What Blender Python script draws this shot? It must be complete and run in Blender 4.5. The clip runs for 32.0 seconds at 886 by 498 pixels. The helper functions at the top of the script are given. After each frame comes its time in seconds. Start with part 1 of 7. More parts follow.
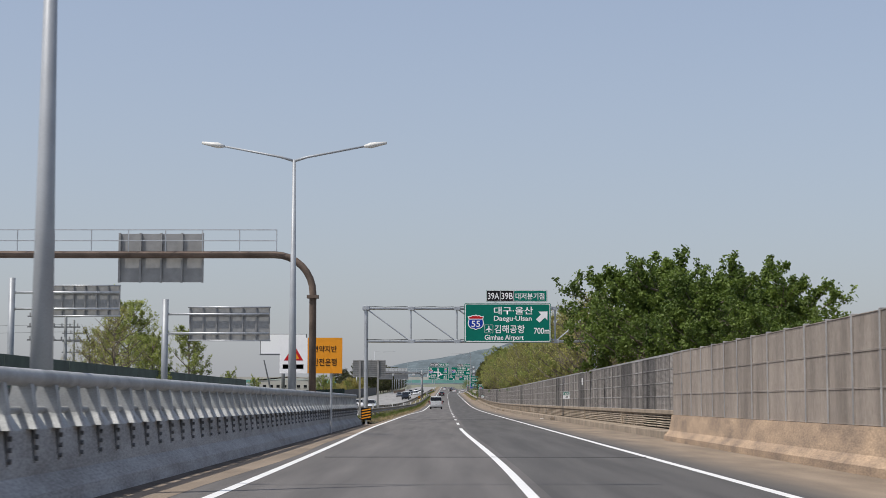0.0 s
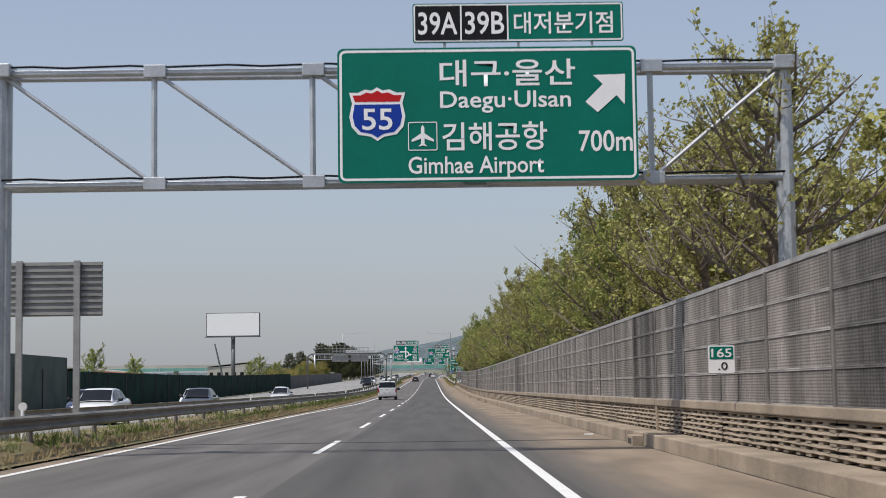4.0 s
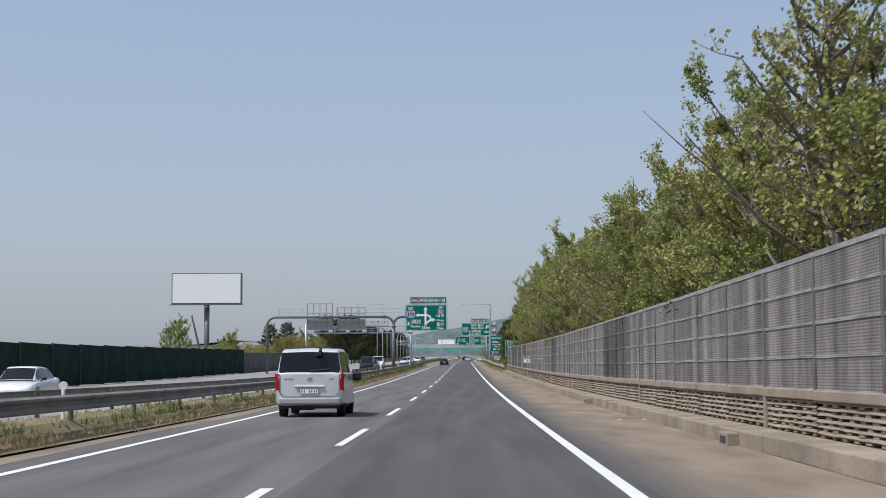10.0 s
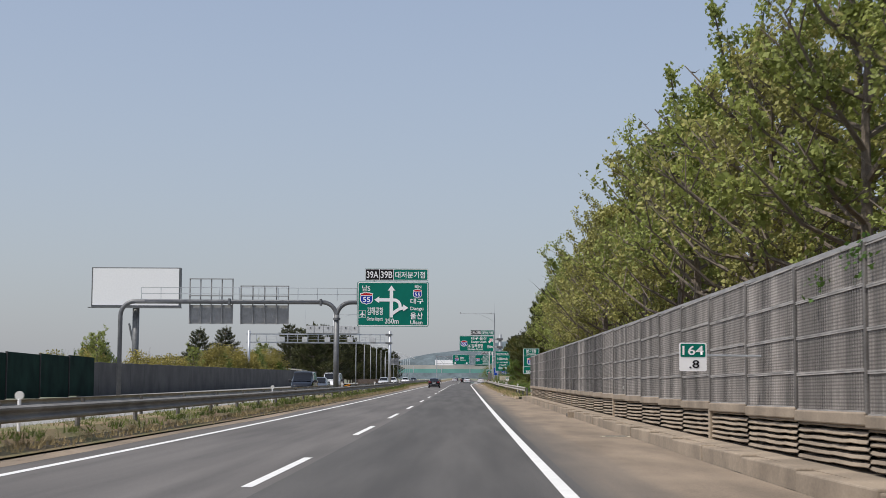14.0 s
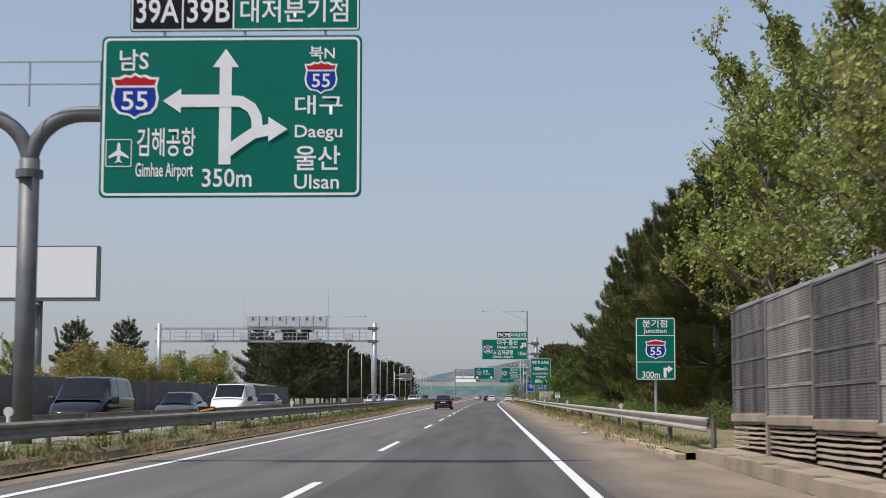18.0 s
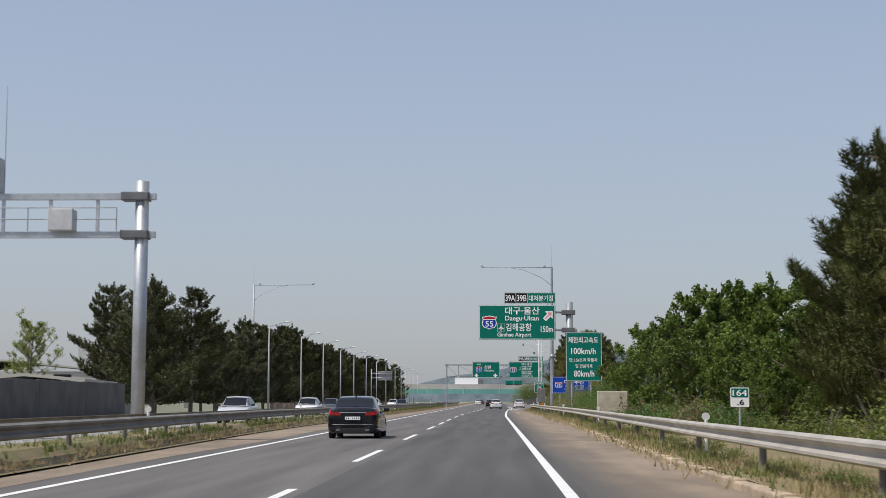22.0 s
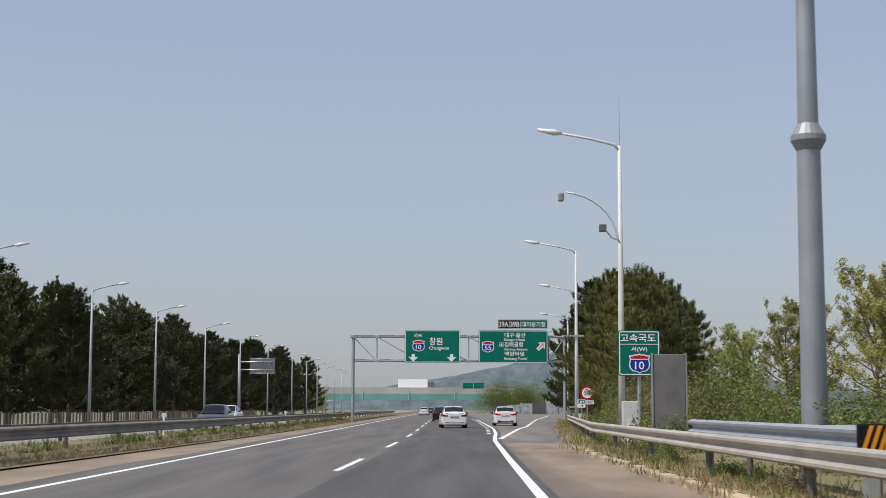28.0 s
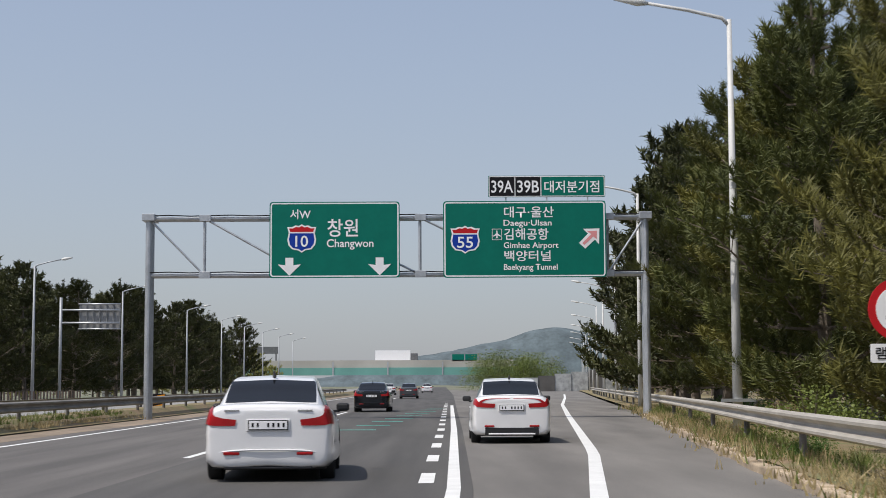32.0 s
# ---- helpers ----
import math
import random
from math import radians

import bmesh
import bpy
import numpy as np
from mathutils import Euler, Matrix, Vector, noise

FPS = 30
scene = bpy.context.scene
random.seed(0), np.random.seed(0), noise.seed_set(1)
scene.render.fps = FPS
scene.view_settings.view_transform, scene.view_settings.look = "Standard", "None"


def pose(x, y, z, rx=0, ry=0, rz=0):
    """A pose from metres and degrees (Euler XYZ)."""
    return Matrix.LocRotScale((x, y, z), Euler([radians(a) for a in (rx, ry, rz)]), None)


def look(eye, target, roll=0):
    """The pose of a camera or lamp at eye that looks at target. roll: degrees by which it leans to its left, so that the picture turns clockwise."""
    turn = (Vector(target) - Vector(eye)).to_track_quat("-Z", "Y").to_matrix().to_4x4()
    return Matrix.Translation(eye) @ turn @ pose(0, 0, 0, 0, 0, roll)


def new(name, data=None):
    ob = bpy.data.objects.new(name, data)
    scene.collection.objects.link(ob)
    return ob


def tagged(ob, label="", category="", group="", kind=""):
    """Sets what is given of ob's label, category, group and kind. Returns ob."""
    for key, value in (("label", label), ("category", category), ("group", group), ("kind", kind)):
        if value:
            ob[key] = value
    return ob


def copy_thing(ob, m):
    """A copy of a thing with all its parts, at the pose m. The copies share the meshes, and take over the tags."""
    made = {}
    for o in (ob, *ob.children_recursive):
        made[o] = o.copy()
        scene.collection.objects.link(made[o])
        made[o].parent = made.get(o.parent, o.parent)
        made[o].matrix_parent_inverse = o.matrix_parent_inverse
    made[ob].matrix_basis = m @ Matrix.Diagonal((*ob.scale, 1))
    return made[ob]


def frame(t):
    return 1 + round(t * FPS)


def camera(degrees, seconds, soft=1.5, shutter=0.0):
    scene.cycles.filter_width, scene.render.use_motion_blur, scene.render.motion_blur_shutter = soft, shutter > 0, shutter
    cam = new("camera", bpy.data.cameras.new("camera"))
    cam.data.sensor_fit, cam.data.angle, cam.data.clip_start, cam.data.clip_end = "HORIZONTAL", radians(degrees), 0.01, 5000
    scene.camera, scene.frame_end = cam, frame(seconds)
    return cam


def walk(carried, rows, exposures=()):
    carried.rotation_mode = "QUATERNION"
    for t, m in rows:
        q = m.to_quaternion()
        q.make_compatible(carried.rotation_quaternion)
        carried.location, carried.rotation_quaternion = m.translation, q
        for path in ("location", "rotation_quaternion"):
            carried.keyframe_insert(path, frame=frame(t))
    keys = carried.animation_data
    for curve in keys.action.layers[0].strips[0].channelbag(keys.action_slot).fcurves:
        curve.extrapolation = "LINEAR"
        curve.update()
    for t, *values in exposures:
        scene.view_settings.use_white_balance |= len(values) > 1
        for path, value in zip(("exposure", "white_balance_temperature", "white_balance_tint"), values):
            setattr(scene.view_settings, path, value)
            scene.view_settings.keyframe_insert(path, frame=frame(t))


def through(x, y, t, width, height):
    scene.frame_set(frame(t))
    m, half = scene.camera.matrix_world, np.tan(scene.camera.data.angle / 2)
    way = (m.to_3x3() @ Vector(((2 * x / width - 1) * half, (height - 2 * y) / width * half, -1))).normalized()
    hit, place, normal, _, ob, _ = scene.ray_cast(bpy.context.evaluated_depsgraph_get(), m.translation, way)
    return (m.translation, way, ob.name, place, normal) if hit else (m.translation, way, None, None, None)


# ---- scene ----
cam = camera(31.33, 32.0, 0.8, 0.15)
PATH = [
(0.0, -0.76, -0.00, 1.307, 95.519, -0.035, 0.075),
(0.5, -0.37, 9.51, 1.308, 95.373, -0.118, 0.156),
(1.0, 0.10, 18.97, 1.309, 95.295, -0.143, -0.455),
(1.5, 0.59, 28.47, 1.310, 95.751, -0.129, -0.717),
(2.0, 1.07, 38.02, 1.311, 95.575, 0.024, -1.015),
(2.5, 1.61, 47.89, 1.312, 95.442, 0.057, -1.068),
(3.0, 2.06, 58.00, 1.313, 95.390, 0.299, -0.843),
(3.5, 2.29, 68.18, 1.313, 95.221, 0.588, -0.691),
(4.0, 2.37, 78.35, 1.314, 95.030, 0.767, -0.445),
(4.5, 2.42, 88.61, 1.315, 95.071, 0.229, -0.183),
(5.0, 2.45, 98.53, 1.315, 95.034, 0.004, 0.007),
(5.5, 2.47, 108.24, 1.316, 94.963, -0.016, 0.145),
(6.0, 2.46, 117.86, 1.318, 94.899, 0.012, 0.251),
(6.5, 2.44, 127.49, 1.319, 94.886, 0.108, 0.345),
(7.0, 2.39, 137.25, 1.321, 94.965, 0.158, 0.449),
(7.5, 2.31, 147.11, 1.324, 94.887, 0.157, 0.563),
(8.0, 2.25, 157.03, 1.328, 94.835, 0.156, 0.603),
(8.5, 2.20, 167.10, 1.333, 94.787, 0.235, 0.628),
(9.0, 2.17, 177.37, 1.339, 94.771, 0.230, 0.698),
(9.5, 2.18, 187.85, 1.349, 94.605, 0.339, 0.784),
(10.0, 2.23, 198.54, 1.361, 94.522, 0.255, 0.770),
(10.5, 2.28, 209.43, 1.378, 94.575, 0.070, 0.788),
(11.0, 2.36, 220.25, 1.399, 94.679, 0.059, 0.837),
(11.5, 2.49, 231.02, 1.427, 94.713, 0.004, 0.903),
(12.0, 2.49, 241.39, 1.460, 94.805, -0.020, 0.907),
(12.5, 2.53, 251.34, 1.499, 94.949, -0.240, 0.851),
(13.0, 2.61, 260.96, 1.545, 95.103, -0.308, 0.830),
(13.5, 2.71, 270.52, 1.598, 95.228, -0.345, 0.784),
(14.0, 2.77, 279.73, 1.657, 95.356, -0.339, 0.776),
(14.5, 2.80, 288.71, 1.722, 95.484, -0.428, 0.806),
(15.0, 2.81, 298.00, 1.796, 95.628, -0.076, 0.822),
(15.5, 2.80, 307.61, 1.879, 95.771, 0.010, 0.855),
(16.0, 2.78, 317.60, 1.973, 95.892, -0.024, 0.934),
(16.5, 2.76, 327.99, 2.077, 95.975, -0.149, 1.091),
(17.0, 2.73, 338.83, 2.191, 96.001, -0.077, 1.358),
(17.5, 2.68, 350.48, 2.318, 96.029, -0.115, 1.500),
(18.0, 2.62, 362.49, 2.455, 96.021, -0.042, 1.626),
(18.5, 2.56, 374.28, 2.592, 96.113, 0.034, 1.662),
(19.0, 2.59, 386.55, 2.737, 96.168, 0.041, 1.717),
(19.5, 2.76, 399.32, 2.891, 96.171, -0.080, 1.771),
(20.0, 2.91, 412.43, 3.050, 96.154, -0.046, 1.853),
(20.5, 3.00, 425.64, 3.211, 96.180, 0.037, 1.913),
(21.0, 3.02, 438.93, 3.375, 96.201, 0.058, 1.849),
(21.5, 3.01, 452.41, 3.541, 96.201, -0.059, 1.816),
(22.0, 2.96, 465.94, 3.707, 96.183, -0.132, 1.802),
(22.5, 2.86, 479.39, 3.873, 96.170, -0.043, 1.766),
(23.0, 2.73, 492.34, 4.033, 96.085, -0.035, 1.733),
(23.5, 2.70, 505.48, 4.196, 96.177, 0.025, 1.727),
(24.0, 2.69, 518.73, 4.360, 96.157, -0.025, 1.674),
(24.5, 2.66, 532.08, 4.525, 96.115, -0.003, 1.602),
(25.0, 2.61, 545.47, 4.691, 95.979, 0.194, 1.506),
(25.5, 2.56, 558.54, 4.853, 95.911, 0.170, 1.328),
(26.0, 2.52, 570.71, 5.004, 95.787, 0.028, 1.073),
(26.5, 2.53, 582.24, 5.147, 95.694, -0.002, 0.785),
(27.0, 2.59, 593.35, 5.285, 95.721, -0.004, 0.504),
(27.5, 2.74, 604.27, 5.421, 95.951, -0.033, 0.273),
(28.0, 2.98, 615.23, 5.557, 96.467, -0.130, 0.132),
(28.5, 3.26, 625.88, 5.690, 96.418, -0.426, 0.072),
(29.0, 3.55, 636.60, 5.823, 96.223, -0.543, 0.149),
(29.5, 3.79, 647.29, 5.956, 96.081, -0.376, 0.174),
(30.0, 4.00, 657.97, 6.089, 95.911, -0.144, 0.178),
(30.5, 4.28, 668.69, 6.222, 95.820, 0.098, 0.181),
(31.0, 4.73, 679.01, 6.351, 95.653, 0.176, 0.185),
(31.5, 5.29, 689.33, 6.480, 95.506, 0.367, 0.103),
(32.0, 5.90, 699.65, 6.609, 95.613, 0.271, 0.019),
]
walk(cam, [(t, pose(*p)) for t, *p in PATH], [
    (0.0, 0.18, 6500, 11), (8.8, 0.18, 6500, 11), (10.0, 0.18, 6100, 11), (11.0, 0.18, 6350, 11), (12.5, 0.18, 6500, 11),
    (18.0, 0.18, 6450, 11), (19.0, 0.18, 6000, 11), (20.0, 0.18, 6250, 11), (21.5, 0.18, 6500, 11), (32.0, 0.18, 6500, 11)])

# ---- world and sun ----
world = bpy.data.worlds.new("sky")
scene.world = world
world.use_nodes = True
wn, wl = world.node_tree.nodes, world.node_tree.links
sky = wn.new("ShaderNodeTexSky")
sky.sky_type = "NISHITA"
sky.sun_disc = False
SUN_EL, SUN_AZ = radians(59), radians(-121)   # azimuth from +y, clockwise seen from above
sky.sun_elevation, sky.sun_rotation = SUN_EL, SUN_AZ
sky.altitude, sky.air_density, sky.dust_density, sky.ozone_density = 20, 1.0, 2.4, 2.4
# thin spring haze over the whole sky
haze = wn.new("ShaderNodeMix")
haze.data_type = "RGBA"
haze.inputs[7].default_value = (2.74, 2.85, 3.13, 1)
# thickest at the horizon
up = wn.new("ShaderNodeTexCoord")
rise = wn.new("ShaderNodeSeparateXYZ")
thick = wn.new("ShaderNodeMapRange")
thick.inputs[1].default_value, thick.inputs[2].default_value = 0.0, 0.35
thick.inputs[3].default_value, thick.inputs[4].default_value = 0.68, 0.34
wl.new(up.outputs["Generated"], rise.inputs[0])
wl.new(rise.outputs["Z"], thick.inputs[0])
wl.new(thick.outputs[0], haze.inputs[0])
wl.new(sky.outputs[0], haze.inputs[6])
wl.new(haze.outputs[2], wn["Background"].inputs["Color"])
wn["Background"].inputs["Strength"].default_value = 0.14
sun = new("sun", bpy.data.lights.new("sun", "SUN"))
sun.data.energy, sun.data.angle, sun.data.color = 3.2, radians(0.6), (1.0, 0.95, 0.87)
sd = Vector((math.sin(SUN_AZ) * math.cos(SUN_EL), math.cos(SUN_AZ) * math.cos(SUN_EL), math.sin(SUN_EL)))
sun.matrix_world = look(sd * 50, (0, 0, 0))

# ---- materials ----
def mat(name, color, rough=0.7, metal=0.0, var=0.25, scale=3.0, bump=0.0, bscale=40.0, spec=0.5, color2=None, stretch=(1, 1, 1), rnd=0.0, coat=0.0):
    """A procedural surface: base colour varied at two scales, fine bump."""
    m = bpy.data.materials.new(name)
    m.use_nodes = True
    n, l = m.node_tree.nodes, m.node_tree.links
    b = n["Principled BSDF"]
    b.inputs["Roughness"].default_value, b.inputs["Metallic"].default_value = rough, metal
    b.inputs["Specular IOR Level"].default_value = spec
    b.inputs["Coat Weight"].default_value = coat
    tc = n.new("ShaderNodeNewGeometry")
    mp = n.new("ShaderNodeMapping")
    mp.inputs["Scale"].default_value = stretch
    l.new(tc.outputs["Position"], mp.inputs["Vector"])
    big = n.new("ShaderNodeTexNoise")
    big.inputs["Scale"].default_value, big.inputs["Detail"].default_value = scale, 6
    l.new(mp.outputs[0], big.inputs["Vector"])
    fine = n.new("ShaderNodeTexNoise")
    fine.inputs["Scale"].default_value, fine.inputs["Detail"].default_value = bscale, 3
    l.new(mp.outputs[0], fine.inputs["Vector"])
    ramp = n.new("ShaderNodeValToRGB")
    c2 = color2 or tuple(c * (1 - var) for c in color)
    c1 = color if color2 else tuple(min(1, c * (1 + var * 0.6)) for c in color)
    ramp.color_ramp.elements[0].position, ramp.color_ramp.elements[1].position = 0.32, 0.68
    ramp.color_ramp.elements[0].color, ramp.color_ramp.elements[1].color = (*c2, 1), (*c1, 1)
    l.new(big.outputs[0], ramp.inputs[0])
    mix = n.new("ShaderNodeMix")
    mix.data_type, mix.blend_type = "RGBA", "OVERLAY"
    mix.inputs[0].default_value = min(1.0, var * 1.2)
    l.new(ramp.outputs[0], mix.inputs[6])
    l.new(fine.outputs[0], mix.inputs[7])
    out = mix.outputs[2]
    if rnd:
        oi = n.new("ShaderNodeObjectInfo")
        hsv = n.new("ShaderNodeHueSaturation")
        mr = n.new("ShaderNodeMapRange")
        mr.inputs[3].default_value, mr.inputs[4].default_value = 1 - rnd, 1 + rnd
        l.new(oi.outputs["Random"], mr.inputs[0])
        l.new(mr.outputs[0], hsv.inputs["Value"])
        l.new(out, hsv.inputs["Color"])
        out = hsv.outputs[0]
    l.new(out, b.inputs["Base Color"])
    if bump:
        bp = n.new("ShaderNodeBump")
        bp.inputs["Strength"].default_value, bp.inputs["Distance"].default_value = bump, 0.01
        l.new(fine.outputs[0], bp.inputs["Height"])
        l.new(bp.outputs[0], b.inputs["Normal"])
    return m



def leafy(name, color, color2, through=0.33, scale=0.7):
    """Leaves that let part of the light through, varied over the crown and from tree to tree."""
    m = mat(name, color, 0.55, var=0.35, scale=scale, color2=color2, spec=0.3, rnd=0.14)
    n, l = m.node_tree.nodes, m.node_tree.links
    b = n["Principled BSDF"]
    tr = n.new("ShaderNodeBsdfTranslucent")
    mx = n.new("ShaderNodeMixShader")
    mx.inputs[0].default_value = through
    l.new(b.inputs["Base Color"].links[0].from_socket, tr.inputs["Color"])
    l.new(b.outputs[0], mx.inputs[1])
    l.new(tr.outputs[0], mx.inputs[2])
    l.new(mx.outputs[0], n["Material Output"].inputs["Surface"])
    return m


def perforated(m, across, along_z):
    """Fine perforation of a metal sheet: dark slots in a close grid."""
    n, l = m.node_tree.nodes, m.node_tree.links
    b = n["Principled BSDF"]
    src = b.inputs["Base Color"].links[0].from_socket
    for axis, sc, dark in (("Z", along_z, 0.6), ("Y", across, 0.52)):
        w = n.new("ShaderNodeTexWave")
        w.wave_type, w.bands_direction = "BANDS", axis
        w.inputs["Scale"].default_value = sc
        w.inputs["Distortion"].default_value = 0.3
        l.new(n["Geometry"].outputs["Position"], w.inputs["Vector"])
        mr = n.new("ShaderNodeMapRange")
        mr.inputs[1].default_value, mr.inputs[2].default_value = 0.25, 0.6
        mr.inputs[3].default_value, mr.inputs[4].default_value = dark, 1.0
        l.new(w.outputs["Fac"], mr.inputs[0])
        mx = n.new("ShaderNodeMix")
        mx.data_type, mx.blend_type = "RGBA", "MULTIPLY"
        mx.inputs[0].default_value = 1.0
        l.new(src, mx.inputs[6])
        l.new(mr.outputs[0], mx.inputs[7])
        src = mx.outputs[2]
    l.new(src, b.inputs["Base Color"])
    return m


def dusty(name, clean, dust, x0, x1):
    """Asphalt under blown dust that thickens away from the lane."""
    m = mat(name, dust, 0.95, var=0.3, scale=0.5, bump=0.4, bscale=25, stretch=(2, 0.5, 1))
    n, l = m.node_tree.nodes, m.node_tree.links
    b = n["Principled BSDF"]
    sx = n.new("ShaderNodeSeparateXYZ")
    l.new(n["Geometry"].outputs["Position"], sx.inputs[0])
    no = n.new("ShaderNodeTexNoise")
    no.inputs["Scale"].default_value, no.inputs["Detail"].default_value = 0.5, 7
    mp = n.new("ShaderNodeMapping")
    mp.inputs["Scale"].default_value = (2.6, 0.07, 1)
    l.new(n["Geometry"].outputs["Position"], mp.inputs[0])
    l.new(mp.outputs[0], no.inputs["Vector"])
    ad = n.new("ShaderNodeMath")
    ad.operation = "MULTIPLY_ADD"
    ad.inputs[1].default_value = 1.3
    l.new(no.outputs[0], ad.inputs[0])
    l.new(sx.outputs[0], ad.inputs[2])
    mr = n.new("ShaderNodeMapRange")
    mr.inputs[1].default_value, mr.inputs[2].default_value = x0 + 0.65, x1 + 0.65
    l.new(ad.outputs[0], mr.inputs[0])
    mx = n.new("ShaderNodeMix")
    mx.data_type = "RGBA"
    mx.inputs[6].default_value = (*clean, 1)
    l.new(mr.outputs[0], mx.inputs[0])
    l.new(b.inputs["Base Color"].links[0].from_socket, mx.inputs[7])
    l.new(mx.outputs[2], b.inputs["Base Color"])
    return m


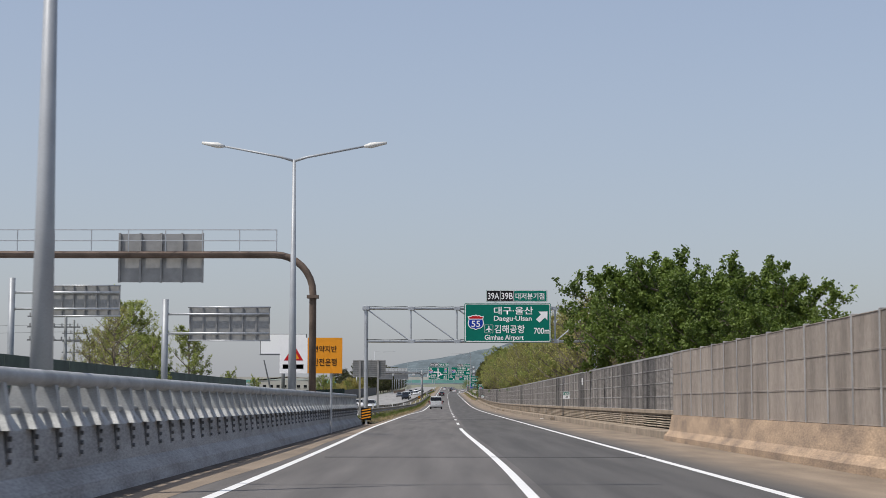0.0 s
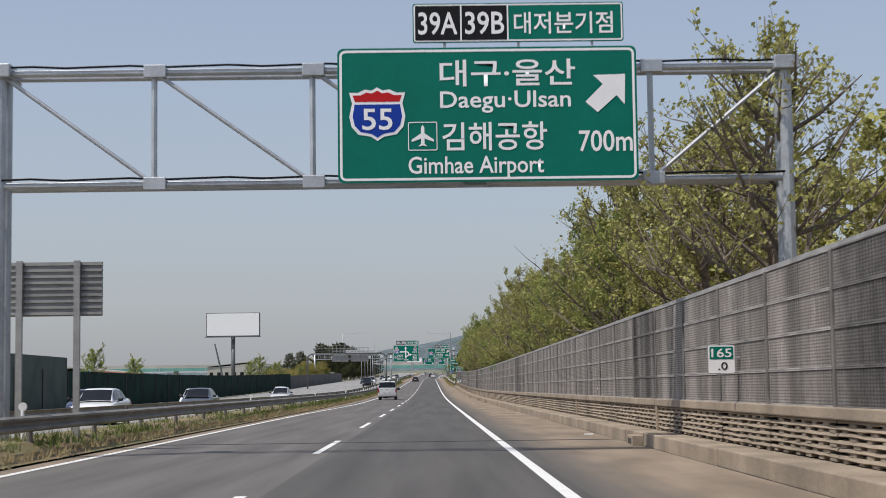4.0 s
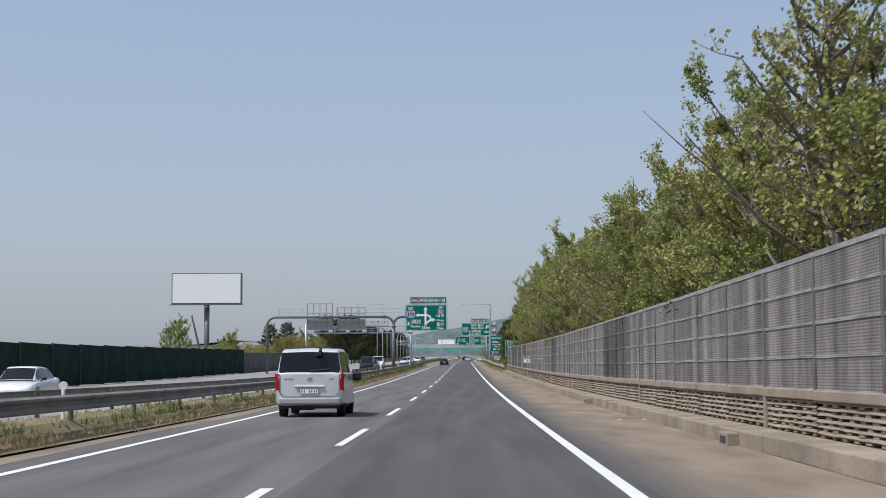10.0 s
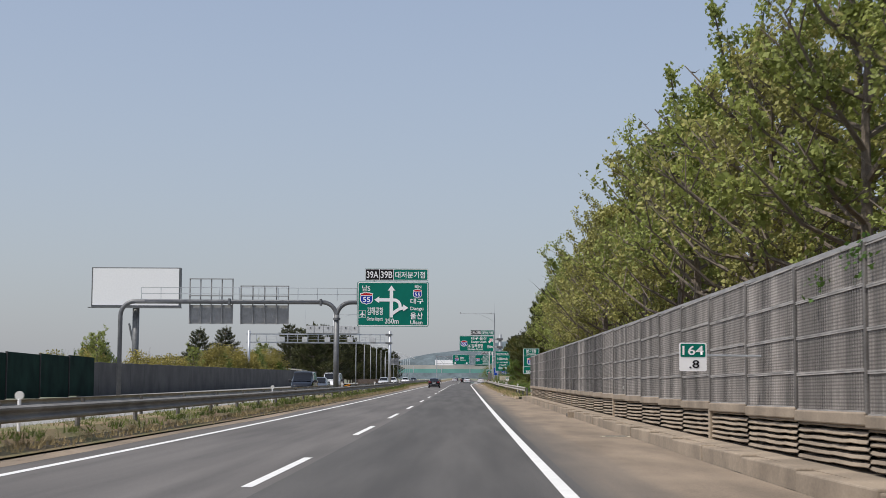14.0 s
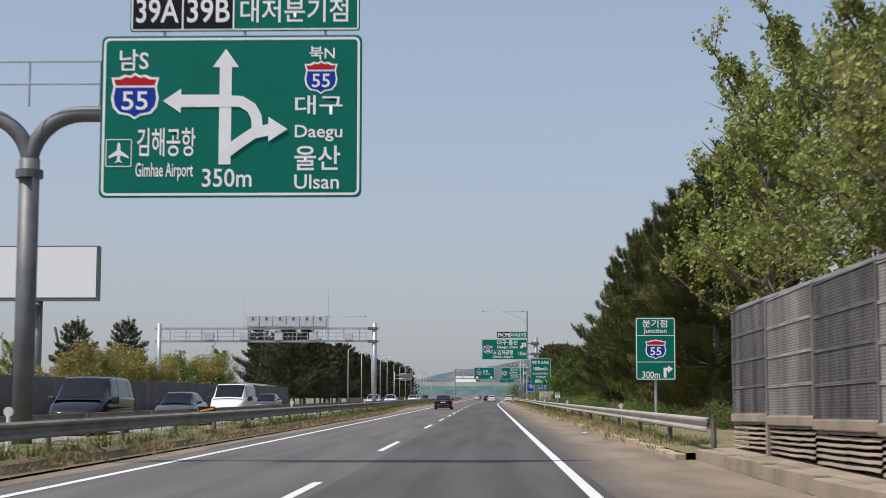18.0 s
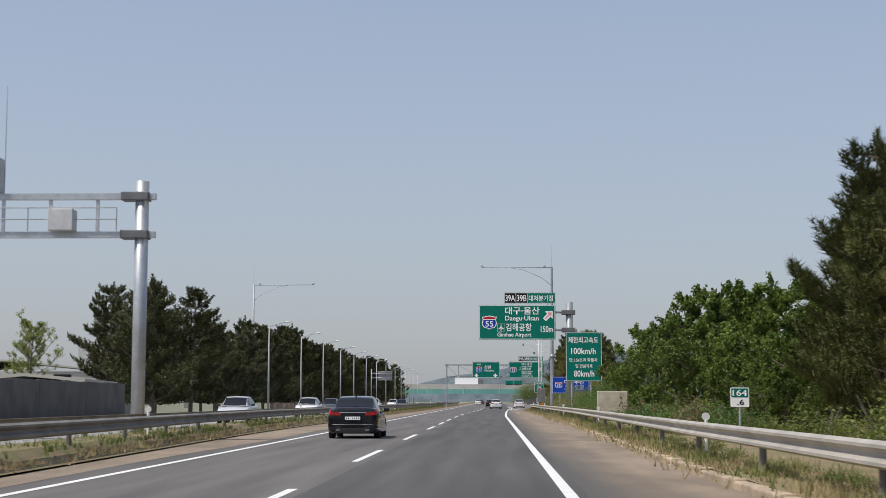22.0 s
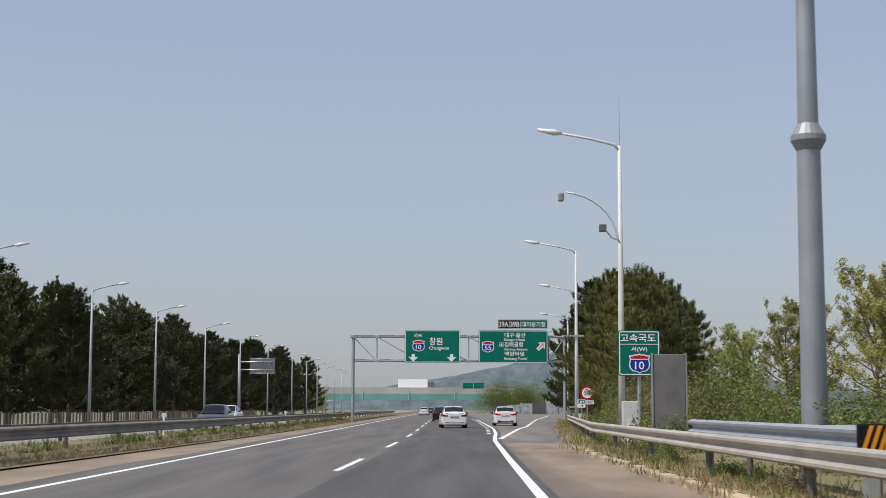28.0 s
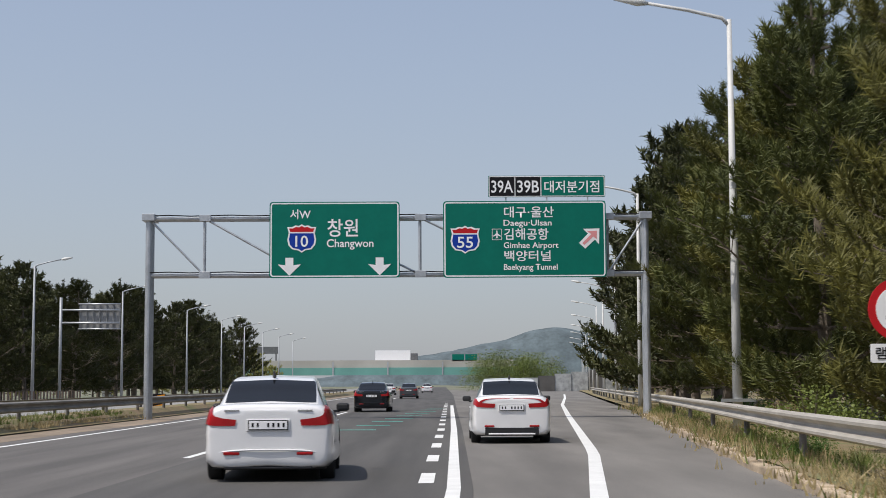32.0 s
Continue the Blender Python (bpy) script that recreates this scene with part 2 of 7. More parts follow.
M = dict(
    shoulder_dusty=dusty("shoulder_dusty", (0.085, 0.08, 0.074), (0.235, 0.185, 0.135), 4.3, 5.5),
    asphalt_exit=mat("asphalt_exit", (0.165, 0.155, 0.142), 0.9, var=0.28, scale=0.25, bump=0.4, bscale=40, stretch=(3, 0.4, 1)),
    bridge_slat=mat("bridge_slat", (0.33, 0.285, 0.245), 0.65, 0.1, var=0.3, scale=0.7, bump=0.2, bscale=20, stretch=(1, 1.4, 0.3), rnd=0.08),
    asphalt=mat("asphalt", (0.118, 0.11, 0.102), 0.85, var=0.3, scale=0.6, bump=0.5, bscale=60, stretch=(2.6, 0.12, 1)),
    shoulder=mat("shoulder", (0.24, 0.19, 0.14), 0.95, var=0.25, scale=0.5, bump=0.4, bscale=25, stretch=(2, 0.5, 1)),
    paint=mat("paint", (0.76, 0.76, 0.74), 0.6, var=0.25, scale=2.2, bscale=30, color2=(0.66, 0.66, 0.64)),
    grass_ground=mat("grass_ground", (0.15, 0.15, 0.06), 0.95, var=0.4, scale=0.7, color2=(0.24, 0.165, 0.1), bump=0.6, bscale=12),
    soil=mat("soil", (0.22, 0.16, 0.10), 0.95, var=0.3, scale=0.8, bump=0.6, bscale=12),
    field=mat("field", (0.20, 0.19, 0.14), 0.95, var=0.3, scale=0.03, color2=(0.10, 0.12, 0.06)),
    concrete=mat("concrete", (0.29, 0.235, 0.175), 0.9, var=0.3, scale=0.8, bump=0.3, bscale=20),
    concrete_grey=mat("concrete_grey", (0.36, 0.37, 0.37), 0.9, var=0.35, scale=1.2, bump=0.3, bscale=20),
    dark_concrete=mat("dark_concrete", (0.10, 0.095, 0.09), 0.9, var=0.3, scale=0.5, bump=0.3, bscale=20),
    galv=mat("galv", (0.48, 0.50, 0.52), 0.45, 0.6, var=0.15, scale=2, bscale=15),
    steel_dark=mat("steel_dark", (0.16, 0.165, 0.17), 0.55, 0.4, var=0.2, scale=2),
    rust=mat("rust", (0.15, 0.11, 0.085), 0.8, 0.2, var=0.3, scale=2),
    sign_green=mat("sign_green", (0.001, 0.155, 0.112), 0.65, var=0.06, scale=1.5, bscale=8, spec=0.15),
    sign_blue=mat("sign_blue", (0.008, 0.06, 0.38), 0.65, var=0.06, scale=1.5, spec=0.15),
    sign_white=mat("sign_white", (0.86, 0.86, 0.86), 0.65, var=0.05, spec=0.15),
    sign_black=mat("sign_black", (0.012, 0.012, 0.014), 0.65, var=0.1, spec=0.15),
    sign_red=mat("sign_red", (0.50, 0.015, 0.02), 0.65, var=0.06, spec=0.15),
    sign_pink=mat("sign_pink", (0.75, 0.30, 0.30), 0.5, var=0.05),
    sign_orange=mat("sign_orange", (0.80, 0.30, 0.005), 0.5, var=0.06),
    sign_back=mat("sign_back", (0.30, 0.30, 0.295), 0.55, 0.3, var=0.15),
    panel=mat("panel", (0.47, 0.43, 0.395), 0.6, 0.15, var=0.45, scale=1.1, color2=(0.2, 0.185, 0.17), bump=0.2, bscale=20, stretch=(1, 1.5, 0.16), rnd=0.08),
    panel_frame=mat("panel_frame", (0.37, 0.35, 0.33), 0.6, 0.15, var=0.4, scale=1.3, bscale=20, rnd=0.06),
    kerb_tan=mat("kerb_tan", (0.42, 0.33, 0.23), 0.9, var=0.35, scale=1.5, bump=0.4, bscale=16, rnd=0.12),
    # near-black: painted shade of gaps and openings, and the dark fence posts
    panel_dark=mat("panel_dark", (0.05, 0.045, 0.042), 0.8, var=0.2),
    screen_green=mat("screen_green", (0.012, 0.034, 0.025), 0.9, var=0.4, scale=0.6, spec=0.1),
    bark=mat("bark", (0.17, 0.14, 0.11), 0.9, var=0.3, scale=6, bump=0.5),
    leaf_lime=leafy("leaf_lime", (0.33, 0.37, 0.1), (0.2, 0.235, 0.065)),
    leaf_olive=leafy("leaf_olive", (0.39, 0.38, 0.12), (0.24, 0.235, 0.075)),
    leaf_green=leafy("leaf_green", (0.16, 0.225, 0.04), (0.06, 0.1, 0.02)),
    leaf_bush=leafy("leaf_bush", (0.2, 0.24, 0.06), (0.11, 0.15, 0.035)),
    needle=leafy("needle", (0.125, 0.135, 0.036), (0.055, 0.066, 0.022), 0.18),
    # darker copy of needle, with the far pines' shaded side put into the colour
    needle_dark=leafy("needle_dark", (0.085, 0.09, 0.03), (0.04, 0.047, 0.018), 0.15),
    # distance haze is put into this blue-grey base colour
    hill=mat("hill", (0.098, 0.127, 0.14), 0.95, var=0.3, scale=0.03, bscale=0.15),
    asphalt_mid=mat("asphalt_mid", (0.08, 0.076, 0.071), 0.85, var=0.3, scale=0.6, bump=0.5, bscale=60, stretch=(2.6, 0.12, 1)),
    asphalt_pale=mat("asphalt_pale", (0.26, 0.255, 0.245), 0.9, var=0.2, scale=0.3, stretch=(3, 0.3, 1)),
    dirt_dark=mat("dirt_dark", (0.075, 0.06, 0.048), 0.95, var=0.4, scale=1.2, bump=0.6, bscale=14),
    cast_grey=mat("cast_grey", (0.36, 0.37, 0.37), 0.6, 0.25, var=0.25, scale=2),
    screen_dusty=mat("screen_dusty", (0.05, 0.075, 0.06), 0.8, var=0.35, scale=0.5),
    post_grimy=mat("post_grimy", (0.17, 0.16, 0.15), 0.7, 0.2, var=0.4, scale=1.5),
    tar=mat("tar", (0.03, 0.03, 0.03), 0.7, var=0.2),
    teal_paint=mat("teal_paint", (0.1, 0.5, 0.42), 0.6, var=0.25, scale=5),
    panel_stained=mat("panel_stained", (0.27, 0.255, 0.24), 0.7, 0.15, var=0.6, scale=0.9, color2=(0.05, 0.045, 0.045), bump=0.2, bscale=20, stretch=(1, 1.6, 0.35), rnd=0.1),
    galv_dull=mat("galv_dull", (0.32, 0.315, 0.31), 0.65, 0.2, var=0.25, scale=1.5),
    concrete_scraped=mat("concrete_scraped", (0.43, 0.31, 0.205), 0.9, var=0.5, scale=0.9, color2=(0.2, 0.15, 0.11), bump=0.4, bscale=14, stretch=(1, 0.6, 2)),
    whitewash=mat("whitewash", (0.37, 0.38, 0.385), 0.85, var=0.5, scale=1.3, stretch=(1, 0.5, 1.6), color2=(0.24, 0.24, 0.235), bump=0.3, bscale=18),
    rail_dusty=mat("rail_dusty", (0.235, 0.22, 0.195), 0.6, 0.35, var=0.3, scale=1.0),
    rail_pale=mat("rail_pale", (0.42, 0.39, 0.34), 0.6, 0.2, var=0.2, scale=1.0),
    overpass_green=mat("overpass_green", (0.14, 0.34, 0.30), 0.7, var=0.12, scale=0.2),
    overpass_grey=mat("overpass_grey", (0.44, 0.42, 0.38), 0.8, var=0.15, scale=0.1),
    shield_blue=mat("shield_blue", (0.010, 0.045, 0.33), 0.65, var=0.05, spec=0.15),
    sign_back_pale=mat("sign_back_pale", (0.52, 0.53, 0.53), 0.6, 0.1, var=0.15),
    galv_grey=mat("galv_grey", (0.30, 0.32, 0.34), 0.5, 0.3, var=0.15, scale=1),
    needle_olive=leafy("needle_olive", (0.175, 0.165, 0.036), (0.085, 0.085, 0.025), 0.18),
    leaf_bush_green=leafy("leaf_bush_green", (0.105, 0.19, 0.04), (0.07, 0.14, 0.03)),
    leaf_dry=leafy("leaf_dry", (0.3, 0.24, 0.12), (0.17, 0.15, 0.07)),
    leaf_straw=leafy("leaf_straw", (0.36, 0.3, 0.08), (0.22, 0.2, 0.06)),
    grass_blade=leafy("grass_blade", (0.2, 0.24, 0.06), (0.12, 0.16, 0.04)),
    grass_dry=leafy("grass_dry", (0.46, 0.37, 0.2), (0.3, 0.24, 0.12)),
    paint_white=mat("paint_white", (0.78, 0.78, 0.78), 0.3, var=0.04, scale=2, coat=0.7),
    paint_silver=mat("paint_silver", (0.66, 0.67, 0.68), 0.34, 0.3, var=0.06, scale=2, coat=0.6),
    paint_silver_low=mat("paint_silver_low", (0.40, 0.41, 0.42), 0.45, 0.3, var=0.12, scale=3, coat=0.2),
    paint_black=mat("paint_black", (0.005, 0.0065, 0.011), 0.1, 0.0, var=0.1, scale=2, coat=0.4, spec=0.4),
    paint_grey=mat("paint_grey", (0.07, 0.075, 0.085), 0.3, 0.4, var=0.08, scale=2, coat=0.8),
    paint_blue=mat("paint_blue", (0.02, 0.03, 0.07), 0.3, 0.3, var=0.08, scale=2, coat=0.8),
    car_glass=mat("car_glass", (0.008, 0.009, 0.011), 0.06, 0.0, var=0.1, spec=0.35),
    tail_red=mat("tail_red", (0.36, 0.008, 0.01), 0.3, var=0.15, scale=8, coat=0.15, spec=0.3),
    chrome=mat("chrome", (0.75, 0.76, 0.78), 0.14, 1.0, var=0.05),
    rubber=mat("rubber", (0.018, 0.018, 0.018), 0.85, var=0.2, scale=8),
    rim=mat("rim", (0.35, 0.36, 0.37), 0.35, 0.8, var=0.12),
    trim_black=mat("trim_black", (0.016, 0.016, 0.017), 0.5, var=0.15),
    lamp_white=mat("lamp_white", (0.66, 0.66, 0.63), 0.5, var=0.08),
    lamp_white_paint=mat("lamp_white_paint", (0.58, 0.58, 0.56), 0.55, var=0.12, scale=1.5),
    lamp_grey=mat("lamp_grey", (0.36, 0.38, 0.40), 0.5, 0.2, var=0.12, scale=1.5),
    concrete_pale=mat("concrete_pale", (0.52, 0.47, 0.36), 0.9, var=0.3, scale=1.4, bump=0.3),
    panel_grey=mat("panel_grey", (0.16, 0.155, 0.15), 0.7, var=0.2, scale=2),
    roof_red=mat("roof_red", (0.30, 0.13, 0.08), 0.8, var=0.2, scale=1),
    billboard=mat("billboard", (0.86, 0.86, 0.87), 0.5, var=0.03),
)
for name in ("panel", "panel_stained"):
    perforated(M[name], 2.27, 7.0)

# ---- building helpers ----
GRADE, SAG_Y, SAG_L = 0.0124, 273.0, 35.0


def zg(y):
    """Height of the road at y."""
    u = (y - SAG_Y) / SAG_L
    return GRADE * SAG_L * (u if u > 30 else math.log1p(math.exp(u)))


def mesh_of(bm, name, material, smooth=False):
    me = bpy.data.meshes.new(name)
    bmesh.ops.recalc_face_normals(bm, faces=bm.faces)
    bm.to_mesh(me)
    bm.free()
    for m in (material if isinstance(material, (list, tuple)) else [material]):
        me.materials.append(m)
    if smooth:
        for p in me.polygons:
            p.use_smooth = len(p.vertices) <= 4
    return me


def part(name, bm, material, parent=None, label="", at=None, smooth=False):
    """One bmesh as one mesh object, under a thing or a part if given."""
    ob = new(name, bm if isinstance(bm, bpy.types.Mesh) else mesh_of(bm, name, material, smooth))
    if parent is not None:
        ob.parent = parent
    if at is not None:
        ob.matrix_basis = at
    if label:
        ob["label"] = label
    return ob


def thing(name, x, y, z, label, category, group="", kind="", rz=0.0):
    ob = new(name)
    ob.empty_display_size = 0.2
    ob.matrix_basis = pose(x, y, z, 0, 0, rz)
    return tagged(ob, label, category, group, kind)


def box(bm, x0, x1, y0, y1, z0, z1, bevel=0.0):
    r = bmesh.ops.create_cube(bm, size=1)
    for v in r["verts"]:
        v.co = Vector(((x0 + x1) / 2 + v.co.x * (x1 - x0), (y0 + y1) / 2 + v.co.y * (y1 - y0), (z0 + z1) / 2 + v.co.z * (z1 - z0)))
    if bevel:
        es = {e for v in r["verts"] for e in v.link_edges}
        bmesh.ops.bevel(bm, geom=list(es), offset=bevel, segments=2, affect="EDGES", profile=0.5)
    return bm


def boxm(*a, **k):
    return box(bmesh.new(), *a, **k)


def rod(bm, p, q, r, r2=None, seg=10):
    """A round bar from p to q."""
    p, q = Vector(p), Vector(q)
    d = q - p
    t = d.to_track_quat("Z", "Y").to_matrix().to_4x4()
    bmesh.ops.create_cone(bm, cap_ends=True, segments=seg, radius1=r, radius2=r if r2 is None else r2, depth=d.length,
                          matrix=Matrix.Translation((p + q) / 2) @ t)
    return bm


def tube(bm, pts, r, seg=10):
    """A bent pipe through the points (r: one radius or one for each)."""
    pts = [Vector(p) for p in pts]
    rs = r if isinstance(r, (list, tuple)) else [r] * len(pts)
    rings = []
    side = None
    for i, p in enumerate(pts):
        d = (pts[min(i + 1, len(pts) - 1)] - pts[max(i - 1, 0)]).normalized()
        if side is None:
            side = d.orthogonal().normalized()
        side = (side - d * side.dot(d)).normalized()
        up = d.cross(side)
        rings.append([bm.verts.new(p + rs[i] * (side * math.cos(a) + up * math.sin(a))) for a in [2 * math.pi * k / seg for k in range(seg)]])
    for a, b in zip(rings, rings[1:]):
        for k in range(seg):
            bm.faces.new((a[k], a[(k + 1) % seg], b[(k + 1) % seg], b[k]))
    bm.faces.new(rings[0][::-1])
    bm.faces.new(rings[-1])
    return bm


def arc(c, r, a0, a1, n, plane="xz"):
    out = []
    for k in range(n + 1):
        a = radians(a0 + (a1 - a0) * k / n)
        u, v = r * math.cos(a), r * math.sin(a)
        out.append((c[0] + u, c[1], c[2] + v) if plane == "xz" else (c[0], c[1] + u, c[2] + v))
    return out


def run(profile, y0, y1, step=5.0, close=False, caps=True, dz=0.0):
    """A profile of (x, z) pushed along the road from y0 to y1, following its height."""
    bm = bmesh.new()
    n = max(1, int(math.ceil((y1 - y0) / step)))
    prev = None
    for k in range(n + 1):
        y = y0 + (y1 - y0) * k / n
        pr = profile(y) if callable(profile) else profile
        row = [bm.verts.new((x, y, z + zg(y) + dz)) for x, z in pr]
        if prev:
            m = len(row) if close else len(row) - 1
            for i in range(m):
                j = (i + 1) % len(row)
                bm.faces.new((prev[i], prev[j], row[j], row[i]))
        elif close and caps:
            bm.faces.new(row[::-1])
        prev = row
    if close and caps:
        bm.faces.new(prev)
    return bm

# ---- lettering in the built-in font, made once for all the signs ----
LETTERS = {}
made = []
for body in (".0", ".4", ".6", ".8", "10", "100km/h", "150m", "164", "165", "300m", "350m", "39A", "39B", "50", "55", "700m", "80km/h", "Baekyang Tunnel", "Changwon", "Daegu", "Daegu·Ulsan", "Gimhae Airport", "Junction", "Ulsan", "고속국도", "고속도로", "김해공항", "남S", "단,1.5t초과 화물차", "대구", "대구·울산", "대구부산", "대저분기점", "램프구간", "및 건설기계", "백양터널", "북N", "분기점", "서(W)", "서W", "안전운행", "연약지반", "울산", "제한최고속도", "창원"):
    cu = bpy.data.curves.new("lettering", "FONT")
    cu.body, cu.resolution_u, cu.offset = body, 3, 0.012
    made.append((body, new("lettering", cu)))
graph = bpy.context.evaluated_depsgraph_get()
for body, ob in made:
    LETTERS[body] = bpy.data.meshes.new_from_object(ob.evaluated_get(graph))
for body, ob in made:
    bpy.data.curves.remove(ob.data)

# ---- the road and its edges ----
def smooth(a, b, y):
    u = min(1.0, max(0.0, (y - a) / (b - a)))
    return u * u * (3 - 2 * u)


def x_mid(y):
    return 1.2 * smooth(590, 700, y) + 0.45 * (1 - smooth(25, 80, y))


def x_left(y):
    return -3.77 - 0.7 * smooth(10, 90, y) * (1 - smooth(150, 215, y)) - 0.25 * (1 - smooth(0, 60, y))


def along(y, pts):
    return float(np.interp(y, [p[0] for p in pts], [p[1] for p in pts]))


def x_edge(y):
    return along(y, ((600, 4.04), (639, 4.4), (656, 4.6), (680, 4.95), (690, 5.25), (698, 5.55), (710, 5.82), (719, 6.02), (746, 6.2), (794, 6.4), (900, 6.9)))


def x_ramp(y):
    """Line of the exit lane."""
    return along(y, ((684, 5.3), (699, 6.33), (716, 7.5), (730, 8.75), (766, 11.1), (800, 13.4), (850, 17.4), (930, 23.4)))


def x_rail_l(y):
    return -5.5 - 1.5 * smooth(470, 540, y) + 0.6 * smooth(620, 690, y)


def x_rail_r(y):
    return along(y, ((500, 7.25), (560, 7.75), (655, 7.6), (666, 7.65), (710, 10.4), (724, 11.3), (755, 13.9), (780, 15.8), (850, 20.8), (930, 26.8), (1100, 39)))


def setting(name, bm, material, label="", category="", parent=None):
    ob = part(name, bm, material, parent)
    if parent is None:
        tagged(ob, label, category, kind="structure")
    return ob


setting("ground", run([(-900, -2.2), (-60, -2.2), (-34, -0.9), (-27.5, -0.25), (12, -0.3), (40, -1.6), (900, -2.2)], -300, 4500, 60),
        M["field"], "flat hazy farmland with dry grass and bare soil", "ground")
road = setting("road", run(lambda y: [(-4.75, 0), (x_mid(y) + 0.25, 0)], -60, 1500), M["asphalt"], "worn grey asphalt of a two-lane motorway", "road")
setting("lane_surface", run(lambda y: [(x_mid(y) + 0.25, 0), (x_edge(y) + 0.25, 0)], -60, 1500), M["asphalt_mid"], parent=road)
setting("shoulder_right", run(lambda y: [(x_edge(y) + 0.25, 0), (6.95 + 0.3 * smooth(395, 440, y) + max(0, x_rail_r(y) - 7.9), 0)], -60, 676),
        M["shoulder_dusty"], "pale brown dusty paved shoulder", "shoulder")
setting("exit_lane", run(lambda y: [(x_edge(y) + 0.25, 0), (x_rail_r(y) - 0.5, 0)], 676, 1100), M["asphalt_exit"], "grey asphalt exit lane", "road")
setting("shoulder_left", run(lambda y: [(-5.5 if y < 92 else x_rail_l(y) + 0.5, 0.004), (-4.45 + 0.1 * math.sin(y * 0.21), 0.004)], -60, 1500), M["shoulder"], "dusty narrow strip beside the lane", "shoulder")
setting("opposite_road", run([(-25.5, 0.0), (-8.4, 0.0)], -60, 1500), M["asphalt_pale"], "pale sunlit asphalt of the opposite carriageway", "road")
setting("median_ground", run(lambda y: [(-8.45, 0.05), (x_rail_l(y) - 0.9, 0.4), (x_rail_l(y) - 0.1, 0.36), (x_rail_l(y) + 0.15, 0.2), (x_rail_l(y) + 0.55, 0.04)], 92, 1500),
        M["grass_ground"], "dry grass and soil on the median strip", "median")
setting("verge_right", run(lambda y: [(x_rail_r(y) - 0.5, 0.14), (x_rail_r(y) + 1.2, 0.2), (x_rail_r(y) + 6, 0.1), (x_rail_r(y) + 30, -0.3)], 396, 1100),
        M["grass_ground"], "weedy verge with dry grass behind the kerb", "verge")
setting("bank_right", run([(7.8, 0.1), (11, 0.3), (24, 0.1), (40, -1.4)], -60, 400), M["soil"], "bare soil under the trees behind the wall", "ground")

lines = [("edge_line", run(lambda y: [(x_edge(y) - 0.09, 0.004), (x_edge(y) + 0.09, 0.004)], -60, 800), "solid white edge line"),
         ("edge_line", run(lambda y: [(x_left(y) - 0.08, 0.006), (x_left(y) + 0.09, 0.006)], -60, 1500), "solid white edge line"),
         ("edge_line", run([(-9.4, 0.004), (-9.2, 0.004)], -60, 1500), "solid white edge line of the opposite road"),
         ("exit_line", run(lambda y: [(x_ramp(y) - 0.1, 0.006), (x_ramp(y) + 0.12, 0.006)], 684, 900, 3), "solid white line curving off along the exit"),
         ("lane_line", run(lambda y: [(x_mid(y) - 0.08, 0.005), (x_mid(y) + 0.08, 0.005)], -60, 78), "solid white lane line")]
for n, bm, lab in lines:
    setting(n, bm, M["paint"], lab, "road marking")
DASH_ENDS = [98.2, 119, 140, 160, 179.8, 200, 216.5, 234.6, 252.7, 272.5, 291, 308, 328, 346, 365, 387, 409, 436.3, 456.3, 474, 489.5, 508, 527, 545.9, 561, 576.7] + [596.7 + 20 * k for k in range(35)]
for end in DASH_ENDS:
    y = end - 8
    if y < 1300:
        setting("lane_dash", run(lambda t: [(x_mid(t) - 0.075, 0.005), (x_mid(t) + 0.075, 0.005)], y, y + 8), M["paint"], "white dash of the lane line", "road marking")
for k in range(20):
    y = 697.0 + 6.0 * k
    setting("exit_dash", run(lambda t: [(x_edge(t) - 0.48, 0.005), (x_edge(t) - 0.27, 0.005)], y, y + 2.4), M["paint"], "short thick white dash beside the exit", "road marking")
for k in range(9):
    y = 746 + 5.2 * k
    bm = bmesh.new()
    box(bm, 2.8 + 0.27 * k, 3.9 + 0.27 * k, y, y + 1.5, zg(y) + 0.003, zg(y) + 0.008)
    setting("guide_dash", bm, M["teal_paint"], "faded turquoise guiding mark on the lane", "road marking")
# joint at the bridge end, and a dark strip across the lanes further on
for y, x0, x1 in ((37.5, -3.6, 4.0), (117.3, -4.4, 6.9)):
    setting("tar_joint", boxm(x0, x1, y, y + 0.3, zg(y) + 0.001, zg(y) + 0.006), M["tar"], "dark strip across the lanes", "road joint")

# kerbs beside the shoulder, laid stone by stone
kerb_me = mesh_of(boxm(-0.16, 0.16, 0, 3.97, -0.02, 0.285, bevel=0.025), "kerb_stone", M["concrete"])
kerb = tagged(new("kerb"), "low concrete kerb edging the dusty shoulder", "kerb", kind="structure")
for k in range(85):
    y = 56 + 4 * k
    low = 0.0 if (k // 7) % 3 else -0.015
    part("kerb_stone", kerb_me, None, kerb, at=pose(7.12 + 0.01 * (k % 3), y, zg(y) + low))
kerb_low_me = mesh_of(boxm(-0.12, 0.12, 0, 1.97, -0.02, 0.17, bevel=0.03), "kerb_stone", M["kerb_tan"])
kerb2 = tagged(new("kerb_low"), "low uneven stones edging the weedy verge", "kerb", kind="structure")
rng = random.Random(4)
for k in range(185):
    y = 396 + 2 * k
    part("kerb_stone", kerb_low_me, None, kerb2, at=pose(x_rail_r(y) - 0.58 + rng.uniform(-0.03, 0.03), y, zg(y) - 0.02 + rng.uniform(-0.02, 0.01), 0, 0, rng.uniform(-1, 1) - (3.9 if y > 664 else 0)))
setting("wall_plinth", run([(7.2, 0.0), (7.2, 0.27), (7.9, 0.3), (7.9, 0.0)], 56, 395, close=True), M["concrete"], "dusty concrete ledge under the noise wall", "plinth")

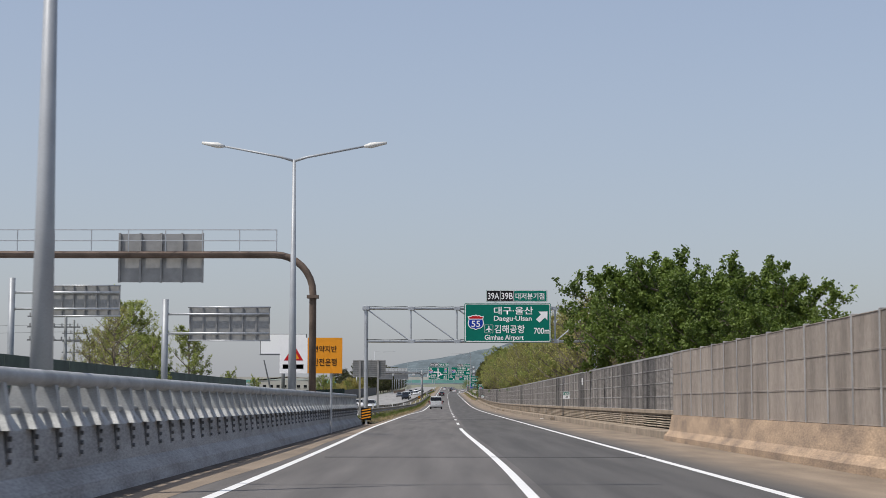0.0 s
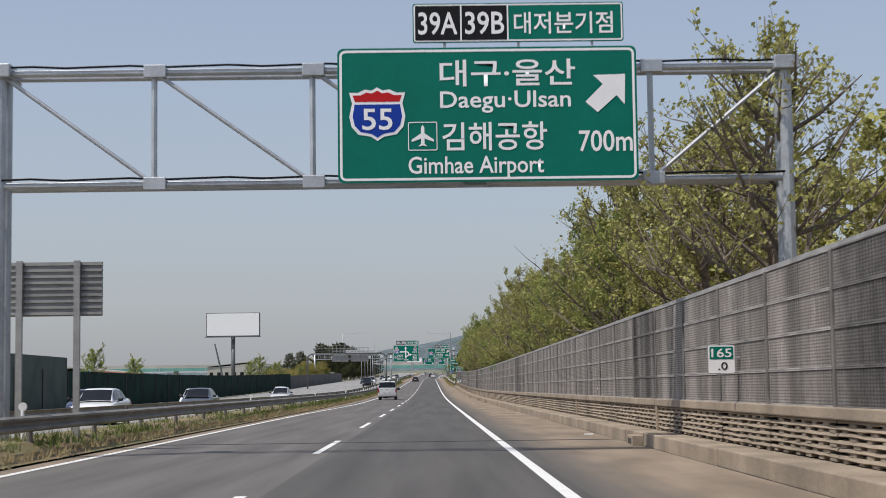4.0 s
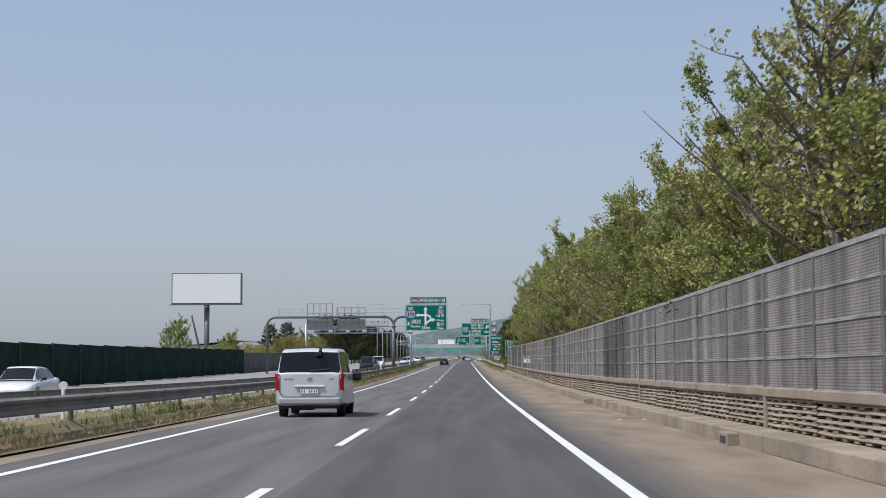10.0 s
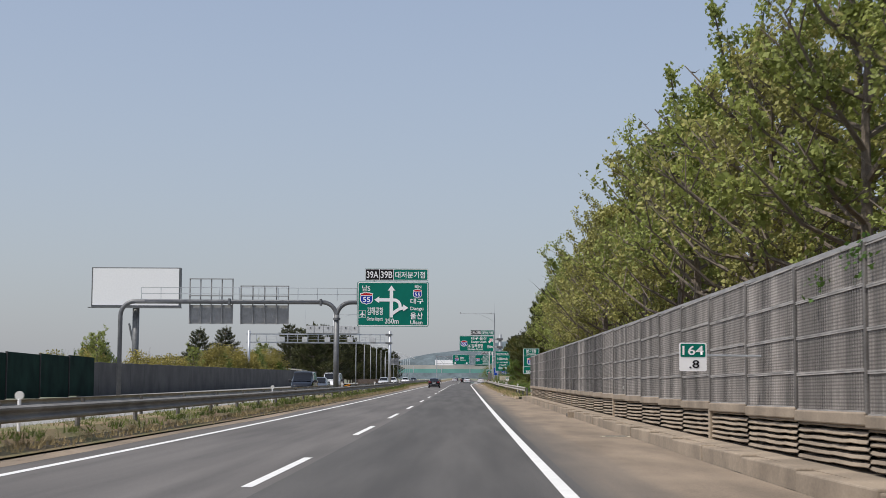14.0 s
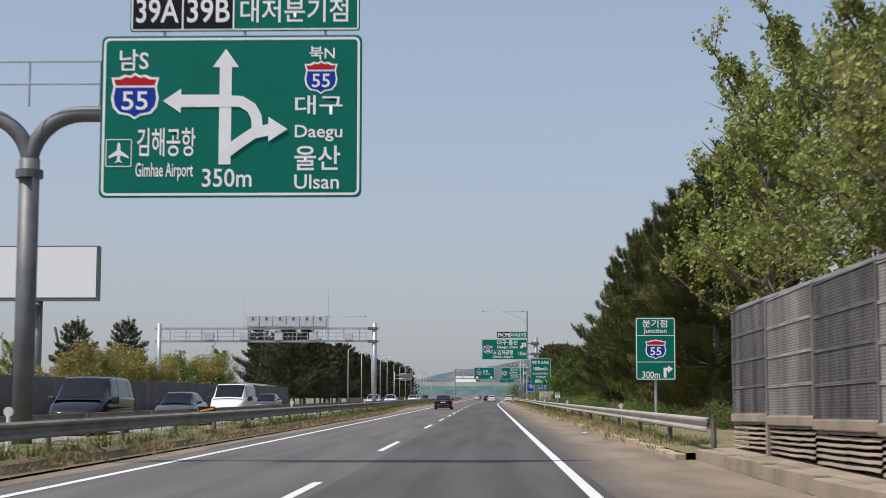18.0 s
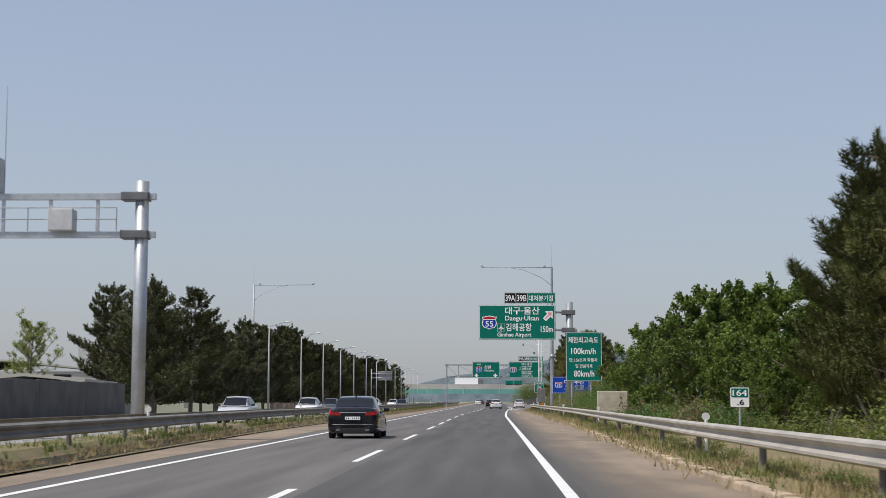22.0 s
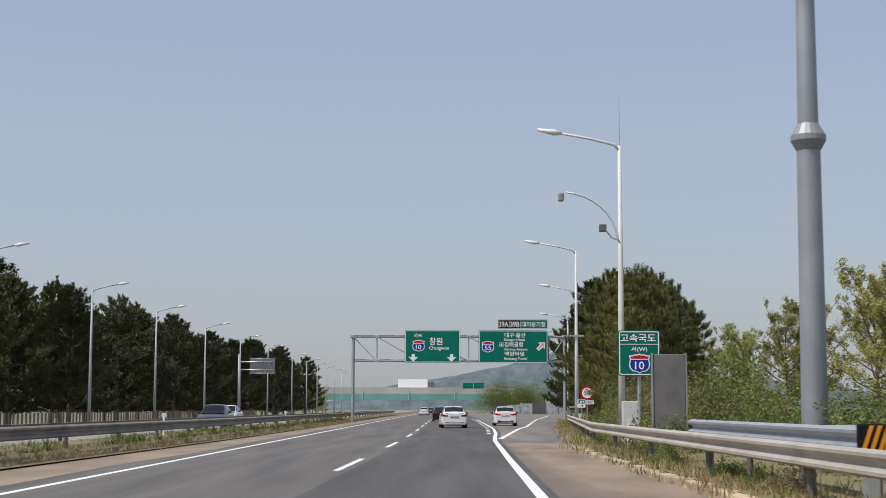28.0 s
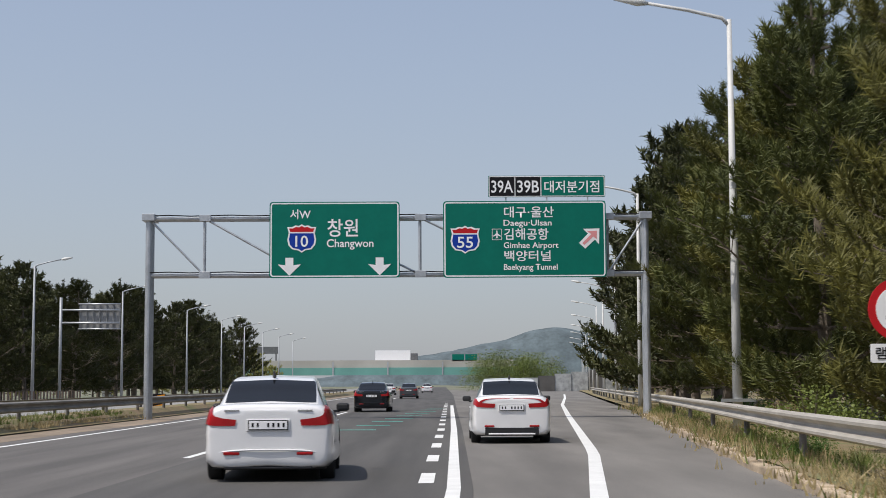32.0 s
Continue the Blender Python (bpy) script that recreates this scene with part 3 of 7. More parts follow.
# ---- noise wall ----
def ribbed(w, h, ribs, depth, frame_w=0.02):
    """A framed panel of separate vertical slats before a dark sheet that stands for the shaded hollow; its face looks
    to -x, its width runs along y.
    """
    bm = bmesh.new()
    pitch = (w - 0.06) / ribs
    for i in range(ribs):
        y0 = 0.03 + pitch * i
        y1 = y0 + pitch * 0.62
        q = [bm.verts.new(p) for p in ((0, y0, frame_w), (-depth, y0 + 0.008, frame_w), (-depth, y1 - 0.008, frame_w), (0, y1, frame_w),
                                       (0, y0, h - frame_w), (-depth, y0 + 0.008, h - frame_w), (-depth, y1 - 0.008, h - frame_w), (0, y1, h - frame_w))]
        for j in range(3):
            bm.faces.new((q[j], q[j + 1], q[j + 5], q[j + 4]))
    done = set(bm.faces)
    for y0, y1, z0, z1 in ((0, w, 0, frame_w), (0, w, h - frame_w, h), (0, 0.03, frame_w, h - frame_w), (w - 0.03, w, frame_w, h - frame_w)):
        box(bm, -depth - 0.012, 0.03, y0, y1, z0, z1)
    for f in bm.faces:
        f.material_index = 0 if f in done else 1
    return bm


def latticed(seed, lugs):
    """A rough concrete bar with uneven lugs under it, as stacked in the openings of the base."""
    rng = random.Random(seed)
    bm = bmesh.new()
    prev = None
    for k in range(14):
        y = 3.95 * k / 13
        a, b = rng.uniform(-0.01, 0.01), rng.uniform(-0.007, 0.007)
        row = [bm.verts.new((x + a, y, z + b)) for x, z in ((-0.085, 0.01), (-0.06, 0.05), (0.05, 0.056), (0.05, 0.0), (-0.07, -0.002))]
        if prev:
            for i in range(5):
                bm.faces.new((prev[i], prev[(i + 1) % 5], row[(i + 1) % 5], row[i]))
        prev = row
    y = 0.1 + 0.35 * (seed % 2)
    while lugs and y < 3.6:
        w = rng.uniform(0.2, 0.34)
        box(bm, -0.068, 0.05, y, y + w, -0.042, 0.0)
        y += rng.uniform(0.62, 0.78)
    return bm


wall = tagged(new("noise_wall"), "tall grey noise wall of ribbed metal panels on a concrete base", "noise wall", kind="structure")
# backing sheet with the shade between the slats put into its colour
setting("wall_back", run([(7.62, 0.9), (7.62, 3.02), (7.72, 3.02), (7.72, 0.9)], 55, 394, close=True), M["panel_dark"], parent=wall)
rng = random.Random(11)
panels = [mesh_of(ribbed(3.94, 0.505, 30, 0.035, 0.02), "panel", [M["panel"], M["panel_frame"]]), mesh_of(ribbed(3.94, 0.505, 30, 0.035, 0.02), "panel", [M["panel_stained"], M["post_grimy"]])]
slat_me = [mesh_of(latticed(60 + q, q < 6), "slat", M["concrete"]) for q in range(9)]
post_me = mesh_of(boxm(-0.03, 0.12, 0, 0.1, 0.98, 3.03, bevel=0.01), "post", M["post_grimy"])
base_post_me = mesh_of(boxm(-0.06, 0.2, 0, 0.2, 0.2, 0.86, bevel=0.015), "base_post", M["concrete"])
cap_me = mesh_of(boxm(-0.06, 0.24, 0, 3.98, 0.84, 1.0, bevel=0.02), "cap_beam", M["concrete"])
BASE_POSTS = (55, 74, 93, 113, 133, 153, 172, 190, 206, 226, 246, 265, 279, 295, 310, 330, 350, 370, 390)
for k in range(85):
    y = 54.6 + 4 * k
    z = zg(y + 2)
    part("post", post_me, None, wall, at=pose(7.55, y - 0.05, z))
    if any(abs(y - q) < 2 for q in BASE_POSTS):
        part("base_post", base_post_me, None, wall, at=pose(7.57, y - 0.1, z))
    part("cap_beam", cap_me, None, wall, at=pose(7.56, y, z))
    stained = rng.random() < (0.17 if y < 345 else 0.45)
    for r in range(4):
        part("panel", panels[1 if stained else 0], None, wall, at=pose(7.585, y + 0.05, z + 1.0 + 0.51 * r))
    for r in range(6):
        lugged = 66 < y < 284
        part("slat", slat_me[rng.randrange(3) * 2 + r % 2 if lugged else 6 + rng.randrange(3)], None, wall, at=pose(7.63, y + 0.02, z + 0.342 + 0.092 * r, rng.uniform(-0.15, 0.15), rng.uniform(-6, 6), 0))
# dark sheet behind the stacked bars, painted as the shade inside the base
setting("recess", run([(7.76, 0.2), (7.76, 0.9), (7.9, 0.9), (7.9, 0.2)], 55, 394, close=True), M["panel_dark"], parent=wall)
setting("top_rail", run([(7.56, 3.04), (7.56, 3.1), (7.7, 3.1), (7.7, 3.04)], 54, 394, close=True), M["galv_dull"], parent=wall)

wall_b = tagged(new("noise_wall_on_bridge"), "ribbed noise wall standing on a solid sand-coloured parapet", "noise wall", kind="structure")
setting("parapet_base", run([(6.72, 0.0), (6.72, 0.16), (6.9, 0.34), (7.0, 0.86), (7.3, 0.86), (7.3, 0.0)], -60, 54.4, close=True), M["concrete_scraped"], parent=wall_b)
# same painted shade behind the slats on the bridge
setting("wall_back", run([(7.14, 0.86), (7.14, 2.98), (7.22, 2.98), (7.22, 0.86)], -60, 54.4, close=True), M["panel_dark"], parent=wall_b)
tall = mesh_of(ribbed(1.93, 0.695, 20, 0.03, 0.016), "panel", [M["bridge_slat"], M["bridge_slat"]])
post2_me = mesh_of(boxm(-0.03, 0.1, 0, 0.08, 0.86, 3.0, bevel=0.01), "post", M["galv_dull"])
for k in range(36):
    y = -17.6 + 2 * k
    part("post", post2_me, None, wall_b, at=pose(7.07, y - 0.04, 0))
    for r in range(3):
        part("panel", tall, None, wall_b, at=pose(7.1, y + 0.04, 0.87 + 0.7 * r))

# ---- bridge parapet on the other side ----
para = tagged(new("bridge_parapet"), "whitewashed concrete parapet with cast aluminium posts and a round rail", "parapet", kind="structure")
setting("parapet_wall", run([(-5.45, 0.0), (-5.52, 0.22), (-5.72, 0.42), (-5.78, 0.98), (-6.15, 0.98), (-6.15, 0.0)], -40, 90, close=True), M["whitewash"], parent=para)
rail = bmesh.new()
tube(rail, [(-5.85, y, 1.6) for y in (-40, 0, 45, 90)], 0.11, 12)
part("top_rail", rail, M["cast_grey"], para, smooth=True)
setting("dirt_strip", run(lambda y: [(-5.5, 0.03), (-5.22 + 0.06 * math.sin(y * 0.4) + 0.03 * math.sin(y * 1.7), 0.008)], -40, 90, 1.0), M["dirt_dark"], parent=para)
rail = bmesh.new()
tube(rail, [(-5.9, y, 1.2) for y in (-40, 0, 45, 90)], 0.045, 8)
part("lower_rail", rail, M["cast_grey"], para, smooth=True)


# added wall, kept dark so the gaps between the cast posts read as shade
setting("parapet_opposite", run([(-7.25, 0.0), (-7.25, 1.5), (-7.6, 1.5), (-7.6, 0.0)], -40, 90, close=True), M["dark_concrete"], "added dark wall that makes the gaps of the parapet look shaded", "parapet")


def cast_post():
    bm = bmesh.new()
    prof = [(-5.6, 0.975), (-5.7, 1.15), (-5.76, 1.52), (-5.98, 1.54), (-6.05, 1.2), (-6.1, 0.975)]
    a = [bm.verts.new((x, -0.17 if z < 1.1 else -0.075, z)) for x, z in prof]
    b = [bm.verts.new((x, 0.17 if z < 1.1 else 0.075, z)) for x, z in prof]
    bm.faces.new(a)
    bm.faces.new(b[::-1])
    for i in range(6):
        bm.faces.new((a[i], b[i], b[(i + 1) % 6], a[(i + 1) % 6]))
    return bm


cast_me = mesh_of(cast_post(), "cast_post", M["cast_grey"])
bm = boxm(-5.76, -5.722, -0.05, 0.05, 0.56, 1.0, bevel=0.008)
for q in range(3):
    rod(bm, (-5.76, 0, 0.62 + 0.13 * q), (-5.68, 0, 0.62 + 0.13 * q), 0.03, seg=8)
strap_me = mesh_of(bm, "strap", M["steel_dark"])
for k in range(85):
    y = -12 + 1.2 * k
    part("cast_post", cast_me, None, para, at=pose(0, y, 0))
    part("strap", strap_me, None, para, at=pose(-0.01, y + 0.1, 0))

# ---- guard rails ----
def w_beam(xf, side, y0, y1, z=0.72, step=2.0):
    """A two-wave steel beam; side is the direction of its face."""
    s = side
    pr = [(0.0, 0.16), (0.085, 0.12), (0.085, 0.08), (0.0, 0.02), (0.0, -0.02), (0.085, -0.08), (0.085, -0.12), (0.0, -0.16), (-0.01, -0.155), (0.035, -0.1), (0.035, -0.06), (-0.012, 0.0), (0.035, 0.06), (0.035, 0.1), (-0.01, 0.155)]
    return run(lambda y: [(xf(y) + s * a, z + b) for a, b in pr], y0, y1, step, close=True)


def guard_rail(name, xf, side, y0, y1, label, mat_b, every=4.0, z=0.72):
    g = tagged(new(name), label, "guard rail", kind="structure")
    part("beam", w_beam(xf, side, y0, y1, z), mat_b, g)
    bm = bmesh.new()
    rod(bm, (0, 0, 0), (0, 0, z + 0.12), 0.06, seg=8)
    pm = mesh_of(bm, "post", M["post_grimy"])
    k = 0
    while y0 + every * k < y1 and k < 260:
        y = y0 + every * k
        part("post", pm, None, g, at=pose(xf(y) - side * 0.1, y, zg(y)))
        k += 1
    return g


guard_rail("guard_rail_median", x_rail_l, 1, 92, 900, "dusty two-wave steel guard rail along the median", M["rail_dusty"], 6.0)
guard_rail("guard_rail_opposite", lambda y: -8.0, -1, 60, 900, "steel guard rail of the opposite carriageway", M["rail_dusty"], 8.0)
guard_rail("guard_rail_verge", x_rail_r, -1, 396, 900, "pale two-beam steel guard rail along the verge", M["rail_pale"], 8.0)
guard_rail("guard_rail_exit", lambda y: 8.03, -1, 634.3, 648, "short steel guard rail with a heavy beam before the exit", M["galv"], 4.0, 0.94)

# ---- opposite side: green screens, walls ----
fence = tagged(new("green_screen_fence"), "dark green mesh screens on posts behind the opposite road", "fence", kind="structure")
scr_me = mesh_of(boxm(-0.03, 0.03, 0, 7.99, 0, 3.0), "screen", M["screen_green"])
scr_tall_me = mesh_of(boxm(-0.03, 0.03, 0, 7.9, 0, 4.05), "screen", M["screen_dusty"])
fp_me = mesh_of(boxm(-0.06, 0.06, -0.06, 0.06, 0, 3.05), "post", M["panel_dark"])
for k in range(52):
    y = 20 + 8 * k
    if y < 400:
        part("screen", scr_me if y > 200 else scr_tall_me, None, fence, at=pose(-26.4, y, zg(y + 4)))
        part("post", fp_me, None, fence, at=pose(-26.35, y - 0.05, zg(y)))
cw = tagged(new("concrete_wall"), "stained grey concrete retaining wall beside the opposite road", "wall", kind="structure")
cw_me = mesh_of(boxm(-0.15, 0.15, 0, 5.95, -0.1, 2.6, bevel=0.02), "wall_panel", M["dark_concrete"])
for k in range(32):
    y = 400 + 6 * k
    part("wall_panel", cw_me, None, cw, at=pose(-26.6, y, zg(y + 3)))
slat_fence = tagged(new("picket_fence"), "low brown slatted fence under the pines", "fence", kind="structure")
pk_me = mesh_of(boxm(-0.03, 0.03, 0, 0.28, 0, 1.0), "slat", M["rust"])
for k in range(200):
    y = 640 + 0.9 * k
    part("slat", pk_me, None, slat_fence, at=pose(-21.5, y, zg(y)))

# ---- far overpass and hills ----
ov = tagged(new("overpass"), "long green steel overpass crossing the motorway far ahead", "bridge", kind="structure")
part("deck", boxm(-260, 26, 1148, 1160, 16.9, 19.1), M["overpass_grey"], ov)
part("girder", boxm(-260, 26, 1147.6, 1148, 14.9, 17.0), M["overpass_green"], ov)
for k in range(8):
    x = -250 + 40 * k
    if not -14 < x < 24:
        part("pier", boxm(x - 1, x + 1, 1150, 1158, 4, 16.9), M["overpass_grey"], ov)
for k in range(19):
    part("panel", boxm(-258 + 15.5 * k, -257.6 + 15.5 * k, 1147.45, 1147.6, 14.9, 18.6), M["galv"], ov)
rw = tagged(new("ramp_wall"), "grey brown retaining wall along the curving exit ramp", "wall", kind="structure")
for k in range(12):
    part("wall_panel", boxm(14 + 3 * k, 16.97 + 3 * k, 985 + 0.15 * k, 985.4 + 0.15 * k, 6.5, 10.6 + min(2.6, 0.35 * k)), M["concrete_grey" if k % 3 else "dark_concrete"], rw)


def ridge(name, pts, y, depth, label, rough=1.0):
    bm = bmesh.new()
    rows = []
    for j in range(7):
        f = j / 6
        row = []
        for i in range(241):
            x = pts[0][0] + (pts[-1][0] - pts[0][0]) * i / 240
            h = float(np.interp(x, [p[0] for p in pts], [p[1] for p in pts]))
            n = noise.noise(Vector((x * 0.012, j * 0.7, 3.1))) * 0.07 + noise.noise(Vector((x * 0.08, j * 1.7, 1.1))) * 0.035
            row.append(bm.verts.new((x, y + depth * f, -3 + max(0.0, h * math.sin(f * math.pi / 2) * (1 + n * rough)))))
        rows.append(row)
    for a, b in zip(rows, rows[1:]):
        for i in range(240):
            bm.faces.new((a[i], a[i + 1], b[i + 1], b[i]))
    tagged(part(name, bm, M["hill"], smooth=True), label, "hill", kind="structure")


# both ridges get their haze from the material's colour alone
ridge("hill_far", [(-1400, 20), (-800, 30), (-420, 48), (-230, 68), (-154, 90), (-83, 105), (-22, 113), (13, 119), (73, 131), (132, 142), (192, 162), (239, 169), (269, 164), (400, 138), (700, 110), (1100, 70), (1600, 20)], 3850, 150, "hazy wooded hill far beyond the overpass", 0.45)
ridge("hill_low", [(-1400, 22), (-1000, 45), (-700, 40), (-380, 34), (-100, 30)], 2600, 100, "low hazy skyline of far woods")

# drain grates beside the kerb
for y in (160.0, 240.2, 320.0):
    g = thing("drain_grate", 6.6, y, zg(y), "dusty iron drain grate beside the kerb", "drain grate", "drain grates")
    part("frame", boxm(-0.36, 0.36, -0.3, 0.3, 0.0, 0.012), M["concrete_pale"], g)
    for k in range(7):
        part("bar", boxm(-0.27, 0.27, -0.22 + 0.07 * k, -0.19 + 0.07 * k, 0.013, 0.025), M["steel_dark"], g)
# ---- signs: faces laid out in the units of a drawing, x to the right, y down ----
def text_mesh(body, w, h, material):
    """Lettering fitted into a box of w x h metres, facing -y."""
    me = LETTERS[body].copy()
    co = np.array([v.co[:] for v in me.vertices])
    lo, hi = co.min(0), co.max(0)
    for v in me.vertices:
        v.co = Vector(((v.co.x - lo[0]) / (hi[0] - lo[0]) * w, 0.0, (v.co.y - lo[1]) / (hi[1] - lo[1]) * h))
    me.materials.clear()
    me.materials.append(material)
    return me


def by_words(me, gaps):
    """The lettering as one mesh for each word, cut at its widest gaps."""
    if not gaps:
        return [me]
    spans = sorted((min(me.vertices[i].co.x for i in p.vertices), max(me.vertices[i].co.x for i in p.vertices)) for p in me.polygons)
    holes, end = [], spans[0][1]
    for a, b in spans:
        if a > end:
            holes.append((a - end, (a + end) / 2))
        end = max(end, b)
    cuts = [-1e9] + sorted(h[1] for h in sorted(holes)[-gaps:]) + [1e9]
    out = []
    for lo, hi in zip(cuts, cuts[1:]):
        bm = bmesh.new()
        bm.from_mesh(me)
        bmesh.ops.delete(bm, geom=[v for v in bm.verts if not lo < v.co.x < hi], context="VERTS")
        word = me.copy()
        bm.to_mesh(word)
        bm.free()
        out.append(word)
    return out


def flat(poly, y=0.0, thick=0.006):
    """A thin plate of the outline (x, z), its face at y looking to -y."""
    bm = bmesh.new()
    a = [bm.verts.new((x, y, z)) for x, z in poly]
    b = [bm.verts.new((x, y + thick, z)) for x, z in poly]
    bm.faces.new(a)
    bm.faces.new(b[::-1])
    for i in range(len(poly)):
        j = (i + 1) % len(poly)
        bm.faces.new((a[i], b[i], b[j], a[j]))
    return bm


def round_rect(x0, x1, z0, z1, r, n=4):
    out = []
    for cx, cz, a in ((x1 - r, z1 - r, 0), (x0 + r, z1 - r, 90), (x0 + r, z0 + r, 180), (x1 - r, z0 + r, 270)):
        out += [(cx + r * math.cos(radians(a + 90 * k / n)), cz + r * math.sin(radians(a + 90 * k / n))) for k in range(n + 1)]
    return out


def ring(x0, x1, z0, z1, r, w, y):
    bm = bmesh.new()
    o, i = round_rect(x0, x1, z0, z1, r), round_rect(x0 + w, x1 - w, z0 + w, z1 - w, max(r - w, 0.01))
    a = [bm.verts.new((x, y, z)) for x, z in o]
    b = [bm.verts.new((x, y, z)) for x, z in i]
    for k in range(len(o)):
        j = (k + 1) % len(o)
        bm.faces.new((a[k], a[j], b[j], b[k]))
    return bm


class Face:
    """A sign face; u, v run over the drawing box and are laid onto metres."""

    def __init__(self, parent, ref, x0, x1, z0, z1, ground, border=0.05, radius=0.12, y=0.0, inset=0.04):
        self.p, self.ref, self.box, self.y = parent, ref, (x0, x1, z0, z1), y
        self.face = part("sign_face", flat(round_rect(x0, x1, z0, z1, radius), y, 0.03), ground, parent)
        if border:
            part("border", ring(x0 + inset, x1 - inset, z0 + inset, z1 - inset, radius, border, y - 0.005), M["sign_white"], parent, "white border")
        bm = bmesh.new()
        for f in (0.18, 0.5, 0.82):
            z = z0 + (z1 - z0) * f
            box(bm, x0 + 0.05, x1 - 0.05, y + 0.03, y + 0.1, z - 0.05, z + 0.05)
        part("stiffener", bm, M["galv"], parent)

    def xz(self, u, v):
        a0, b0, a1, b1 = self.ref
        x0, x1, z0, z1 = self.box
        return x0 + (u - a0) / (a1 - a0) * (x1 - x0), z1 - (v - b0) / (b1 - b0) * (z1 - z0)

    def text(self, body, u0, v0, u1, v1, material=None):
        (x0, z1), (x1, z0) = self.xz(u0, v0), self.xz(u1, v1)
        me = text_mesh(body, x1 - x0, z1 - z0, material or M["sign_white"])
        for word in by_words(me, body.count(" ")):
            ob = part("lettering", word, None, self.p, "white lettering", at=pose(x0, self.y - 0.008, z0))
        return ob

    def poly(self, pts, name="mark", material=None, dy=0.009):
        return part(name, flat([self.xz(u, v) for u, v in pts], self.y - dy, 0.004), material or M["sign_white"], self.p)

    def bar(self, u0, v0, u1, v1, name="bar", material=None):
        return self.poly([(u0, v0), (u1, v0), (u1, v1), (u0, v1)], name, material)

    def shield(self, u0, v0, u1, v1, number):
        def sh(k, top=False, low=False):
            pts = [(0.0, .10), (.16, .10), (.28, .04), (.40, .06), (.5, 0), (.60, .06), (.72, .04), (.84, .10), (1, .10), (.95, .3), (1, .55), (.96, .74), (.84, .88), (.62, .92), (.5, 1), (.38, .92), (.16, .88), (.04, .74), (0, .55), (.05, .3)]
            out = [(.5 + (a - .5) * k, .5 + (b - .5) * k) for a, b in pts]
            if top:
                out = [p for p in out if p[1] < .27] + [(.5 + .45 * k, .27), (.5 - .45 * k, .27)]
            if low:
                out = [(.5 - .46 * k, .32), (.5 + .46 * k, .32)] + [p for p in out if p[1] > .4]
            return [(u0 + a * (u1 - u0), v0 + b * (v1 - v0)) for a, b in out]
        self.poly(sh(1.0), "shield")
        self.poly(sh(0.88, top=True), "shield_crown", M["sign_red"], 0.013)
        self.poly(sh(0.88, low=True), "shield_field", M["shield_blue"], 0.013)
        w, h = u1 - u0, v1 - v0
        m = .23 if number == "55" else .28
        t = self.text(number, u0 + m * w, v0 + .4 * h, u1 - m * w, v0 + .8 * h)
        t.location.y -= 0.012

    def plane(self, u0, v0, u1, v1):
        w, h = u1 - u0, v1 - v0
        (x0, z1), (x1, z0) = self.xz(u0, v0), self.xz(u1, v1)
        part("pictogram_frame", ring(x0, x1, z0, z1, 0.03, 0.018, self.y - 0.009), M["sign_white"], self.p)
        pts = [(.5, .1), (.56, .2), (.56, .4), (.88, .62), (.88, .7), (.56, .58), (.56, .76), (.66, .86), (.5, .82), (.34, .86), (.44, .76), (.44, .58), (.12, .7), (.12, .62), (.44, .4), (.44, .2)]
        self.poly([(u0 + a * w, v0 + b * h) for a, b in pts], "pictogram")

    def arrow(self, u0, v0, u1, v1, material=None):
        """An arrow to the upper right in the box."""
        pts = [(.2, .02), (1, .0), (.98, .8), (.78, .56), (.3, 1.0), (0, .72), (.44, .26)]
        self.poly([(u0 + a * (u1 - u0), v0 + b * (v1 - v0)) for a, b in pts], "arrow", material)

    def pink(self, u0, v0, u1, v1):
        pts = [(.4, .14), (.88, .12), (.86, .54), (.7, .4), (.26, .82), (.16, .73), (.6, .28)]
        self.poly([(u0 + a * (u1 - u0), v0 + b * (v1 - v0)) for a, b in pts], "arrow_core", M["sign_pink"], 0.014)

    def down(self, u, v0, v1, w):
        h = v1 - v0
        self.poly([(u - .17 * w, v0), (u + .17 * w, v0), (u + .17 * w, v0 + .42 * h), (u + .5 * w, v0 + .36 * h), (u, v1), (u - .5 * w, v0 + .36 * h), (u - .17 * w, v0 + .42 * h)], "arrow")

    def stroke(self, pts, w, name="route"):
        pts = [Vector((u, v)) for u, v in pts]
        left, right = [], []
        for i, p in enumerate(pts):
            d = (pts[min(i + 1, len(pts) - 1)] - pts[max(i - 1, 0)]).normalized()
            nrm = Vector((-d.y, d.x)) * w / 2
            left.append(p + nrm)
            right.append(p - nrm)
        self.poly([tuple(p) for p in left] + [tuple(p) for p in right[::-1]], name)


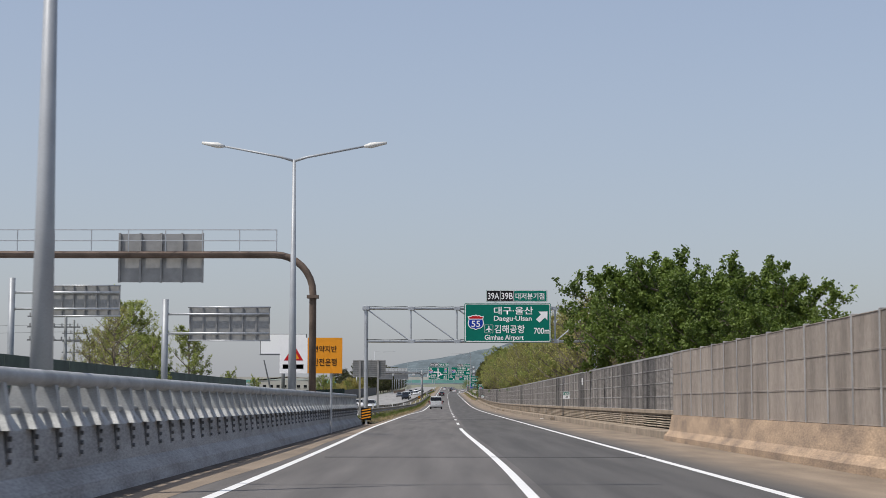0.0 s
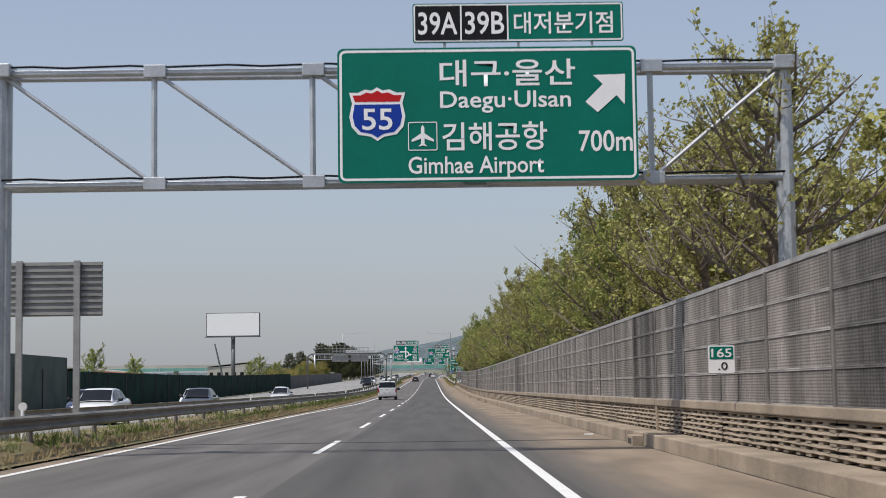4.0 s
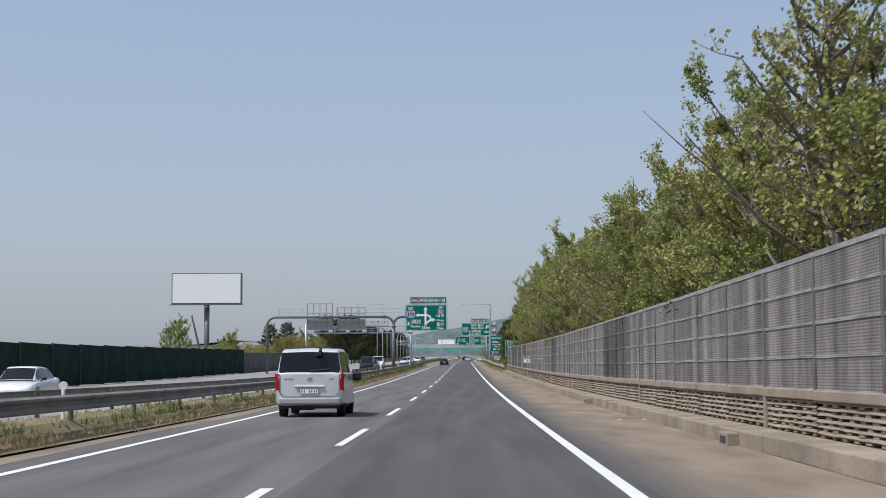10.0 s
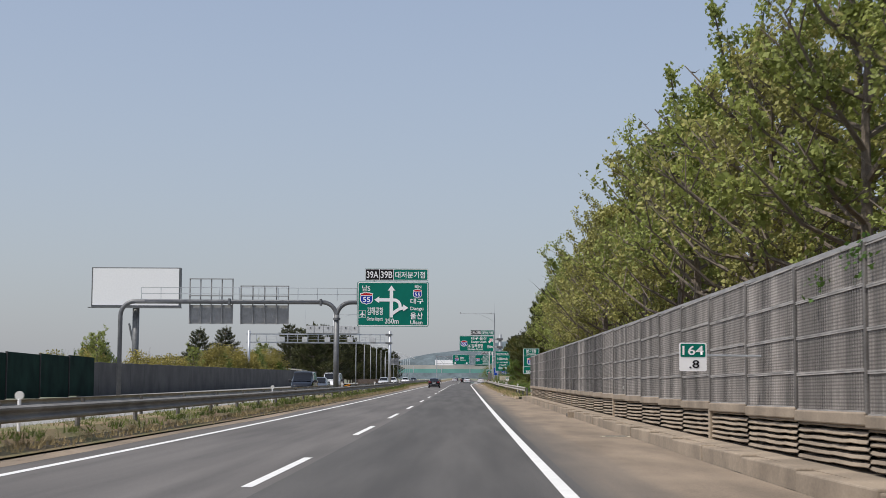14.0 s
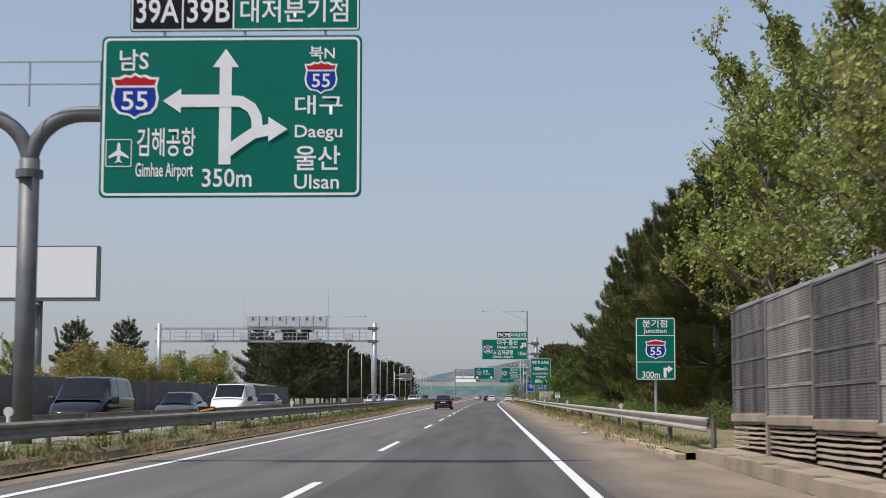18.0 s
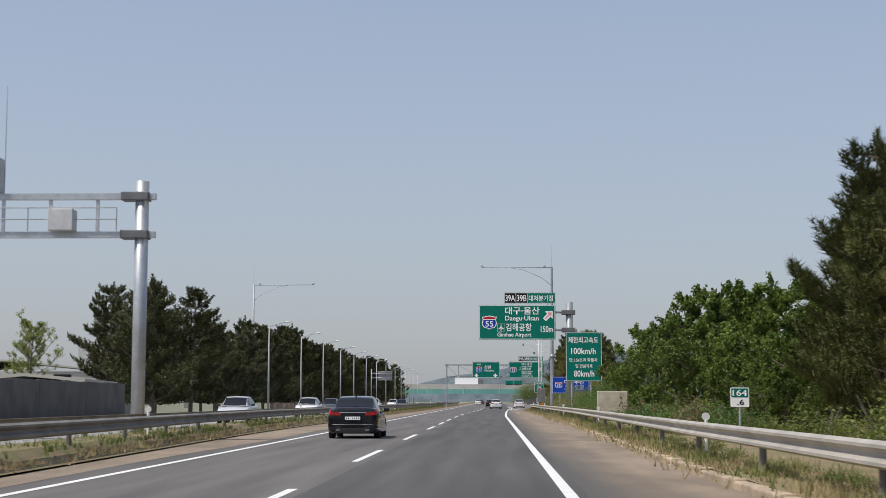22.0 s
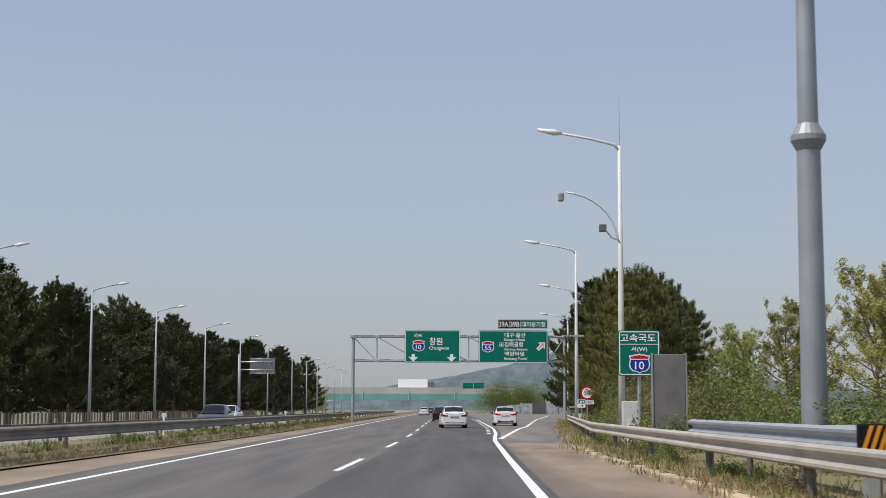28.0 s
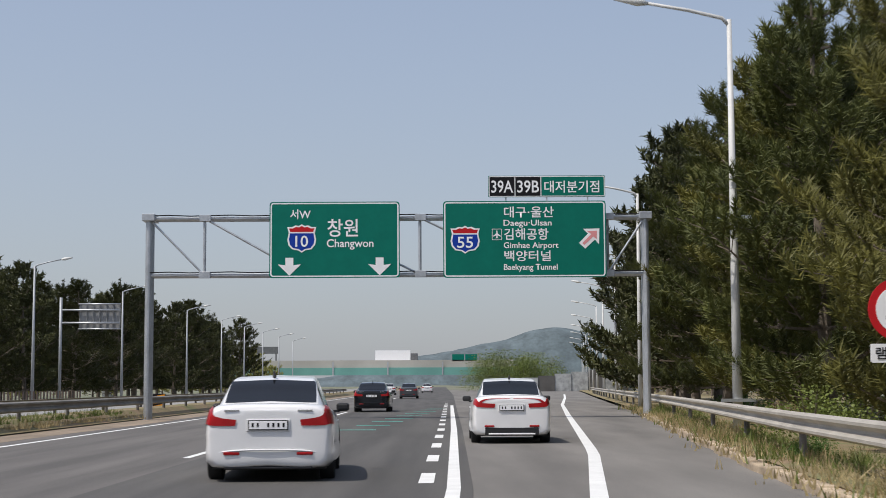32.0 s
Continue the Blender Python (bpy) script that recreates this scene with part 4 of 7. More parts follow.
def exit_plate(th, ref, x0, x1, z0, z1):
    """The narrow plate with the exit numbers over a large sign."""
    a0, b0, a1, b1 = ref
    w, h = a1 - a0, b1 - b0
    f = Face(th, ref, x0, x1, z0, z1, M["sign_green"], 0.03, 0.05, inset=0.02)
    for k, n in ((0, "39A"), (1, "39B")):
        u = a0 + w * (0.012 + 0.222 * k)
        f.bar(u, b0 + .06 * h, u + .212 * w, b1 - .06 * h, "black_field", M["sign_black"])
        t = f.text(n, u + .014 * w, b0 + .22 * h, u + .2 * w, b1 - .2 * h)
        t.location.y -= 0.006
        f.bar(u + .213 * w, b0 + .03 * h, u + .2205 * w, b1 - .03 * h, "rule")
    f.text("대저분기점", a0 + .48 * w, b0 + .24 * h, a1 - .05 * w, b1 - .2 * h)
    for k in (0.15, 0.5, 0.85):
        part("bracket", rod(bmesh.new(), (x0 + (x1 - x0) * k, 0.05, z0 - 0.25), (x0 + (x1 - x0) * k, 0.05, z0 + 0.1), 0.03, seg=6), M["galv"], th)


def big_sign(name, y, label):
    return thing(name, 0, y, zg(y), label, "road sign", "motorway direction signs")


# the 700 m sign
s = big_sign("direction_sign", 109.6, "large green direction sign with a 55 shield and white arrow")
f = Face(s, (607, 124, 1099, 350), 0.58, 6.58, 5.4, 8.12, M["sign_green"])
f.text("대구·울산", 775, 145, 998, 190)
f.text("Daegu·Ulsan", 775, 198, 990, 235)
f.plane(722, 249, 770, 297)
f.text("김해공항", 778, 250, 950, 298)
f.text("Gimhae Airport", 722, 307, 944, 345)
f.shield(626, 190, 718, 280, "55")
f.arrow(1014, 172, 1080, 236)
f.text("700m", 1002, 266, 1090, 302)
exit_plate(s, (733, 51, 1081, 116), 2.1, 6.34, 8.22, 9.02)

# the map sign, 350 m
s = big_sign("direction_sign", 392.8, "large green map sign with branching white arrows, 350 m")
f = Face(s, (460, 342, 719, 500), -4.96, 0.17, 5.17, 8.38, M["sign_green"])
f.text("남S", 478, 355, 507, 376)
f.shield(470, 378, 518, 424, "55")
f.plane(466, 443, 492, 470)
f.text("김해공항", 497, 432, 555, 460)
f.text("Gimhae Airport", 496, 466, 553, 484)
f.text("350m", 562, 472, 611, 490)
f.text("북N", 667, 353, 692, 366)
f.shield(662, 367, 695, 400, "55")
f.text("대구", 653, 401, 700, 420)
f.text("Daegu", 653, 430, 700, 446)
f.text("울산", 653, 450, 698, 474)
f.text("Ulsan", 653, 478, 697, 492)
f.poly([(578, 468), (578, 373), (571, 373), (584, 355), (597, 373), (590, 373), (590, 468)], "route")
f.y -= 0.005
f.poly([(584, 400), (540, 400), (540, 394), (522, 406), (540, 418), (540, 412), (584, 412)], "route")
f.y -= 0.005
f.stroke([(586, 406), (600, 407), (610, 413), (615, 422), (616, 434)], 11)
f.y -= 0.005
f.stroke([(586, 456), (600, 446), (612, 438), (630, 434)], 11)
f.y -= 0.005
f.poly([(627, 422), (646, 434), (627, 446)], "arrow")
exit_plate(s, (487, 291, 717, 334), -4.41, 0.12, 8.47, 9.32)

# the 150 m sign
s = big_sign("direction_sign", 618.4, "large green direction sign with a pink-cored arrow")
f = Face(s, (818, 343, 1102, 474), 1.62, 9.0, 7.15, 10.5, M["sign_green"])
f.text("대구·울산", 915, 350, 1043, 379)
f.text("Daegu·Ulsan", 915, 384, 1040, 407)
f.plane(886, 414, 914, 444)
f.text("김해공항", 918, 412, 1013, 442)
f.text("Gimhae Airport", 886, 447, 1012, 467)
f.shield(829, 382, 884, 436, "55")
f.arrow(1055, 366, 1092, 404)
f.pink(1055, 366, 1092, 404)
f.text("150m", 1047, 422, 1092, 446)
exit_plate(s, (910, 294, 1100, 335), 4.05, 9.0, 10.65, 11.7)

# the pair over the fork
s = big_sign("direction_sign", 761.3, "large green sign with a 10 shield and down arrows")
f = Face(s, (473, 355, 707, 491), -0.9, 4.21, 5.5, 8.5, M["sign_green"])
f.text("서W", 510, 368, 547, 386)
f.shield(505, 395, 557, 446, "10")
f.text("창원", 577, 386, 632, 418)
f.text("Changwon", 576, 422, 660, 441)
f.down(509, 455, 487, 42)
f.down(671, 455, 487, 42)
s = big_sign("direction_sign", 761.3, "large green sign with a 55 shield and a pink-cored exit arrow")
f = Face(s, (782, 352, 1076, 489), 5.92, 12.31, 5.48, 8.5, M["sign_green"])
f.text("대구·울산", 892, 362, 982, 382)
f.text("Daegu·Ulsan", 891, 386, 978, 400)
f.plane(870, 402, 888, 422)
f.text("김해공항", 892, 401, 972, 422)
f.text("Gimhae Airport", 891, 426, 990, 440)
f.text("백양터널", 892, 441, 976, 460)
f.text("Baekyang Tunnel", 891, 465, 988, 479)
f.shield(795, 396, 848, 446, "55")
f.arrow(1027, 402, 1064, 438)
f.pink(1027, 402, 1064, 438)
exit_plate(s, (865, 306, 1074, 345), 7.7, 12.3, 8.65, 9.5)


def post_sign(name, y, x0, x1, z0, z1, ref, label, posts, ground="sign_green", category="road sign", rod_r=0.05, base=None):
    s = thing(name, 0, y, zg(y), label, category)
    f = Face(s, ref, x0, x1, z0, z1, M[ground], 0.03, 0.06, inset=0.025)
    for x in posts:
        bm = bmesh.new()
        rod(bm, (x, 0.13, -0.2), (x, 0.13, z1 - 0.1 if base is None else base), rod_r, seg=10)
        part("post", bm, M["galv"], s)
    return s, f


s, f = post_sign("junction_sign", 419.5, 7.92, 9.36, 1.9, 4.16, (1322, 465, 1445, 656), "tall green junction sign with a 55 shield on one post", (8.64,))
f.text("분기점", 1344, 472, 1420, 496)
f.text("Junction", 1347, 499, 1418, 517)
f.bar(1324, 520, 1443, 522, "rule")
f.shield(1352, 532, 1416, 593, "55")
f.bar(1324, 600, 1443, 602, "rule")
f.text("300m", 1342, 629, 1396, 650)
f.poly([(1407, 648), (1407, 618), (1421, 618), (1421, 611), (1436, 622), (1421, 634), (1421, 627), (1416, 627), (1416, 648)], "arrow")

s, f = post_sign("speed_notice", 594.8, 8.88, 11.8, 2.87, 6.85, (1211, 381, 1385, 607), "tall green speed limit notice on two posts among weeds", (9.35, 10.9), rod_r=0.07)
f.text("제한최고속도", 1223, 402, 1369, 431)
f.text("100km/h", 1237, 453, 1356, 482)
f.text("단,1.5t초과 화물차", 1228, 500, 1364, 518)
f.text("및 건설기계", 1258, 528, 1338, 546)
f.text("80km/h", 1250, 557, 1348, 586)

s, f = post_sign("route_sign", 637.6, 9.35, 13.35, 2.1, 3.88, (1345, 492, 1640, 633), "wide blue sign with a 55 shield and white lettering", (10.2, 12.5), "sign_blue", rod_r=0.07)
f.shield(1368, 535, 1427, 590, "55")
f.text("대구부산", 1443, 516, 1600, 556)
f.text("고속도로", 1443, 565, 1600, 605)

s, f = post_sign("route_marker", 662.0, 8.05, 9.28, 2.28, 3.62, (1283, 461, 1418, 605), "green route marker with a large 10 shield on one post", (8.67,))
f.text("고속국도", 1290, 472, 1405, 498)
f.bar(1285, 504, 1416, 506, "rule")
f.text("서(W)", 1325, 512, 1377, 531)
f.shield(1317, 534, 1386, 598, "10")

# warning sign beyond the parapet
s = thing("work_sign", 0, 64.5, 0, "orange and white warning board with a red triangle", "road sign")
f = Face(s, (27, 495, 252, 615), -7.5, -4.95, 2.45, 3.9, M["sign_orange"], 0, 0.03)
f.bar(27, 495, 127, 615, "white_field")
f.poly([(79, 520), (112, 572), (42, 572)], "triangle", M["sign_red"], 0.014)
f.poly([(78, 535), (98, 566), (57, 566)], "triangle_core", M["sign_orange"], 0.018)
f.bar(38, 585, 113, 600, "rule", M["sign_back"])
f.text("연약지반", 146, 522, 232, 544, M["sign_black"])
f.text("안전운행", 146, 565, 232, 590, M["sign_black"])
for x in (-7.0, -5.4):
    bm = bmesh.new()
    rod(bm, (x, 0.1, -0.3), (x, 0.1, 3.7), 0.05, seg=8)
    part("post", bm, M["galv"], s)

# round limit sign on the ramp
s = thing("speed_limit_sign", 12.46, 722.3, zg(722.3), "round 50 speed limit sign with a white plate under it", "road sign")
bm = bmesh.new()
for r, dy, nm, mt in ((0.46, 0.0, "rim", "sign_red"), (0.35, -0.008, "disc", "sign_white")):
    part(nm, flat([(r * math.cos(2 * math.pi * k / 32), 2.36 + r * math.sin(2 * math.pi * k / 32)) for k in range(32)], dy, 0.02), M[mt], s)
part("lettering", text_mesh("50", 0.42, 0.32, M["sign_black"]), None, s, at=pose(-0.21, -0.014, 2.2))
part("plate", flat(round_rect(-0.44, 0.44, 1.6, 1.87, 0.03), 0.0, 0.02), M["sign_white"], s)
part("lettering", text_mesh("램프구간", 0.74, 0.18, M["sign_black"]), None, s, at=pose(-0.37, -0.006, 1.645))
bm.free()
bm = bmesh.new()
rod(bm, (0, 0.06, -0.2), (0, 0.06, 2.5), 0.035, seg=8)
part("post", bm, M["galv"], s)


def km_post(x, y, z, top, low, post=True, arm=0.6):
    s = thing("distance_marker", x, y, zg(y), "small green and white distance marker", "distance marker", "distance markers")
    part("plate", flat(round_rect(-0.22, 0.22, z, z + 0.46, 0.03), 0, 0.012), M["sign_white"], s)
    part("green_field", flat(round_rect(-0.2, 0.2, z + 0.23, z + 0.44, 0.02), -0.004, 0.003), M["sign_green"], s)
    part("lettering", text_mesh(top, 0.34, 0.15, M["sign_white"]), None, s, at=pose(-0.17, -0.008, z + 0.26))
    part("lettering", text_mesh(low, 0.16, 0.13, M["sign_black"]), None, s, at=pose(-0.06, -0.006, z + 0.05))
    bm = bmesh.new()
    if post:
        rod(bm, (0, 0.03, -0.2), (0, 0.03, z + 0.4), 0.025, seg=8)
    else:
        rod(bm, (0.1, 0.02, z + 0.25), (arm, 0.02, z + 0.25), 0.02, seg=6)
    part("post" if post else "bracket", bm, M["galv"], s)


km_post(7.25, 104.85, 1.5, "165", ".0", False)
km_post(6.45, 305.3, 1.55, "164", ".8", False, 1.15)
km_post(8.8, 503.7, 1.17, "164", ".6")
km_post(10.4, 702.7, 1.36, "164", ".4")
s = thing("wall_plate", 7.4, 94.9, 0, "small white plate fixed on the noise wall", "plate")
part("plate", boxm(0.03, 0.08, -0.15, 0.15, 2.3, 2.7, bevel=0.01), M["sign_white"], s)
bm = bmesh.new()
rod(bm, (0.08, 0.02, 2.5), (0.3, 0.02, 2.5), 0.015, seg=6)
part("bracket", bm, M["galv"], s)

# ---- gantries ----
def truss(y, xl, xr, zt, zb, nodes, label):
    g = thing("sign_gantry", 0, y, zg(y), label, "sign gantry", "sign gantries")
    for x in (xl, xr):
        for dy in (0.25, 0.75):
            bm = bmesh.new()
            rod(bm, (x, dy, -0.3), (x, dy, zt + 0.1), 0.13, seg=12)
            part("post", bm, M["galv"], g, smooth=False)
        bm = bmesh.new()
        box(bm, x - 0.25, x + 0.25, 0.0, 1.0, zt - 0.1, zt + 0.18, 0.02)
        part("head", bm, M["galv"], g)
        for z in (1.2, 3.0, 4.6):
            part("tie", boxm(x - 0.03, x + 0.03, 0.25, 0.75, z, z + 0.08), M["galv"], g)
    for z in (zt, zb):
        for dy in (0.25, 0.75):
            bm = bmesh.new()
            rod(bm, (xl - 0.1, dy, z), (xr + 0.1, dy, z), 0.075, seg=10)
            part("chord", bm, M["galv"], g)
        part("cable", tube(bmesh.new(), [(xl + (xr - xl) * k / 24, 0.16, z + 0.11 + 0.02 * math.sin(k * 2.1)) for k in range(25)], 0.022, 6), M["sign_black"], g)
    xs = [xl] + list(nodes) + [xr]
    for i, x in enumerate(xs):
        if 0 < i < len(xs) - 1:
            bm = bmesh.new()
            rod(bm, (x, 0.25, zb), (x, 0.25, zt), 0.06, seg=8)
            part("upright", bm, M["galv"], g)
            for z in (zt, zb):
                part("gusset", boxm(x - 0.2, x + 0.25, 0.12, 0.24, z - 0.12, z + 0.14, bevel=0.015), M["galv"], g)
        if i < len(xs) - 1:
            a, b = ((x, zt), (xs[i + 1], zb)) if i < len(xs) // 2 + 1 else ((x, zb), (xs[i + 1], zt))
            bm = bmesh.new()
            rod(bm, (a[0], 0.25, a[1]), (b[0], 0.25, b[1]), 0.045, seg=8)
            part("diagonal", bm, M["galv"], g)
    return g


truss(109.75, -6.27, 9.65, 7.76, 5.47, (-3.15, 0.05, 3.3, 6.9), "galvanised steel truss gantry spanning both lanes")
truss(761.45, -5.7, 13.9, 7.9, 5.65, (-3.5, 0.5, 5.0, 9.6, 12.4), "galvanised steel truss gantry before the fork")


def back_board(parent, x0, x1, z0, z1, dy=0.3, n=4):
    part("board", boxm(x0, x1, dy, dy + 0.06, z0, z1), M["sign_back"], parent)
    for k in range(n + 1):
        x = x0 + (x1 - x0) * k / n
        part("rib", boxm(x - 0.04, x + 0.04, dy - 0.1, dy - 0.002, z0 - 0.02, z1 + 0.02), M["sign_back"], parent)


def walkway(parent, x0, x1, z, h=0.95, dy=-0.3):
    bm = bmesh.new()
    n = max(2, int((x1 - x0) / 1.4))
    for zz in (z + h, z + h * 0.5):
        rod(bm, (x0, dy, zz), (x1, dy, zz), 0.022, seg=6)
    for k in range(n + 1):
        x = x0 + (x1 - x0) * k / n
        rod(bm, (x, dy, z), (x, dy, z + h), 0.022, seg=6)
    part("railing", bm, M["galv"], parent)


# bent-pipe gantry over the opposite lanes
g = thing("pipe_gantry", 0, 61.3, 0, "rusty bent pipe gantry with a sign back and railing", "sign gantry", "sign gantries")
part("frame", tube(bmesh.new(), [(-5.9, 0, -0.4), (-5.9, 0, 5.4)] + arc((-7.4, 0, 5.5), 1.5, 0, 90, 8) + [(-16, 0, 7.0), (-26.5, 0, 7.05)], 0.14, 12), M["rust"], g, smooth=True)
part("collar", boxm(-6.12, -5.68, -0.22, 0.22, 5.3, 5.42), M["rust"], g)
part("far_post", tube(bmesh.new(), [(-26.5, 0, 7.05), (-26.5, 0, -0.4)], 0.17, 12), M["rust"], g)
walkway(g, -26, -7.3, 7.1, 0.85)
back_board(g, -13.5, -10.25, 5.95, 7.85)

# two-armed gantry that carries the map sign
g = thing("pipe_gantry", 0, 393.2, zg(393.2), "grey pipe gantry with two bent arms carrying sign backs", "sign gantry", "sign gantries")
# darker steel than the other gantries: the shade on this side is put into its colour
part("post", tube(bmesh.new(), [(-6.45, 0, -0.3), (-6.45, 0, 6.0)], 0.2, 14), M["steel_dark"], g, smooth=True)
part("arm", tube(bmesh.new(), [(-6.45, 0, 5.9)] + arc((-7.5, 0, 5.85), 1.05, 10, 90, 8) + [(-14, 0, 6.9), (-21, 0, 6.9)] + arc((-21, 0, 5.85), 1.05, 90, 180, 8) + [(-22.05, 0, -0.3)], 0.16, 12), M["steel_dark"], g, smooth=True)
part("arm", tube(bmesh.new(), [(-6.45, 0, 5.9)] + arc((-5.4, 0, 5.85), 1.05, 170, 90, 8) + [(-4.5, 0, 6.9), (-0.5, 0, 6.9)], 0.16, 12), M["steel_dark"], g, smooth=True)
walkway(g, -20.5, -5.0, 7.0, 0.9)
for x0, x1, top in ((-17.1, -14.0, 8.6), (-13.4, -9.97, 8.1)):
    back_board(g, x0, x1, 5.32, 6.68)
    for k in range(5):
        x = x0 + (x1 - x0) * k / 4
        part("rib", boxm(x - 0.04, x + 0.04, 0.2, 0.298, 6.7, top), M["sign_back"], g)
    for z in (7.3, top - 0.08):
        part("rail", boxm(x0 - 0.04, x1 + 0.04, 0.13, 0.197, z, z + 0.07), M["sign_back"], g)
part("collar", tube(bmesh.new(), [(-6.45, 0, 5.62), (-6.45, 0, 5.78)], 0.27, 14), M["steel_dark"], g)
for x in (-7.6, -14.2, -2.4):
    part("flange", boxm(x - 0.08, x + 0.08, -0.24, 0.24, 6.66, 7.14, bevel=0.02), M["steel_dark"], g)

# lane control gantry over the opposite road
y = 516.6
g = thing("camera_gantry", 0, y, zg(y), "steel gantry with grey equipment cabinets over the opposite road", "gantry")
for x in (-8.45, -29.6):
    part("post", tube(bmesh.new(), [(x, 0, -0.3), (x, 0, 8.4)], 0.22, 14), M["galv"], g, smooth=True)
for z in (7.9, 6.65):
    part("beam", boxm(-30, -8.0, -0.1, 0.1, z - 0.1, z + 0.1), M["galv"], g)
    part("clamp", boxm(-9.1, -8.2, -0.28, 0.28, z - 0.14, z + 0.14, bevel=0.03), M["steel_dark"], g)
for k in range(13):
    x = -28.5 + 1.55 * k
    part("strut", boxm(x - 0.05, x + 0.05, -0.05, 0.05, 6.75, 7.8), M["galv"], g)
walkway(g, -28, -9.2, 6.75, 0.75, -0.35)
for k in range(6):
    x = -21.0 + 1.32 * k
    c = part("cabinet", boxm(x, x + 1.29, -0.35, 0.35, 8.04, 9.18, bevel=0.02), M["sign_back_pale"], g)
    part("door", boxm(x + 0.06, x + 1.23, -0.37, -0.352, 8.1, 9.12), M["sign_back_pale"], c)
    part("handle", boxm(x + 0.55, x + 0.75, -0.4, -0.372, 8.7, 9.0), M["steel_dark"], c)
for x in (-21.2, -13.0):
    bm = bmesh.new()
    rod(bm, (x, 0, 8.0), (x, 0, 11.6), 0.025, 0.01, seg=6)
    part("aerial", bm, M["galv"], g)
for k in range(5):
    x = -25 + 3.4 * k
    part("camera_box", boxm(x, x + 0.8, -0.5, 0.1, 6.75, 7.45, bevel=0.02), M["sign_back_pale"], g)

# cantilever that carries the 150 m sign
y = 618.8
g = thing("sign_pole", 10.35, y, zg(y), "thick grey pole with clamped arms carrying a direction sign", "sign pole")
part("post", tube(bmesh.new(), [(0, 0, -0.3), (0, 0, 10.8)], [0.37, 0.34], 20), M["galv_grey"], g, smooth=True)
for z in (9.8, 8.1):
    part("arm", tube(bmesh.new(), [(-8.2, -0.2, z), (0.5, -0.2, z)], 0.11, 10), M["galv"], g, smooth=True)
    part("clamp", boxm(-0.75, 0.55, -0.46, 0.44, z - 0.22, z + 0.22, bevel=0.05), M["steel_dark"], g)

# single sign backs beyond the opposite road
for x0, x1, z0, z1, xp, y in ((-18.1, -12.7, 5.4, 7.7, -19.75, 107.1), (-27.6, -22.9, 7.06, 9.17, -30.2, 107.1), (-23.2, -20.0, 5.87, 7.9, -24.7, 826.0)):
    g = thing("sign_pole", 0, y, zg(y), "grey pole with the back of a cantilevered sign", "sign pole")
    part("post", tube(bmesh.new(), [(xp, 0, -1.2), (xp, 0, z1 + 0.5)], 0.22 if y < 500 else 0.12, 12), M["galv_grey"], g, smooth=True)
    for z in (z0 + 0.5, z1 - 0.5):
        part("arm", tube(bmesh.new(), [(xp, 0, z), (x1, 0, z)], 0.08, 8), M["galv"], g, smooth=True)
    back_board(g, x0, x1, z0, z1, 0.22, 6)
    for z in (z0 + 0.02, z1 - 0.02):
        part("edge_pipe", tube(bmesh.new(), [(x0 - 0.1, 0.06, z), (x1 + 0.1, 0.06, z)], 0.05, 8), M["galv"], g, smooth=True)
g = thing("sign_pole", 0, 114.2, 0, "ribbed grey sign back on two posts beside the median", "sign pole")
part("board", boxm(-7.4, -5.05, 0, 0.05, 3.05, 4.28), M["sign_back"], g)
for k in range(9):
    part("rib", boxm(-7.4, -5.05, -0.06, -0.002, 3.08 + 0.14 * k, 3.14 + 0.14 * k), M["sign_back"], g)
for x in (-6.9, -5.6):
    part("post", boxm(x - 0.07, x + 0.07, -0.16, -0.062, -0.2, 4.3), M["sign_back"], g)

# ---- trees ----
def leaf_quads(verts, faces, c, n, spread, size, rng, flat_z=1.0, up=0.0):
    for _ in range(n):
        p = c + Vector((max(-1.5, min(1.5, rng.gauss(0, 1))) * spread, max(-1.5, min(1.5, rng.gauss(0, 1))) * spread, max(-1.5, min(1.5, rng.gauss(0, 1))) * spread * flat_z + up))
        a, b = Vector((rng.uniform(-1, 1), rng.uniform(-1, 1), rng.uniform(-1, 1))), Vector((rng.uniform(-1, 1), rng.uniform(-1, 1), rng.uniform(-1, 1)))
        if a.length < 0.2 or b.length < 0.2:
            continue
        a.normalize()
        b = (b - a * b.dot(a))
        if b.length < 0.1:
            continue
        b.normalize()
        s = size * rng.uniform(0.6, 1.35)
        i = len(verts)
        verts += [p - a * s * 0.5, p + b * s * 0.32, p + a * s * 0.5, p - b * s * 0.32]
        faces.append((i, i + 1, i + 2, i + 3))


def mesh_from(verts, faces, name, material):
    me = bpy.data.meshes.new(name)
    me.from_pydata([tuple(v) for v in verts], [], faces)
    me.materials.append(material)
    return me


